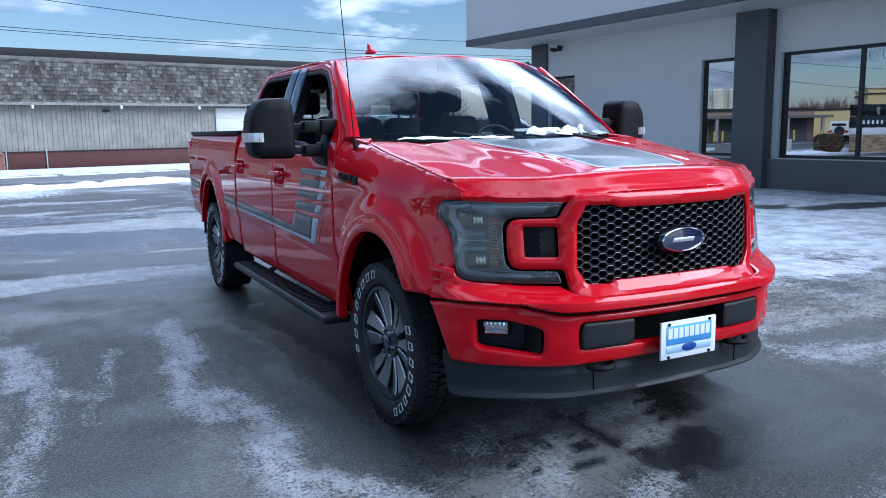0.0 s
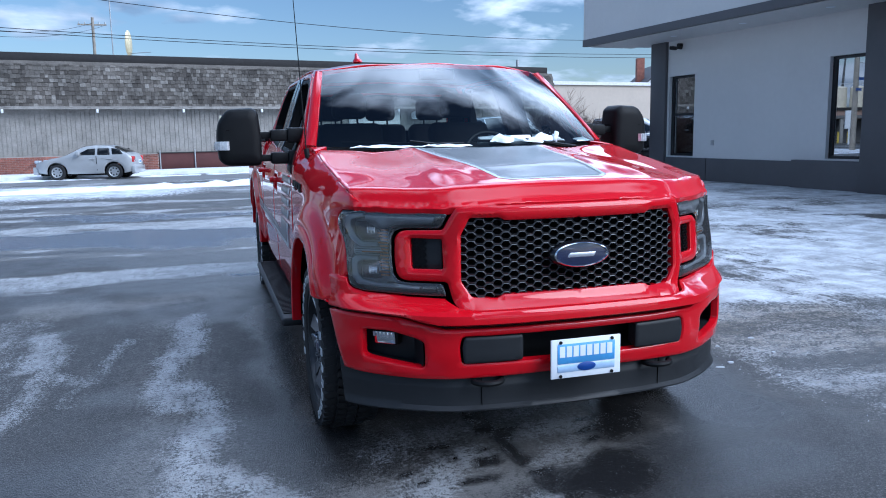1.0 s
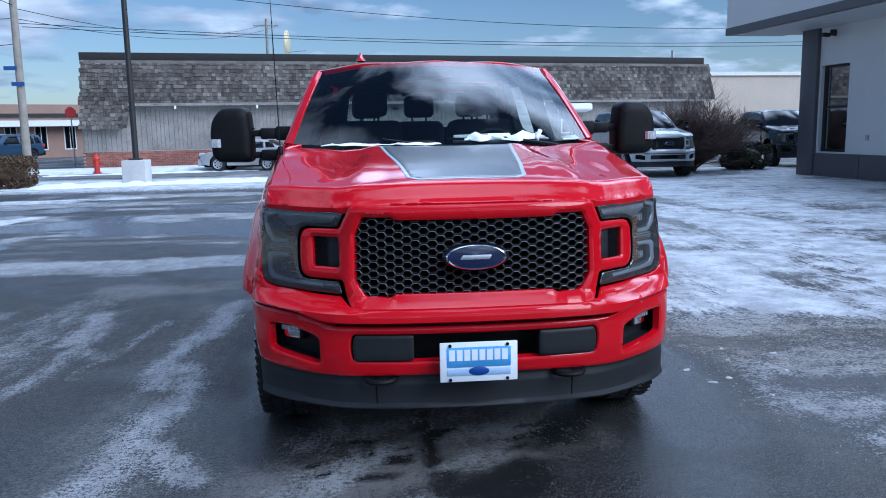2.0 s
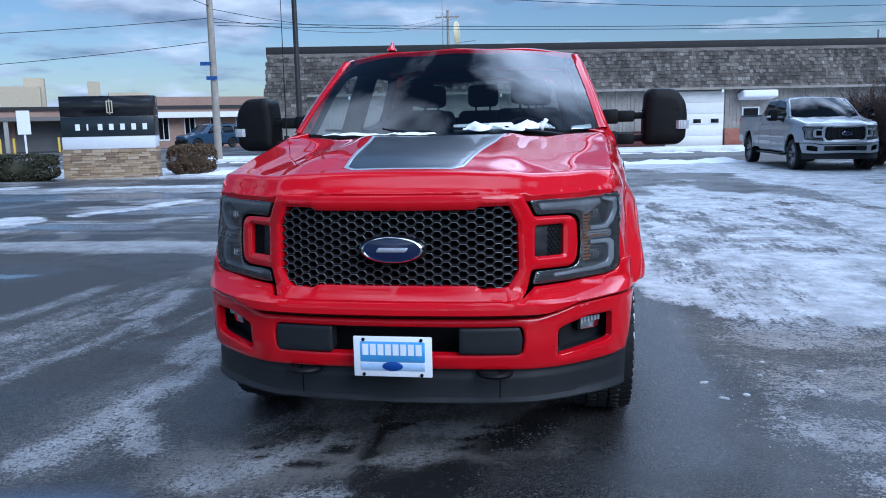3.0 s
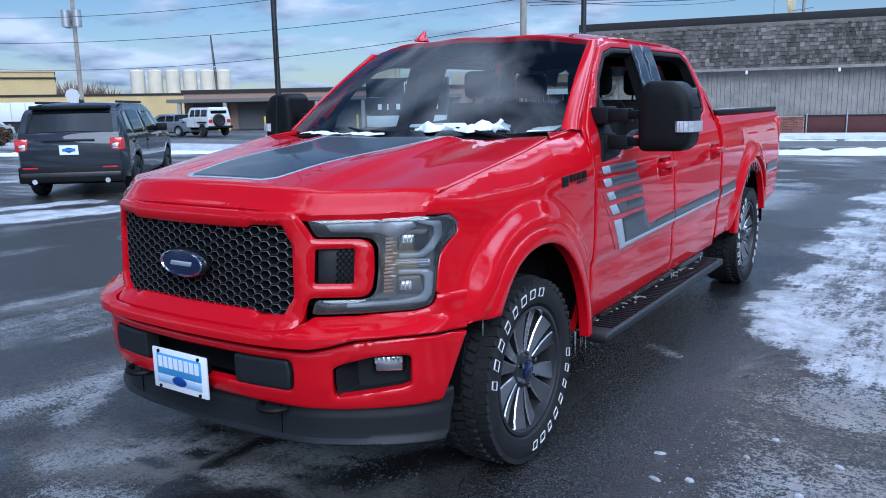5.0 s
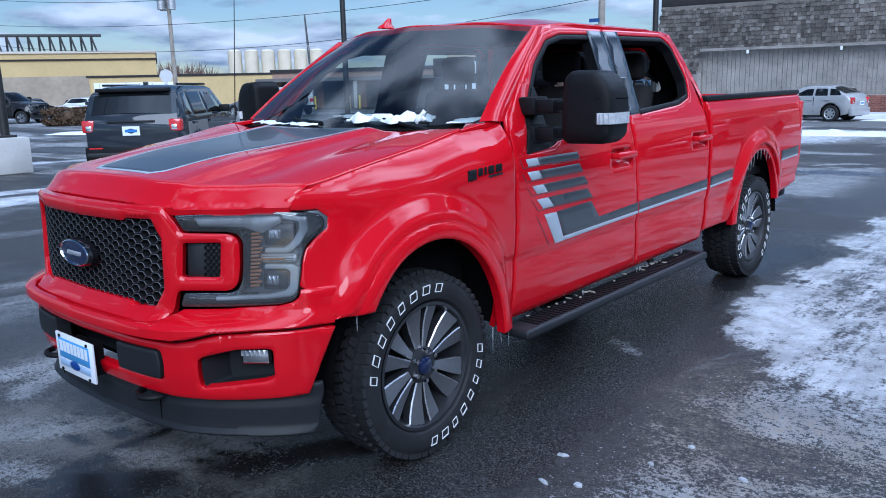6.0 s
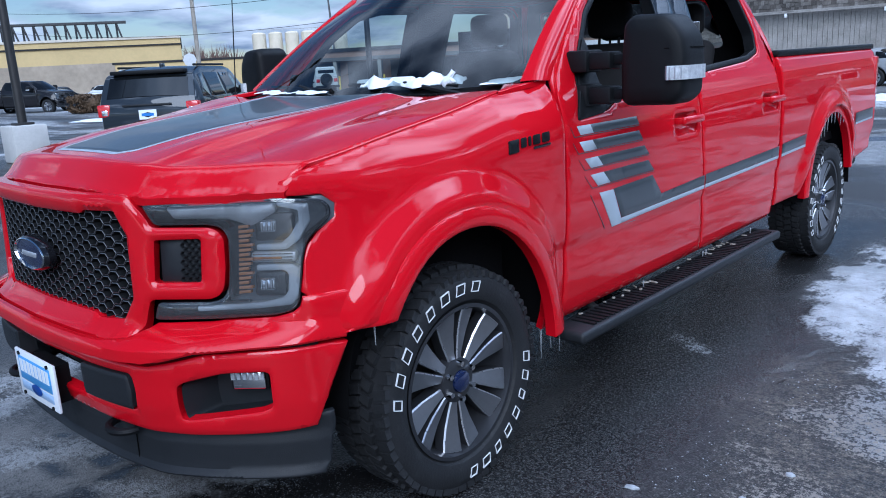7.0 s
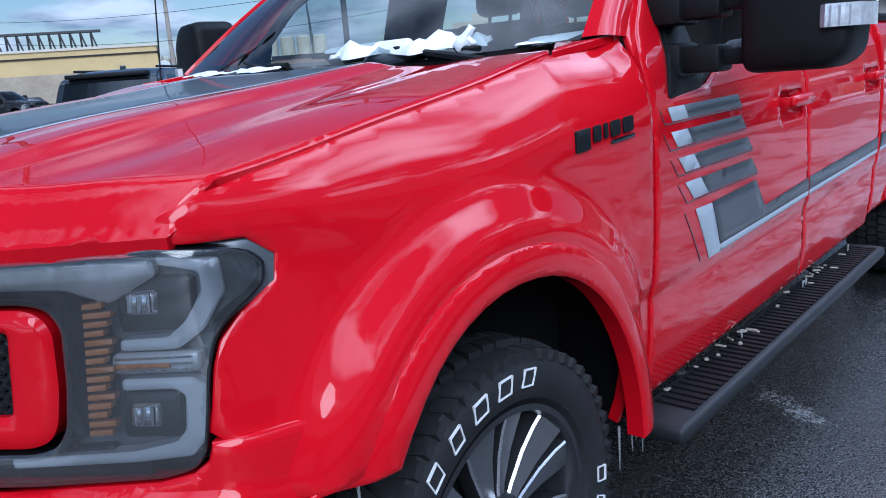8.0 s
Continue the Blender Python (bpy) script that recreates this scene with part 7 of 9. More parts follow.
leaf_clump("evergreen_hedge", "low dark evergreen hedge beside the sign", (-2.15, -0.4, 0), (-0.08, 0.5, 0.78), 5200, LEAFD, pose(-11.35, 20.45, 0, 0, 0, 17), seed=2)
leaf_clump("evergreen_hedge", "low brown-tinged hedge beyond the sign", (-0.65, -0.6, 0), (0.75, 0.6, 0.95), 4200, LEAFB, pose(-8.4, 22.6, 0), seed=3)
leaf_clump("evergreen_hedge", "rounded brown hedge by the street", (-1.6, -1.0, 0), (1.6, 1.0, 1.0), 3600, LEAFB, pose(-37.5, 20.8, -0.1, 0, 0, 40), seed=4, size=0.09)
leaf_clump("evergreen_hedge", "small dark evergreen under the bare bush", (-0.75, -0.6, 0), (0.75, 0.6, 0.85), 3600, LEAFD, pose(14.1, 23.9, 0), seed=5)


def bare_bush(x, y, seed=8):
    """A wide leafless shrub: many forking stems from one root."""
    rng = random.Random(seed)
    t = thing("bare_bush", "wide leafless brown bush standing in snow", "bush")
    t.matrix_world = pose(x, y, 0)
    V, F = [], []

    def twig(a, d, length, r, depth):
        k = 3
        p = a
        for i in range(k):
            q = p + d * length / k
            s = len(V)
            side = d.orthogonal().normalized()
            up = d.cross(side)
            for c, rr in ((p, r * (1 - 0.2 * i)), (q, r * (1 - 0.2 * (i + 1)))):
                for j in range(3):
                    an = 2 * math.pi * j / 3
                    V.append(c + (side * math.cos(an) + up * math.sin(an)) * rr)
            F.extend([(s + j, s + (j + 1) % 3, s + 3 + (j + 1) % 3, s + 3 + j) for j in range(3)])
            if depth > 0:
                for _ in range(2 if depth > 1 else 3):
                    e = (d + Vector((rng.uniform(-1, 1), rng.uniform(-1, 1), rng.uniform(-0.45, 0.45))) * 0.85).normalized()
                    twig(q, e, length * rng.uniform(0.45, 0.7), r * 0.55, depth - 1)
            d = (d + Vector((rng.uniform(-0.2, 0.2), rng.uniform(-0.2, 0.2), 0.05))).normalized()
            p = q
    for i in range(60):
        a = rng.uniform(0, 2 * math.pi)
        sp = rng.uniform(0.3, 1.5)
        twig(Vector((rng.uniform(-0.15, 0.15), rng.uniform(-0.15, 0.15), 0)), Vector((math.cos(a) * sp, math.sin(a) * sp, 1)).normalized(), rng.uniform(1.0, 1.40), 0.022, 3)
    n = len(F) // 12
    for i in range(12):
        fs = F[i * n:(i + 1) * n if i < 11 else len(F)]
        lo, hi = min(min(f) for f in fs), max(max(f) for f in fs)
        link_mesh("stem", [(v[0] * 1.12, v[1] * 1.12, v[2] * 0.98) for v in V[lo:hi + 1]], [tuple(v - lo for v in f) for f in fs], TWIG, t, smooth=False)


bare_bush(12.15, 23.6)


def utility_pole(x, y, h, base=-0.1, cross=True, lamp=False, cans=False, turn=0.0):
    t = thing("utility_pole", "weathered wooden utility pole with wires", "utility pole", "street utility poles")
    t.matrix_world = pose(x, y, base, 0, 0, turn)
    rod("pole", (0, 0, 0), (0.05, 0, h), 0.17, POLEW, t, r1=0.12, seg=14)
    if cross:
        box("cross_arm", (-1.2, -0.06, h - 0.7), (1.2, 0.06, h - 0.58), POLEW, t)
        for k in (-1.1, -0.6, 0.6, 1.1):
            rod("insulator", (k, 0, h - 0.58), (k, 0, h - 0.40), 0.05, GALV, t, seg=8)
    if lamp:
        rod("lamp_arm", (0, 0, 7.4), (-2.0, -0.4, 8.0), 0.045, GALV, t)
        box("lamp_head", (-2.7, -0.55, 7.95), (-1.95, -0.25, 8.08), GALV, t, bevel=0.03)
    if cans:
        for dx, dy in ((-0.55, 0), (0.60, -0.1), (0.0, -0.55)):
            rod("transformer", (dx, dy, h - 3.0), (dx, dy, h - 1.9), 0.28, GALV, t, "grey transformer can", seg=16)
        box("bracket", (-0.6, -0.08, h - 2.6), (0.6, 0.08, h - 2.45), GALV, t)
    return t


up = utility_pole(-12.25, 33.1, 11.0, -0.12, True, True)
for z, c in ((4.35, 0), (3.72, 0.25)):
    box("street_name_plate", (-0.50 + c, -0.20, z - 0.08), (0.0 + c, -0.17, z + 0.08), mat("street_blue", (0.025, 0.07, 0.24), 0.4), up, "blue street name plate with no legible print")
utility_pole(-46.0, 32.2, 10.4, -0.2, True, cans=True)
utility_pole(-8.0, 78.0, 12.5, -0.2, True)
utility_pole(62.0, 90.0, 13.0, -0.2, True)


def cable(a, b, sag, r=0.014, name="overhead_cable"):
    cu = bpy.data.curves.new(name, "CURVE")
    cu.dimensions, cu.bevel_depth, cu.bevel_resolution = "3D", r, 1
    sp = cu.splines.new("POLY")
    n = 26
    sp.points.add(n - 1)
    a, b = Vector(a), Vector(b)
    for i in range(n):
        k = i / (n - 1)
        p = a.lerp(b, k) - Vector((0, 0, sag * 4 * k * (1 - k)))
        sp.points[i].co = (*p, 1)
    cu.materials.append(MATS["black_textured_plastic"])
    ob = new(name, cu)
    tagged(ob, "thin black overhead cable between poles", "cable", "overhead cables")


P1 = Vector((-12.2, 33.1, 0))
cable(P1 + Vector((0, 0, 8.05)), (50, 46.5, 9.2), 2.2)
cable(P1 + Vector((0, 0.3, 6.05)), (50, 47.0, 7.2), 0.9)
cable(P1 + Vector((0, 0.6, 5.95)), (50, 48.0, 6.9), 0.8)
cable(P1 + Vector((0, 0, 8.05)), (-60, 20, 9.0), 1.8)
cable(P1 + Vector((0, 0, 6.2)), (-60, 21, 7.0), 1.2)
cable(P1 + Vector((0, 0, 5.2)), (-60, 22, 5.8), 1.6)
cable(P1 + Vector((0, 0, 7.0)), (-3.0, -60, 12.5), 1.5)
cable(P1 + Vector((0, 0, 6.7)), (-6.0, -60, 12.5), 1.5)
cable(P1 + Vector((0, 0, 6.6)), (-8.0, 78, 11.8), 1.0)
cable(P1 + Vector((0, 0, 6.2)), (-7.0, 78, 11.6), 1.0)


# ---- street edge ----
def snow_bank(a, b, width, height, seed, name="snow_bank"):
    a, b = Vector((*a, 0)), Vector((*b, 0))
    d = (b - a).normalized()
    s = Vector((-d.y, d.x, 0))
    n = int((b - a).length / 0.16)
    V, F = [], []
    k = 9
    for i in range(n + 1):
        c = a + d * (b - a).length * i / n
        taper = min(1, i / 8, (n - i) / 8)
        h = height * taper * (0.55 + 0.75 * abs(noise.noise(c * 0.9 + Vector((seed, 0, 0)))) + 0.45 * noise.noise(c * 2.7))
        w = width * (0.8 + 0.35 * noise.noise(c * 0.35 + Vector((seed, 5, 0))))
        for j in range(k):
            q = j / (k - 1)
            p = c + s * w * (q - 0.5)
            z = max(0, h) * math.sin(math.pi * q) ** 0.8
            z += 0.05 * height * noise.noise(p * 6) * math.sin(math.pi * q) * 2
            V.append((p.x, p.y, grade(p.x, p.y) - 0.02 + max(0, z)))
    for i in range(n):
        for j in range(k - 1):
            F.append((i * k + j, i * k + j + 1, (i + 1) * k + j + 1, (i + 1) * k + j))
    ob = link_mesh(name, V, F, SNOW, sharp=3.0)
    tagged(ob, "ridge of ploughed old snow along the street", "snow bank", kind="stuff")


snow_bank((-9.0, 22.4), (9.5, 26.4), 2.2, 0.17, 1)
snow_bank((-30, 16.2), (-14, 21.3), 2.2, 0.16, 2)
snow_bank((-13, 31.5), (24, 39.2), 2.6, 0.07, 3)


def strip(name, a, b, width, z, material, label, cat):
    a, b = Vector((*a, 0)), Vector((*b, 0))
    d = (b - a).normalized()
    s = Vector((-d.y, d.x, 0)) * width / 2
    bm = bmesh.new()
    L = (b - a).length
    n = max(2, int(L / 2))
    rows = []
    for i in range(n + 1):
        c = a + d * L * i / n
        rows.append([bm.verts.new((*(c + s * q).xy, grade(c.x, c.y) + zz)) for q, zz in ((-1, -0.05), (-1, z), (1, z), (1, -0.05))])
    for p, q in zip(rows, rows[1:]):
        for j in range(3):
            bm.faces.new((p[j], p[j + 1], q[j + 1], q[j]))
    ob = part(name, bm, material, smooth=False)
    return tagged(ob, label, cat, kind="structure")


strip("pavement", (-14, 34.2), (26, 42.2), 3.2, 0.13, SNOW, "snow-covered pavement before the shed", "pavement")
strip("road", (-60, 20.5), (40, 40.5), 5.0, 0.012, mat("dry_street_asphalt", (0.12, 0.12, 0.12), 0.7, var=0.2, scale=0.8, bump=0.2, bump_scale=150), "grey salted street with thin snow", "road")


def hydrant(x, y):
    t = thing("fire_hydrant", "red fire hydrant beside the snowy pavement", "hydrant")
    t.matrix_world = pose(x, y, -0.1)
    red = mat("hydrant_red", (0.45, 0.03, 0.02), 0.5)
    V, F = lathe([(0, 0.16), (0.05, 0.16), (0.06, 0.11), (0.55, 0.11), (0.58, 0.15), (0.64, 0.15), (0.70, 0.11), (0.80, 0.04), (0.84, 0.04), (0.85, 0.001)], 16, "z")
    link_mesh("body", V, F, red, t)
    for s in (-1, 1):
        rod("nozzle", (0, 0, 0.45), (s * 0.2, 0, 0.45), 0.06, red, t)


hydrant(-9.6, 33.4)


def road_sign(x, y):
    t = thing("street_sign", "red street sign on a thin post", "sign")
    t.matrix_world = pose(x, y, -0.12)
    rod("post", (0, 0, 0), (0, 0, 3.1), 0.03, GALV, t)
    V = [(0.28 * math.cos(radians(22.5 + 45 * k)), yy, 2.75 + 0.28 * math.sin(radians(22.5 + 45 * k))) for yy in (-0.03, -0.05) for k in range(8)]
    F = [tuple(range(8)), tuple(range(8, 16))[::-1]] + [(k, (k + 1) % 8, 8 + (k + 1) % 8, 8 + k) for k in range(8)]
    link_mesh("plate", V, F, mat("sign_red", (0.5, 0.03, 0.03), 0.4), t, smooth=False)


road_sign(-12.9, 40.0)


def sign_back(x, y, h):
    t = thing("street_sign", "pale bare back of a round street sign", "sign")
    t.matrix_world = pose(x, y, -0.2, 0, 0, 55)
    rod("post", (0, 0.04, 0), (0, 0.04, h + 0.45), 0.035, GALV, t)
    bm = bmesh.new()
    add_rod(bm, (0, -0.012, h), (0, 0.012, h), 0.45, None, 8)
    part("plate", bm, mat("bare_aluminium", (0.50, 0.51, 0.52), 0.5, 0.2), t, smooth=False)


sign_back(-44.1, 30.4, 2.85)


# ---- far buildings ----
def far_block(name, label, m, size, wall, roof=FASCIA, parapet=0.4):
    t = thing(name, label, "building")
    t.matrix_world = m
    L, D, H = size
    box("wall", (0, 0, 0), (L, D, H), wall, t)
    box("roof_edge", (-0.15, -0.15, H), (L + 0.15, D + 0.15, H + parapet), roof, t)
    return t


def brick_row():
    a, b = Vector((-52.2, 45.6)), Vector((-17, 68))
    ang = math.degrees(math.atan2(b.y - a.y, b.x - a.x))
    L = (b - a).length
    t = far_block("brick_store", "long low brown brick building with garage bays", pose(a.x, a.y, -0.2, 0, 0, ang), (L, 18, 3.15), BRICKFAR, FASCIA, 0.30)
    box("bay_canopy", (-0.6, -2.6, 2.35), (L * 0.58, 0, 2.65), mat("grey_canopy", (0.13, 0.125, 0.12), 0.6), t)
    n = 6
    for k in range(n):
        x = 0.8 + k * (L * 0.56) / n
        w = L * 0.56 / n - 0.7
        shut = mat("dark_grey_shutter", (0.10, 0.10, 0.105), 0.6, var=0.15, scale=0.8)
        d = box("garage_door", (x, -0.08, 0), (x + w, 0.0, 2.25), shut, t, "grey roller door")
        for j in range(6):
            box("door_section", (x + 0.05, -0.10, 0.05 + j * 0.36), (x + w - 0.05, -0.08, 0.38 + j * 0.36), shut, d)
        box("column", (x - 0.55, -2.5, 0), (x - 0.25, -2.2, 2.35), GREYWALL, t)
        for dx in (-0.85, 0.05):
            rod("bollard", (x + dx, -2.9, 0), (x + dx, -2.9, 1.1), 0.09, mat("bollard_yellow", (0.6, 0.45, 0.08), 0.5), t, "yellow bollard")
    # office end with white fascia and tall windows
    box("white_fascia", (L * 0.60, -1.2, 2.45), (L + 1.5, 0.3, 2.90), HOUSEW, t)
    for k in range(7):
        x = L * 0.64 + k * 2.1
        w = box("window", (x, -0.06, 0.6), (x + 0.9, 0.0, 2.4), HOUSEW, t)
        box("pane", (x + 0.08, -0.08, 0.7), (x + 0.42, -0.06, 2.4), DARKGLASS, w)
        box("pane", (x + 0.48, -0.08, 0.7), (x + 0.82, -0.06, 2.4), DARKGLASS, w)
    box("upper_storey", (L * 0.60, 4, 3.2), (L * 0.98, 16, 4.3), BRICKFAR, t)
    for x, y, w, h in ((L * 0.36, 6, 3.0, 1.5), (L * 0.40, 8, 1.6, 2.3), (L * 0.52, 6, 1.0, 1.9), (L * 0.56, 7, 3.2, 1.0)):
        box("roof_unit", (x, y, 3.4), (x + w, y + 2, 3.8 + h), mat("cream_unit", (0.45, 0.38, 0.27), 0.6), t, "cream rooftop unit")
    box("sign_post", (L * 0.42, -8.2, 0), (L * 0.42 + 0.12, -8.1, 2.6), HOUSEW, t)
    box("post_sign", (L * 0.42 - 0.35, -8.25, 1.4), (L * 0.42 + 0.45, -8.08, 3.0), HOUSEW, t)


brick_row()


def factory():
    t = thing("factory", "yellow clad factory with a trussed roof and tanks", "building")
    t.matrix_world = pose(0, 0, -0.2)
    def blk(name, c, w, d, z0, z1, ang, material, label=""):
        return box(name, (-w / 2, -d / 2, z0), (w / 2, d / 2, z1), material, t, label, m=Matrix.Translation((*c, 0)) @ Matrix.Rotation(radians(ang), 4, "Z"))
    # facing the lot, seen at about sixty degrees to its axis
    A = 60
    blk("main_hall", (-113.6, 43.3), 46, 18, 0, 7.0, A, YELLOW, "yellow clad hall")
    blk("hall_band", (-113.5, 43.3), 46.2, 18.2, 6.1, 6.3, A, FASCIA)
    blk("hall_coping", (-113.6, 43.3), 46.3, 18.4, 7.0, 7.3, A, mat("pale_coping", (0.55, 0.50, 0.42), 0.7))
    blk("grey_hall", (-94.6, 27.3), 40, 3, 0, 3.75, A, mat("stained_tan_wall", (0.34, 0.28, 0.21), 0.85, var=0.25, scale=0.25))
    blk("low_hall", (-78.9, 53.9), 22, 3, 0, 3.5, 58, YELLOW)
    blk("hall_coping", (-78.9, 53.9), 22.2, 3.2, 3.5, 3.75, 58, FASCIA)
    for k in range(5):
        blk("wall_pipe", (-79.4 - 4.6 + k * 2.5, 52.0 - 7.0 + k * 4.0), 0.25, 0.25, 0, 3.4, 58, FASCIA)
    # roof truss
    bm = bmesh.new()
    d = Vector((math.cos(radians(A)), math.sin(radians(A)), 0))
    o = Vector((-104.1, 52.3, 7.2)) - d * 12
    n = 12
    for k in range(n):
        p, q = o + d * k * 1.3, o + d * (k + 1) * 1.3
        add_rod(bm, p + Vector((0, 0, 2.4)), q + Vector((0, 0, 2.4)), 0.20, None, 6)
        add_rod(bm, p, p + Vector((0, 0, 2.4)), 0.15, None, 6)
        add_rod(bm, p + Vector((0, 0, 2.4)), q.lerp(p, 0.5), 0.12, None, 6)
        if k in (3, 7):
            part("roof_truss", bm, STEELD, t, "dark steel conveyor truss")["kind"] = "stuff"
            bm = bmesh.new()
    for k in range(8):
        p, q = o - d * k * 1.3, o - d * (k + 1) * 1.3
        add_rod(bm, p + Vector((0, 0, 2.4 - 0.3 * k)), q + Vector((0, 0, 2.4 - 0.3 * (k + 1))), 0.12, None, 6)
        add_rod(bm, p, p + Vector((0, 0, 2.4 - 0.3 * k)), 0.07, None, 6)
    part("roof_truss", bm, STEELD, t, "dark steel conveyor truss")["kind"] = "stuff"
    # a row of tanks
    a, b = Vector((-158.0, 116.3)), Vector((-146.0, 131.8))
    for k in range(6):
        p = a.lerp(b, k / 5)
        V, F = lathe([(0, 1.65), (10.9, 1.65), (11.2, 1.2), (11.35, 0.01)], 20, "z")
        tk = link_mesh("tank", [(x + p.x, y + p.y, z) for x, y, z in V], F, CREAM, t, "cream storage tank")
    bm = bmesh.new()
    add_rod(bm, Vector((*a, 11.9)), Vector((*b, 11.9)), 0.10, None, 6)
    for k in range(21):
        p = a.lerp(b, k / 20)
        add_rod(bm, (p.x, p.y, 10.9), (p.x, p.y, 11.9), 0.06, None, 4)
    part("tank_railing", bm, GALV, t)
    bm = bmesh.new()
    add_rod(bm, (-160, 142, 0), (-163, 143, 21), 0.5, 0.2, 6)
    part("crane_boom", bm, STEELD, t)


factory()
far_block("tan_building", "plain tan stucco building beyond the shed", pose(25.0, 52.5, -0.2, 0, 0, 8), (15, 12, 5.0), TAN, mat("white_coping", (0.7, 0.7, 0.7), 0.6), 0.25)


def house(m):
    t = thing("white_house", "white clapboard house with a dark gabled roof", "house")
    t.matrix_world = m
    V = [(0, 0, 0), (7, 0, 0), (7, 9, 0), (0, 9, 0), (0, 0, 4.6), (7, 0, 4.6), (7, 9, 4.6), (0, 9, 4.6), (3.5, 0, 7.6), (3.5, 9, 7.6)]
    F = [(0, 1, 5, 8, 4), (1, 2, 6, 5), (2, 3, 7, 9, 6), (3, 0, 4, 7)]
    link_mesh("wall", V, F, HOUSEW, t, smooth=False)
    for s in (0, 1):
        q = [(-0.4 if s == 0 else 7.4, yy, 4.25) for yy in (-0.4, 9.4)]
        r = [(3.5, yy, 7.72) for yy in (-0.4, 9.4)]
        v = [q[0], q[1], r[1], r[0]]
        v += [(x, y, z + 0.15) for x, y, z in v]
        link_mesh("roof", v, [(0, 1, 2, 3), (4, 5, 6, 7), (0, 1, 5, 4), (1, 2, 6, 5), (2, 3, 7, 6), (3, 0, 4, 7)], ROOFD, t, smooth=False)
    box("chimney", (1.2, 3, 5.5), (1.9, 3.7, 8.3), BRICKR, t)
    for x, z in ((1.2, 1.2), (4.6, 1.2), (3.0, 4.4)):
        w = box("window", (x, -0.06, z), (x + 1.0, 0.0, z + 1.5), OFFWHITE, t)
        box("pane", (x + 0.1, -0.09, z + 0.1), (x + 0.9, -0.06, z + 1.4), DARKGLASS, w)


house(pose(38.5, 63.5, -0.2, 0, 0, -18))


def lattice_tower(x, y, h):
    t = thing("lattice_tower", "slender steel lattice mast on the horizon", "tower")
    t.matrix_world = pose(x, y, 0)
    bm = bmesh.new()
    for k in range(3):
        a = 2 * math.pi * k / 3
        add_rod(bm, (1.2 * math.cos(a), 1.2 * math.sin(a), 0), (0.3 * math.cos(a), 0.3 * math.sin(a), h), 0.10, None, 4)
    for j in range(14):
        z0, z1 = h * j / 14, h * (j + 1) / 14
        for k in range(3):
            a, b = 2 * math.pi * k / 3, 2 * math.pi * (k + 1) / 3
            r0, r1 = 1.2 - 0.9 * j / 14, 1.2 - 0.9 * (j + 1) / 14
            add_rod(bm, (r0 * math.cos(a), r0 * math.sin(a), z0), (r1 * math.cos(b), r1 * math.sin(b), z1), 0.05, None, 4)
    part("lattice", bm, GALV, t)


lattice_tower(82, 118, 19)


def cargo_trailer(m, L):
    t = thing("cargo_trailer", "long white cargo trailer parked before the factory", "trailer")
    t.matrix_world = m
    box("box_body", (0, -1.25, 1.0), (L, 1.25, 2.75), HOUSEW, t, bevel=0.04)
    box("chassis", (0.3, -0.9, 0.75), (L - 0.3, 0.9, 1.0), STEELD, t)
    for x in (0.9, 2.0, L - 1.2):
        for s in (-1, 1):
            rod("wheel", (x, s * 0.85, 0.48), (x, s * 1.15, 0.48), 0.48, RUBBER, t, seg=20)
    for k in range(int(L / 1.2)):
        box("side_post", (0.5 + k * 1.2, -1.27, 1.02), (0.56 + k * 1.2, -1.25, 2.7), GALV, t)


cargo_trailer(pose(-70.9, 38.4, -0.2, 0, 0, 61), 7.8)


def woods(x, y, w, h, seed, count):
    """Far leafless trees: bundles of thin upright forking twigs."""
    rng = random.Random(seed)
    V, F = [], []
    for i in range(count):
        px, py = x + rng.uniform(-w, w) * 0.6, y + rng.uniform(-w, w)
        top = h * (0.6 + 0.5 * rng.random())
        for j in range(14):
            q = rng.uniform(0.15, 1)
            a = Vector((px + rng.gauss(0, 0.2), py + rng.gauss(0, 0.2), top * q * 0.5))
            b = Vector((px + rng.gauss(0, 1.3) * q, py + rng.gauss(0, 1.3) * q, top * (0.6 + 0.4 * rng.random())))
            s = len(V)
            o = Vector((0.10, 0.10, 0))
            V += [a - o, a + o, b]
            F.append((s, s + 1, s + 2))
    ob = link_mesh("far_woods", V, F, TWIG, smooth=False)
    tagged(ob, "far leafless brown trees on the horizon", "trees", kind="stuff")


woods(-121, 79, 6, 7.0, 4, 70)

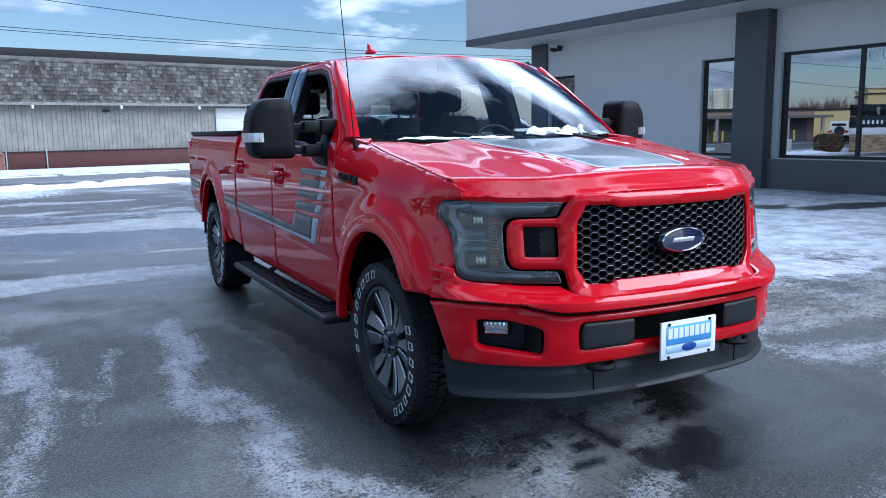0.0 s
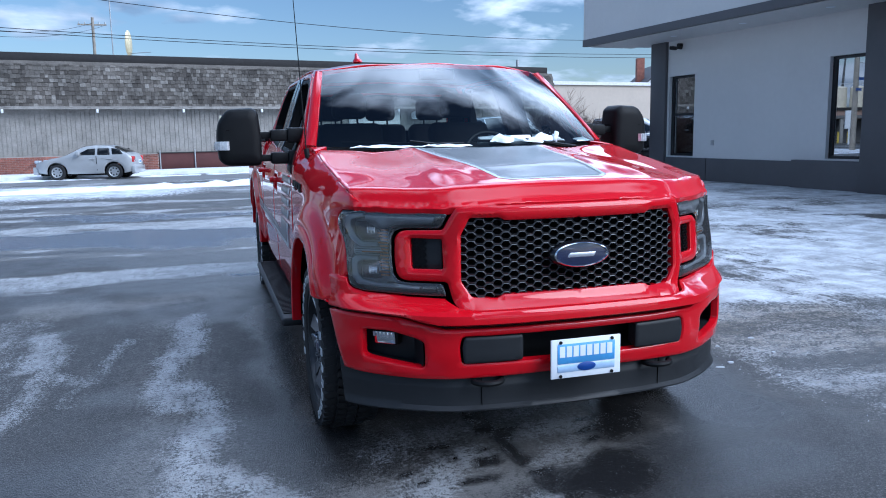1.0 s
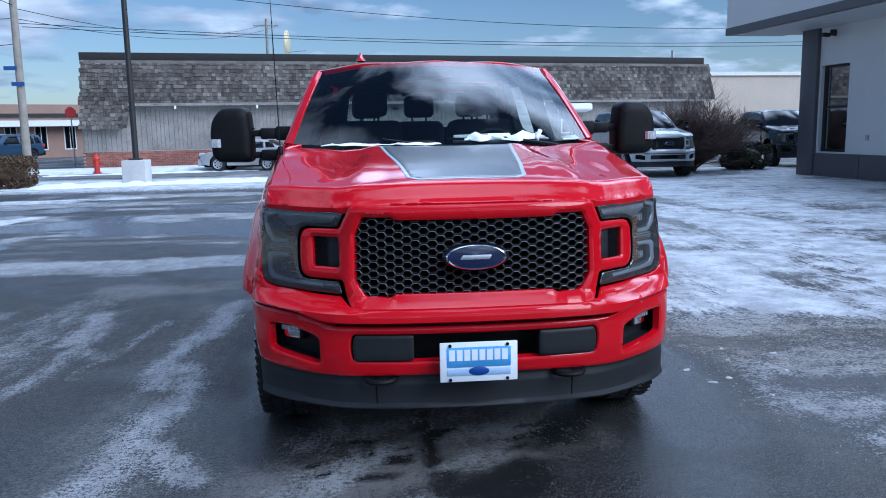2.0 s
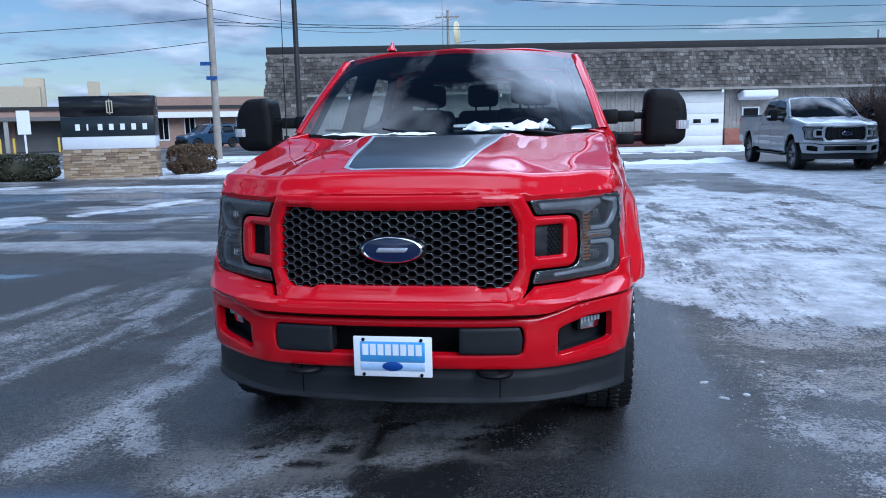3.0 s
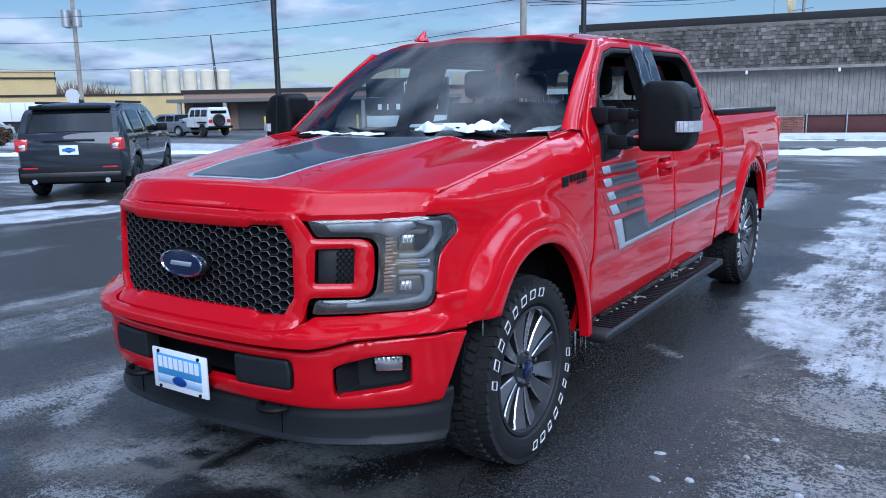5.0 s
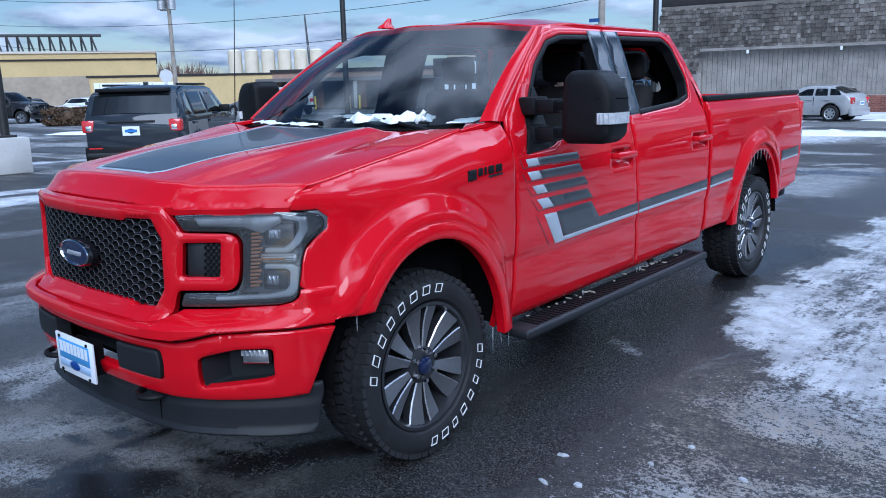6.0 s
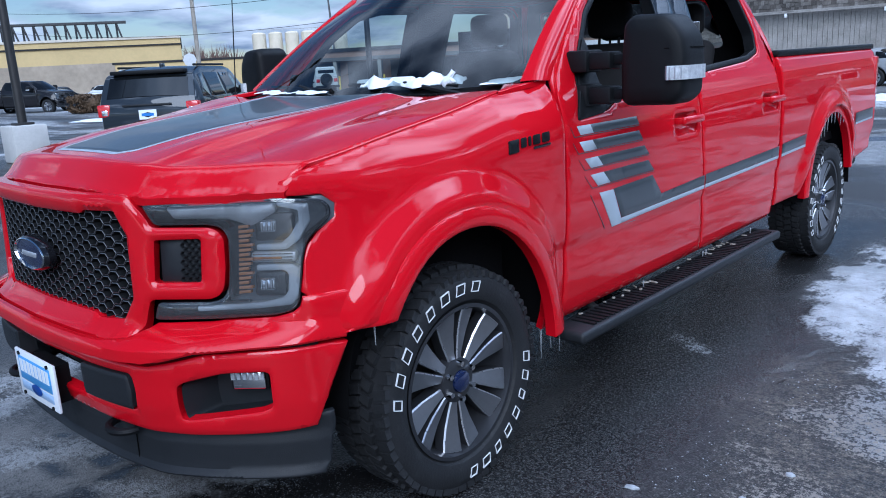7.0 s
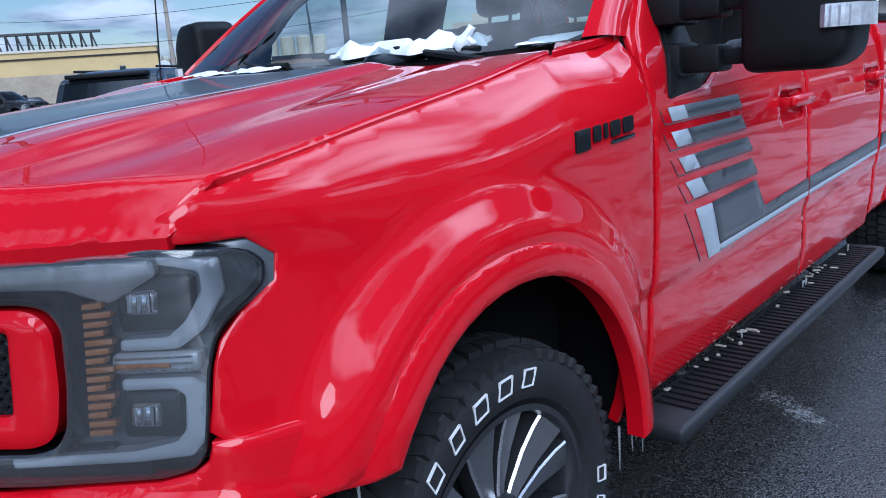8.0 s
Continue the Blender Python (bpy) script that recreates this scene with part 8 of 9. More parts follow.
# ---- parked vehicles ----
def car(name, label, paint_m, m, L, W, H, kind="suv", cat="car", group=""):
    """A parked road vehicle: shell, cabin glass, lamps, wheels. Its nose points to -y."""
    t = thing(name, label, cat, group)
    t.matrix_world = m
    hw = W / 2
    if kind == "suv":
        top = [(0.0, 0.62), (0.02, 0.95), (0.95, 1.08), (1.25, 1.14), (1.95, H - 0.06), (2.4, H), (L - 0.9, H), (L - 0.28, H - 0.12), (L - 0.04, 1.12), (L, 0.92), (L - 0.02, 0.50)]
        g0, g1 = 1.35, L - 0.22
        belt = 1.10
    elif kind == "hatch":
        top = [(0.0, 0.42), (0.04, 0.68), (0.85, 0.88), (1.15, 0.93), (1.85, H - 0.05), (2.3, H), (L - 0.9, H - 0.03), (L - 0.18, 0.98), (L - 0.02, 0.80), (L - 0.02, 0.40)]
        g0, g1 = 1.22, L - 0.25
        belt = 0.93
    else:
        top = [(0.0, 0.42), (0.04, 0.66), (0.95, 0.86), (1.25, 0.92), (1.95, H - 0.04), (2.4, H), (L - 1.5, H - 0.05), (L - 0.75, 1.0), (L - 0.1, 0.95), (L, 0.80), (L - 0.03, 0.42)]
        g0, g1 = 1.3, L - 0.72
        belt = 0.93
    r = 0.36 if kind == "suv" else 0.31
    ya, yb = 0.85, L - (0.98 if kind != "hatch" else 0.75)
    sill = 0.30 if kind == "suv" else 0.22
    low = [(L - 0.03, sill + 0.1)] + arch(yb, r, r + 0.07, r + 0.08, sill + 0.02, sill + 0.02, 10)[::-1] + arch(ya, r, r + 0.07, r + 0.08, sill + 0.02, sill + 0.02, 10)[::-1] + [(0.03, sill + 0.08)]
    outline = rounded(top, 0.08, 2) + low
    def flank(y, z):
        x = hw - 0.02 - 0.05 * smooth01(0.75, sill, z) ** 2
        if z > belt:
            x -= (z - belt) / max(H - belt, 0.1) * 0.20 * W / 1.9
        x -= 0.16 * smooth01(0.55, 0.0, y) ** 2 + 0.10 * smooth01(L - 0.35, L, y) ** 2
        return (x, y, z)
    for s in (-1, 1):
        panel("body_side", outline, flank, paint_m, t, step=0.10, depth=0.02, roll=0.012, mirror=s < 0)
    # the shell over the top, front and back
    prof = rounded(top, 0.08, 3)
    V, F = [], []
    k = 9
    for y, z in prof:
        x = flank(y, z)[0] - 0.006
        for j in range(k):
            q = 2 * j / (k - 1) - 1
            crown = (0.03 if z > belt else 0.015) * (1 - q * q)
            bow = -0.14 * (1 - q * q) * smooth01(0.3, 0.0, y) + 0.06 * (1 - q * q) * smooth01(L - 0.25, L, y)
            V.append((x * q, y + bow, z + crown))
    F = [(i * k + j, i * k + j + 1, (i + 1) * k + j + 1, (i + 1) * k + j) for i in range(len(prof) - 1) for j in range(k - 1)]
    link_mesh("body_shell", V, F, paint_m, t, sharp=1.2)
    # windows
    mid = (g0 + g1) / 2
    wz = H - 0.12
    for s in (-1, 1):
        front = rounded([(g0 + 0.35, belt + 0.03), (mid - 0.04, belt + 0.03), (mid - 0.04, wz), (g0 + 0.82, wz - 0.02)], 0.04)
        rearw = rounded([(mid + 0.04, belt + 0.03), (g1 - 0.62, belt + 0.03), (g1 - 0.66, wz), (mid + 0.04, wz)], 0.04)
        quarter = rounded([(g1 - 0.54, belt + 0.04), (g1 - 0.05 if kind == "suv" else g1 - 0.12, belt + 0.05), (g1 - 0.28, wz - 0.03), (g1 - 0.58, wz)], 0.04)
        for w in (front, rearw, quarter):
            panel("side_window", w, flank, DARKGLASS, t, step=0.2, depth=0.01, roll=0.003, proud=0.004, mirror=s < 0)
        panel("door_seam", [(mid - 0.012, sill + 0.15), (mid + 0.012, sill + 0.15), (mid + 0.012, belt), (mid - 0.012, belt)], flank, INTER, t, step=0.3, depth=0.002, roll=0.001, proud=0.003, mirror=s < 0)
        for hy in (mid - 0.25, g1 - 0.75):
            panel("door_handle", [(hy, belt - 0.14), (hy + 0.2, belt - 0.14), (hy + 0.2, belt - 0.10), (hy, belt - 0.10)], flank, paint_m, t, step=0.2, depth=0.03, roll=0.004, proud=0.03, mirror=s < 0)
        a, b = sorted((s * (hw - 0.06), s * (hw + 0.17)))
        box("side_mirror", (a, g0 + 0.42, belt + 0.02), (b, g0 + 0.56, belt + 0.18), BLACKP if kind == "suv" else paint_m, t, bevel=0.03)
    def glass_between(y0, z0, y1, z1, nm):
        V, F = [], []
        for y, z in ((y0, z0), (y1, z1)):
            x = flank(y, z)[0] - 0.10
            for j in range(7):
                q = 2 * j / 6 - 1
                crown = 0.03 * (1 - q * q)
                V.append((x * q, y - 0.01 * (1 if y < L / 2 else -1) + (0.06 * (1 - q * q) * smooth01(L - 0.25, L, y)), z + crown + 0.012))
        F = [(j, j + 1, 8 + j, 7 + j) for j in range(6)]
        link_mesh(nm, V, F, DARKGLASS, t)
    glass_between(top[3][0] + 0.08, top[3][1] + 0.05, top[4][0] - 0.05, top[4][1] - 0.02, "windshield")
    if kind == "suv":
        glass_between(L - 0.255, H - 0.17, L - 0.065, 1.17, "rear_window")
    elif kind == "hatch":
        glass_between(L - 0.80, H - 0.09, L - 0.27, 1.05, "rear_window")
    else:
        glass_between(L - 1.42, H - 0.09, L - 0.82, 1.02, "rear_window")
    # lamps, bumper, plate
    for s in (-1, 1):
        zt = 0.98 if kind == "suv" else 0.78
        a, b = sorted((s * (hw - 0.055), s * (hw - 0.29))) if kind == "suv" else sorted((s * (hw - 0.10), s * (hw - 0.34)))
        tl = box("tail_lamp", (a, L - 0.26, zt - 0.12), (b, L + 0.012, zt + 0.11), REDLENS, t, "red tail lamp", bevel=0.03)
        a, b = sorted((s * (hw - 0.13), s * (hw - 0.24)))
        box("reversing_lens", (a, L - 0.1, zt - 0.09), (b, L + 0.016, zt + 0.01), CHROME, tl, bevel=0.01)
        a, b = sorted((s * (hw - 0.22), s * (hw - 0.52)))
        box("headlamp", (a, -0.04, 0.66 if kind != "suv" else 0.80), (b, 0.14, 0.78 if kind != "suv" else 0.94), DRL, t, bevel=0.02)
    box("rear_bumper", (-hw + 0.08, L - 0.10, sill), (hw - 0.08, L + 0.05, sill + 0.30), BLACKP if kind == "suv" else paint_m, t, bevel=0.04)
    box("front_bumper", (-hw + 0.22, -0.12, sill), (hw - 0.22, 0.10, sill + 0.30), BLACKP if kind == "suv" else paint_m, t, bevel=0.04)
    pl = box("rear_plate", (-0.16, L + 0.012, 0.80 if kind == "suv" else 0.60), (0.16, L + 0.055, 0.97 if kind == "suv" else 0.75), WHITEP, t, "white plate with an illegible blue bar")
    box("plate_bar", (-0.11, L + 0.054, 0.86 if kind == "suv" else 0.65), (0.11, L + 0.060, 0.91 if kind == "suv" else 0.70), BLUEPRINT, pl)
    if kind == "suv":
        for s in (-1, 1):
            rod("roof_rail", (s * (hw - 0.27), 2.2, H + 0.035), (s * (hw - 0.27), L - 0.7, H + 0.03), 0.022, BLACKP, t)
            a, b = sorted((s * 0.62, s * 0.48))
            rod("exhaust", (s * 0.62, L - 0.1, sill + 0.03), (s * 0.62, L + 0.07, sill + 0.03), 0.045, CHROME, t)
        box("roof_fin", (-0.03, L - 1.15, H + 0.02), (0.03, L - 0.98, H + 0.09), paint_m, t, bevel=0.012)
        box("tailgate_strip", (-0.44, L + 0.0, 1.04), (0.44, L + 0.066, 1.075), GREYP, t, bevel=0.006)
        box("rear_spoiler", (-hw + 0.30, L - 0.42, H - 0.10), (hw - 0.30, L - 0.17, H - 0.03), BLACKP, t, bevel=0.02)
        box("bumper_trim", (-hw + 0.12, L - 0.02, sill + 0.10), (hw - 0.12, L + 0.062, sill + 0.19), STEELD, t, bevel=0.02)
        for q in (-1, 1):
            a, b = sorted((q * 0.55, q * 0.80))
            box("bumper_reflector", (a, L + 0.02, sill + 0.26), (b, L + 0.054, sill + 0.285), REDLENS, t)
    box("underbody", (-hw + 0.15, 0.2, sill - 0.04), (hw - 0.15, L - 0.2, sill + 0.25), INTER, t)
    for y in (ya, yb):
        for s in (-1, 1):
            w = new("wheel")
            w.parent = t
            w.matrix_basis = Matrix.Translation((s * (hw - 0.13), y, r)) @ Matrix.Rotation(0 if s > 0 else math.pi, 4, "Z")
            V, F = lathe([(-0.11, r * 0.66), (-0.11, r * 0.92), (-0.08, r), (0.08, r), (0.11, r * 0.93), (0.112, r * 0.66)], 28)
            link_mesh("tyre", V, F, RUBBER, w)
            V, F = lathe([(0.108, r * 0.67), (0.09, r * 0.60), (0.085, r * 0.2), (0.095, 0.005)], 20)
            link_mesh("rim", V, F, GALV if kind != "suv" else ALLOYDARK, w)
            for j in range(7):
                aa = 2 * math.pi * j / 7
                rod("rim_slot", (0.082, r * 0.44 * math.cos(aa), r * 0.44 * math.sin(aa)), (0.096, r * 0.44 * math.cos(aa), r * 0.44 * math.sin(aa)), r * 0.10, INTER, w, seg=8)
    return t


# a vehicle's place: its rear middle, and the way its nose points (degrees from +y towards -x)
def parked(x, y, z, heading, L):
    return pose(x, y, z, 0, 0, heading + 180) @ Matrix.Translation((0, -L, 0))


car("parked_suv", "dark blue-grey family SUV parked on the wet lot", NAVY, parked(-8.43, 8.55, 0, 43, 5.0), 5.0, 1.95, 1.70, "suv", "suv")
car("parked_hatchback", "silver-white hatchback parked along the snowy street", CARSILV, parked(-1.55, 33.3, -0.12, 79, 3.75), 3.75, 1.62, 1.34, "hatch", "car")
car("parked_van", "blue minivan driving past the brick store, standing still here", CARBLUE, parked(-22.5, 59.0, -0.15, 148, 4.9), 4.9, 1.95, 1.80, "suv", "van")
def offroader(m):
    """A boxy off-road car with an upright cabin and a spare wheel on its tail. Its nose points to -y."""
    t = thing("white_offroader", "white boxy off-road car with a spare wheel", "suv", "cars across the street")
    t.matrix_world = m
    V, F = [], []
    for y, hw, z1 in ((0.0, 0.62, 1.08), (0.10, 0.66, 1.12), (1.25, 0.72, 1.20), (1.35, 0.80, 1.20), (4.25, 0.80, 1.20), (4.32, 0.78, 1.18)):
        V += [(-hw, y, 0.58), (-hw, y, z1 - 0.05), (-hw + 0.05, y, z1), (hw - 0.05, y, z1), (hw, y, z1 - 0.05), (hw, y, 0.58)]
    F = [(i * 6 + j, i * 6 + (j + 1) % 6, i * 6 + 6 + (j + 1) % 6, i * 6 + 6 + j) for i in range(5) for j in range(6)] + [tuple(range(6)), tuple(range(30, 36))]
    link_mesh("tub", V, F, CARWHITE, t, smooth=False)
    V = [(sx * hw, y, z) for y0, y1, z, hw in ((1.40, 4.30, 1.20, 0.78), (1.72, 4.24, 1.76, 0.68), (1.86, 4.18, 1.84, 0.62)) for sx, y in ((-1, y0), (1, y0), (1, y1), (-1, y1))]
    F = [(i * 4 + j, i * 4 + (j + 1) % 4, i * 4 + 4 + (j + 1) % 4, i * 4 + 4 + j) for i in range(2) for j in range(4)] + [(8, 9, 10, 11)]
    link_mesh("hard_top", V, F, CARWHITE, t, smooth=False)
    side = lambda y, z: (0.78 - 0.10 * (z - 1.20) / 0.56, y, z)
    for s in (-1, 1):
        for a, b in ((1.76, 2.42), (2.50, 3.18), (3.28, 4.10)):
            panel("side_window", rounded([(a, 1.26), (b, 1.26), (b - 0.02, 1.69), (a + (0.14 if a < 2 else 0.0), 1.69)], 0.05), side, DARKGLASS, t, step=0.2, depth=0.01, roll=0.003, proud=0.006, mirror=s < 0)
        for y in (2.46, 3.23):
            panel("door_seam", [(y, 0.64), (y + 0.02, 0.64), (y + 0.02, 1.18), (y, 1.18)], lambda y, z: (0.80, y, z), INTER, t, step=0.3, depth=0.002, roll=0.001, proud=0.003, mirror=s < 0)
        for y in (0.62, 3.55):
            bm = bmesh.new()
            a, b = sorted((s * 0.70, s * 0.95))
            add_box(bm, (a, y - 0.56, 0.86), (b, y + 0.56, 0.94), None, 0.03, 2)
            part("fender_flare", bm, BLACKP, t)
        a, b = sorted((s * 0.52, s * 0.76))
        box("tail_lamp", (a, 4.28, 0.86), (b, 4.36, 1.08), REDLENS, t, bevel=0.02)
        a, b = sorted((s * 0.36, s * 0.54))
        rod("headlamp", (s * 0.46, -0.03, 0.92), (s * 0.46, 0.05, 0.92), 0.10, CHROME, t, seg=16)
        a, b = sorted((s * 0.80, s * 1.0))
        box("side_mirror", (a, 1.55, 1.22), (b, 1.66, 1.40), BLACKP, t, bevel=0.03)
    box("windshield", (-0.66, 1.47, 1.28), (0.66, 1.49, 1.68), DARKGLASS, t, m=Matrix.Translation((0, 1.47, 1.28)) @ Matrix.Rotation(radians(-28), 4, "X") @ Matrix.Translation((0, -1.47, -1.28)))
    box("rear_window", (-0.56, 4.262, 1.30), (0.56, 4.275, 1.64), DARKGLASS, t)
    for k in range(7):
        x = -0.27 + k * 0.09
        box("grille_slot", (x - 0.022, -0.012, 0.78), (x + 0.022, 0.004, 1.02), INTER, t)
    box("front_bumper", (-0.84, -0.26, 0.50), (0.84, -0.02, 0.68), BLACKP, t, bevel=0.04)
    box("rear_bumper", (-0.84, 4.32, 0.50), (0.84, 4.50, 0.66), BLACKP, t, bevel=0.04)
    box("chassis", (-0.60, 0.1, 0.42), (0.60, 4.2, 0.62), INTER, t)
    spots = [(s * 0.76, y, 0.40, 0 if s > 0 else math.pi) for y in (0.62, 3.55) for s in (-1, 1)]
    for x, y, z, turn in spots + [(0.10, 4.46, 1.02, math.pi / 2)]:
        w = new("wheel" if y < 4 else "spare_wheel")
        w.parent = t
        w.matrix_basis = Matrix.Translation((x, y, z)) @ Matrix.Rotation(turn, 4, "Z")
        V, F = lathe([(-0.11, 0.24), (-0.12, 0.36), (-0.09, 0.40), (0.09, 0.40), (0.12, 0.37), (0.118, 0.25)], 28)
        link_mesh("tyre", V, F, RUBBER, w)
        V, F = lathe([(0.115, 0.255), (0.07, 0.22), (0.06, 0.10), (0.085, 0.005)], 20)
        link_mesh("rim", V, F, STEELD, w)
    return t


offroader(parked(-35.0, 34.8, -0.15, 78, 4.5))
car("parked_sedan", "silver sedan parked across the street", CARGREY, parked(-38.2, 35.6, -0.15, 100, 4.7), 4.7, 1.85, 1.45, "sedan", "car", "cars across the street")
for i, (x, y, hd, pm) in enumerate(((-46, 30.5, 30, CARGREY), (-52, 27.0, 30, CARWHITE), (-50.5, 33.5, 30, CARBLACK), (-58, 30, 30, CARGREY), (-62, 27, 30, CARBLACK))):
    car("parked_sedan", "parked sedan in the far row across the street", pm, parked(x, y, -0.2, hd, 4.7), 4.7, 1.85, 1.5, "sedan", "car", "cars across the street")

silver = thing("silver_pickup", "silver crew-cab pickup parked in the snow", "pickup truck")
pickup(silver, SILVER, False, False)
silver.matrix_world = pose(10.22, 21.6, 0, 0, 0, 3)
for nm, lb, x, y, z, rz in (("black_pickup", "black pickup parked behind the bare bush", 16.6, 25.2, 0, -4), ("dark_pickup", "dark grey pickup parked across the street", -44.7, 21.5, -0.15, 123)):
    pk = thing(nm, lb, "pickup truck")
    pickup(pk, CARBLACK, False, False)
    pk.matrix_world = pose(x, y, z, 0, 0, rz)

# ---- snow and ice on the truck, crumbs on the ground ----
def lump(name, outline, height, at, seed, label, material=None, parent=None, step=0.02):
    """A patch of snow laid on the surface at(u, v), thick in the middle and uneven."""
    c2, tri, rims, rim = panel_geo(outline, (), step, 0.006)
    b = np.array([c2[i] for r in rims for i in r])
    V = []
    for i, (u, v) in enumerate(c2):
        d = 0.0 if i in rim else float(np.sqrt(((b - (u, v)) ** 2).sum(1)).min())
        h = height * min(1, d / 0.035) ** 0.6 * (0.7 + 0.6 * noise.noise(Vector((u * 14, v * 14, seed)))) + 0.25 * height * noise.noise(Vector((u * 45, v * 45, seed))) * (i not in rim)
        p = at(u, v)
        V.append((p[0], p[1], p[2] + max(h, 0) - 0.004))
    return link_mesh(name, V, [tuple(t) for t in tri.tolist()], material or FRESHSNOW, parent, label, sharp=3.0)


def wob(pts, amp, seed):
    return [(x + amp * noise.noise(Vector((x * 11, y * 11, seed))), y + amp * noise.noise(Vector((x * 11, y * 11, seed + 5)))) for x, y in densify(pts, 0.03)]


def cowl_at(x, y):
    return (x, y, 1.385 + (y - 0.24 - 0.22 * x * x) * 0.20 + 0.004)


tx = pose(2.46, 3.455, 0)
sn = [([(-0.70, 0.47), (-0.40, 0.385), (-0.12, 0.365), (-0.02, 0.385), (-0.10, 0.410), (-0.40, 0.435), (-0.62, 0.51)], 0.022, 1),
      ([(0.10, 0.445), (0.30, 0.44), (0.50, 0.49), (0.64, 0.54), (0.60, 0.59), (0.40, 0.555), (0.14, 0.51)], 0.045, 2),
      ([(-0.42, 0.25), (-0.30, 0.22), (-0.22, 0.24), (-0.26, 0.29), (-0.40, 0.31)], 0.015, 3),
      ([(0.72, 0.52), (0.84, 0.60), (0.82, 0.66), (0.70, 0.60)], 0.018, 4)]
for pts, h, sd in sn:
    o = lump("snow_patch", wob([(a, b - 0.055) for a, b in pts], 0.05, sd), h * (1.0 if sd == 2 else 0.6), cowl_at, sd, "")
    tagged(o, "clean snow lying on the truck's black cowl", "snow", "snow on the truck")
    o.matrix_world = tx
# a slab standing against the windshield
bm = bmesh.new()
ang = Matrix.Translation((0.22, 0.455, 1.425)) @ Matrix.Rotation(radians(-35), 4, "X")
add_box(bm, (-0.16, -0.025, -0.02), (0.18, 0.02, 0.022), ang, 0.012, 2)
bmesh.ops.subdivide_edges(bm, edges=bm.edges[:], cuts=2, use_grid_fill=True)
for v in bm.verts:
    v.co += Vector((noise.noise(v.co * 18), noise.noise(v.co * 18 + Vector((3, 0, 0))), noise.noise(v.co * 18 + Vector((0, 7, 0))))) * 0.016
o = part("snow_slab", bm, FRESHSNOW)
tagged(o, "slab of snow on the wiper against the glass", "snow", "snow on the truck")
o.matrix_world = tx
bm = bmesh.new()
add_rod(bm, (0.555, 0.46, 1.41), (0.580, 0.485, 1.465), 0.020, 0.011, 8)
add_rod(bm, (0.590, 0.47, 1.42), (0.555, 0.485, 1.455), 0.014, 0.006, 8)
bmesh.ops.subdivide_edges(bm, edges=bm.edges[:], cuts=2, use_grid_fill=True)
for v in bm.verts:
    v.co += Vector((noise.noise(v.co * 40), noise.noise(v.co * 40 + Vector((3, 0, 0))), noise.noise(v.co * 40 + Vector((0, 7, 0))))) * 0.010
o = part("snow_slab", bm, FRESHSNOW, sharp=2.0)
tagged(o, "upright crumb of snow on the wiper", "snow", "snow on the truck")
o.matrix_world = tx
ICE = clear_glass("ice", (0.92, 0.95, 0.97), 0.05, 0.35)
rng = random.Random(31)


def icicle(x, y, z, h, r):
    bm = bmesh.new()
    add_rod(bm, (x, y, z), (x + rng.uniform(-0.004, 0.004), y + rng.uniform(-0.004, 0.004), z - h), r, r * 0.25, 6)
    o = part("icicle", bm, ICE)
    o.matrix_world = tx
    tagged(o, "thin clear icicle hanging from the truck", "icicle", "icicles on the truck")


for k in range(9):
    a = radians(62 + k * 9)
    icicle(1.020, WB + 0.465 * math.cos(a), 0.46 + 0.565 * math.sin(a) + 0.004, rng.uniform(0.03, 0.10), 0.004)
for y in (0.53, 0.56, 0.60, 0.47, 1.30, 1.95, 1.99, 2.6):
    icicle(0.985, y, 0.46, rng.uniform(0.05, 0.13) if y < 1 else 0.05, 0.004)
icicle(0.99, -0.40, 0.74, 0.07, 0.004)
# ice caught in the step
for k in range(26):
    y = 0.75 + (rng.random() ** 1.2) * 1.9
    x = 0.958 + 0.05 * rng.random() ** 2.5
    bm = bmesh.new()
    add_box(bm, (-rng.uniform(0.003, 0.010), -rng.uniform(0.005, 0.022), -0.003), (rng.uniform(0.003, 0.010), rng.uniform(0.005, 0.022), rng.uniform(0.002, 0.006)), Matrix.Translation((x, y, 0.432)) @ Matrix.Rotation(rng.uniform(0, 3), 4, "Z"), 0.003, 1)
    o = part("ice_chip", bm, STEPICE)
    o.matrix_world = tx
    tagged(o, "dirty ice chip melting on the running board", "ice chip", "ice chips on the running board")
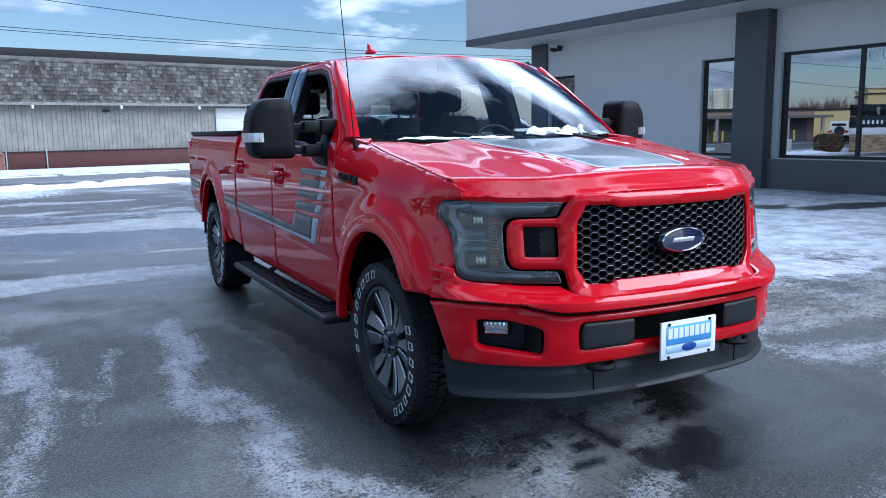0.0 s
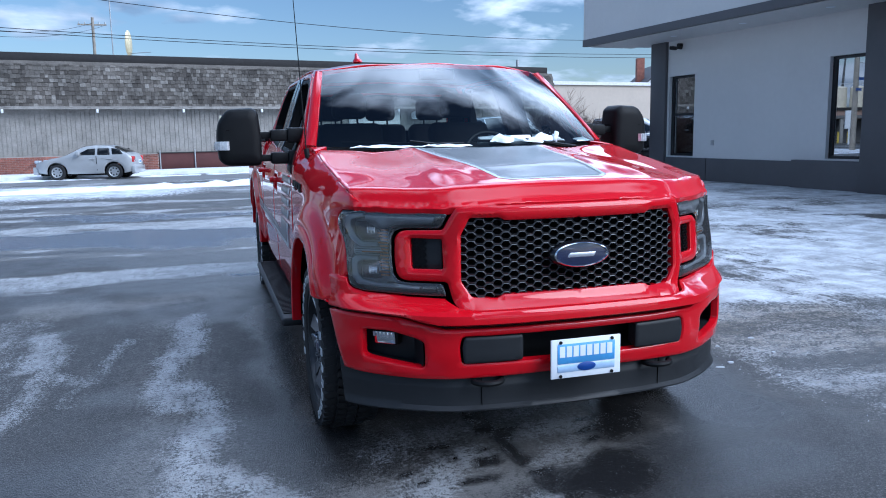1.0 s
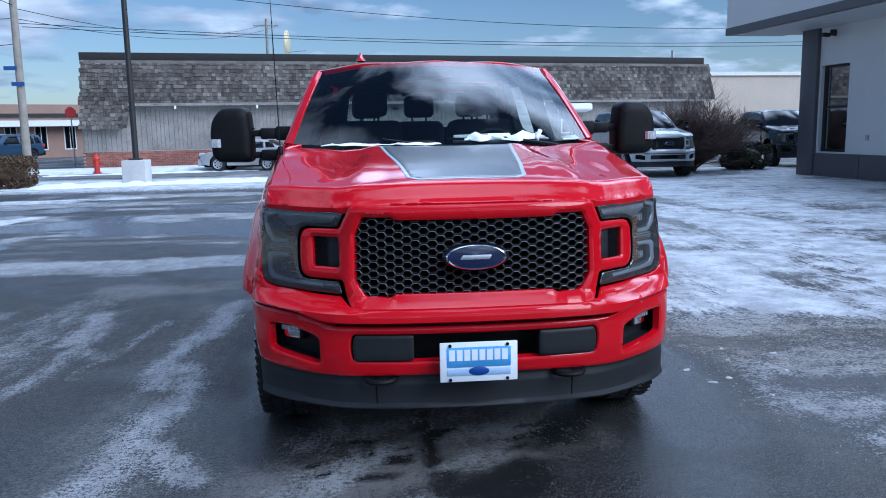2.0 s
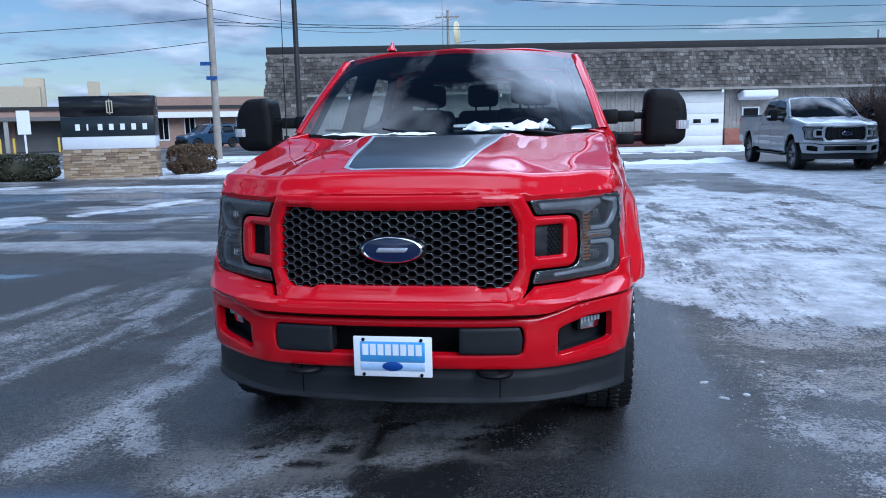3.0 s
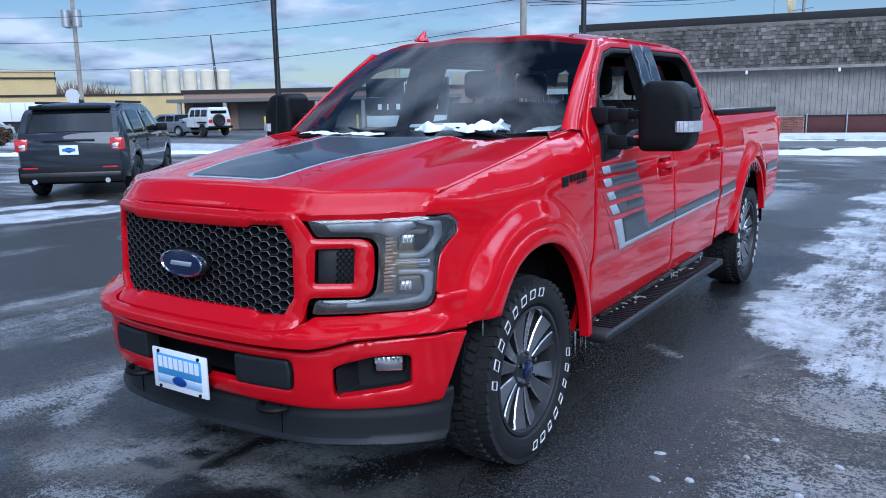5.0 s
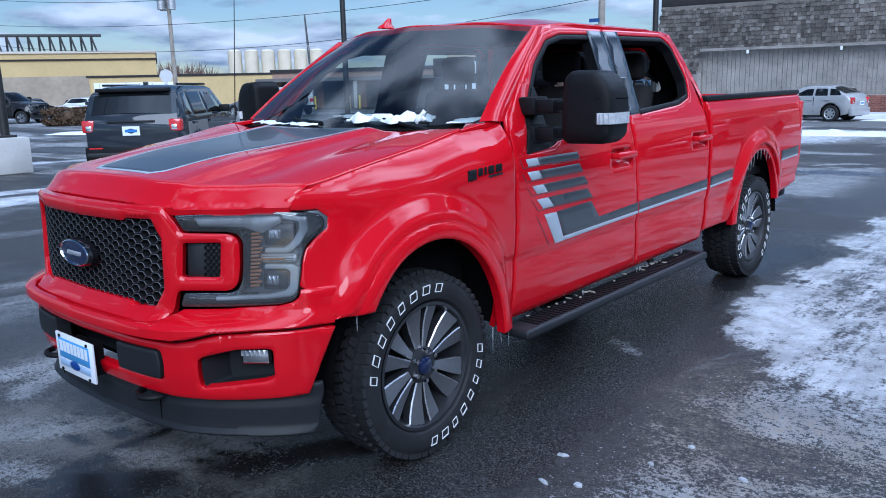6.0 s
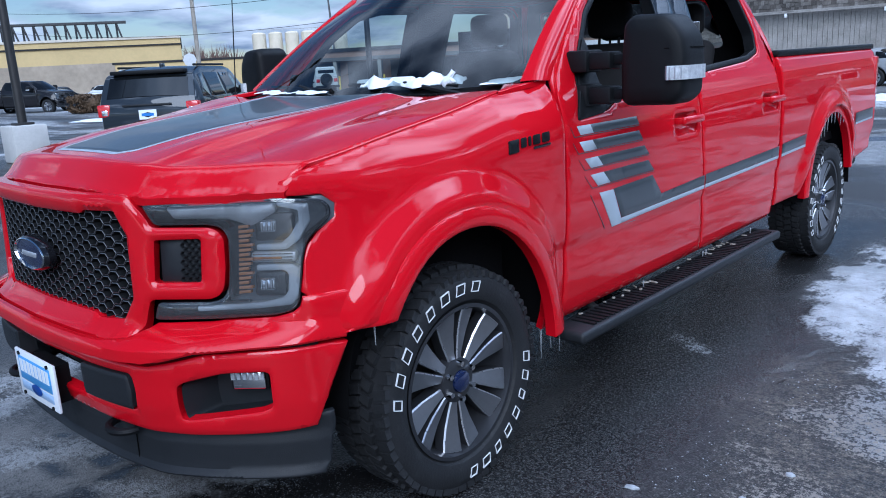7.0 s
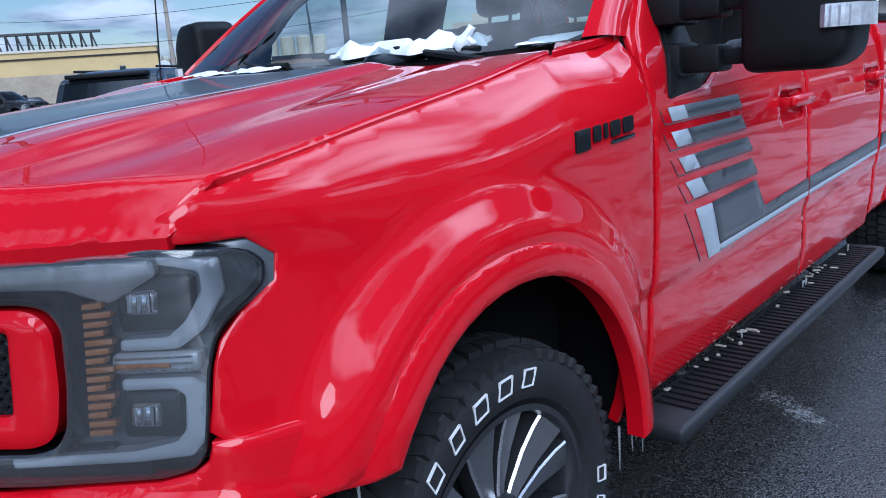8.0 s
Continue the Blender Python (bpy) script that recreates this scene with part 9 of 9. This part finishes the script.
# flakes of ice lying on the asphalt
for x, y, w, d in ((3.916, 3.795, 0.085, 0.035), (3.976, 3.55, 0.095, 0.03), (4.10, 3.61, 0.07, 0.055), (4.25, 3.95, 0.05, 0.03), (4.32, 4.2, 0.06, 0.04), (4.5, 3.7, 0.06, 0.05), (4.2, 3.3, 0.05, 0.03), (4.6, 4.05, 0.07, 0.04)):
    bm = bmesh.new()
    k = 5
    turn = rng.uniform(-0.5, 0.5)
    ring = [[bm.verts.new((x + q * (w / 3.2 * r * math.cos(a) * math.cos(turn) - d / 3.2 * r * math.sin(a) * math.sin(turn)), y + q * (w / 3.2 * r * math.cos(a) * math.sin(turn) + d / 3.2 * r * math.sin(a) * math.cos(turn)), z)) for a, r in rim] for rim in ([(2 * math.pi * i / k, rng.uniform(0.9, 1.25)) for i in range(k)],) for q, z in ((1.0, -0.003), (0.93, 0.006), (0.75, 0.009))]
    for ra, rb in zip(ring, ring[1:]):
        for i in range(k):
            bm.faces.new((ra[i], ra[(i + 1) % k], rb[(i + 1) % k], rb[i]))
    bm.faces.new(ring[-1])
    o = part("ice_flake", bm, DIRTYICE)
    tagged(o, "flat white flake of ice on wet asphalt", "ice flake", "ice flakes on the asphalt")
V, F = [], []
for k in range(7000):
    x, y = rng.uniform(3.92, 6.4), rng.uniform(2.4, 5.2)
    if x - 3.8 < (5.0 - y) * 0.12 or rng.random() > 0.35 + 0.4 * noise.noise(Vector((x, y, 0)) * 1.7):
        continue
    s, a = rng.uniform(0.0015, 0.0055), rng.uniform(0, 6.28)
    h = s * rng.uniform(0.3, 0.6)
    b = len(V)
    for j in range(4):
        V.append((x + s * math.cos(a + j * 1.571), y + s * 0.7 * math.sin(a + j * 1.571), -0.002))
    for j in range(4):
        V.append((x + 0.6 * s * math.cos(a + j * 1.571 + 0.2), y + 0.45 * s * math.sin(a + j * 1.571 + 0.2), h))
    F += [(b + 4, b + 5, b + 6, b + 7)] + [(b + j, b + (j + 1) % 4, b + 4 + (j + 1) % 4, b + 4 + j) for j in range(4)]
o = link_mesh("ice_crumbs", V, F, DIRTYICE, smooth=False)
tagged(o, "scattered crumbs of ice and slush on asphalt", "ice", kind="stuff")
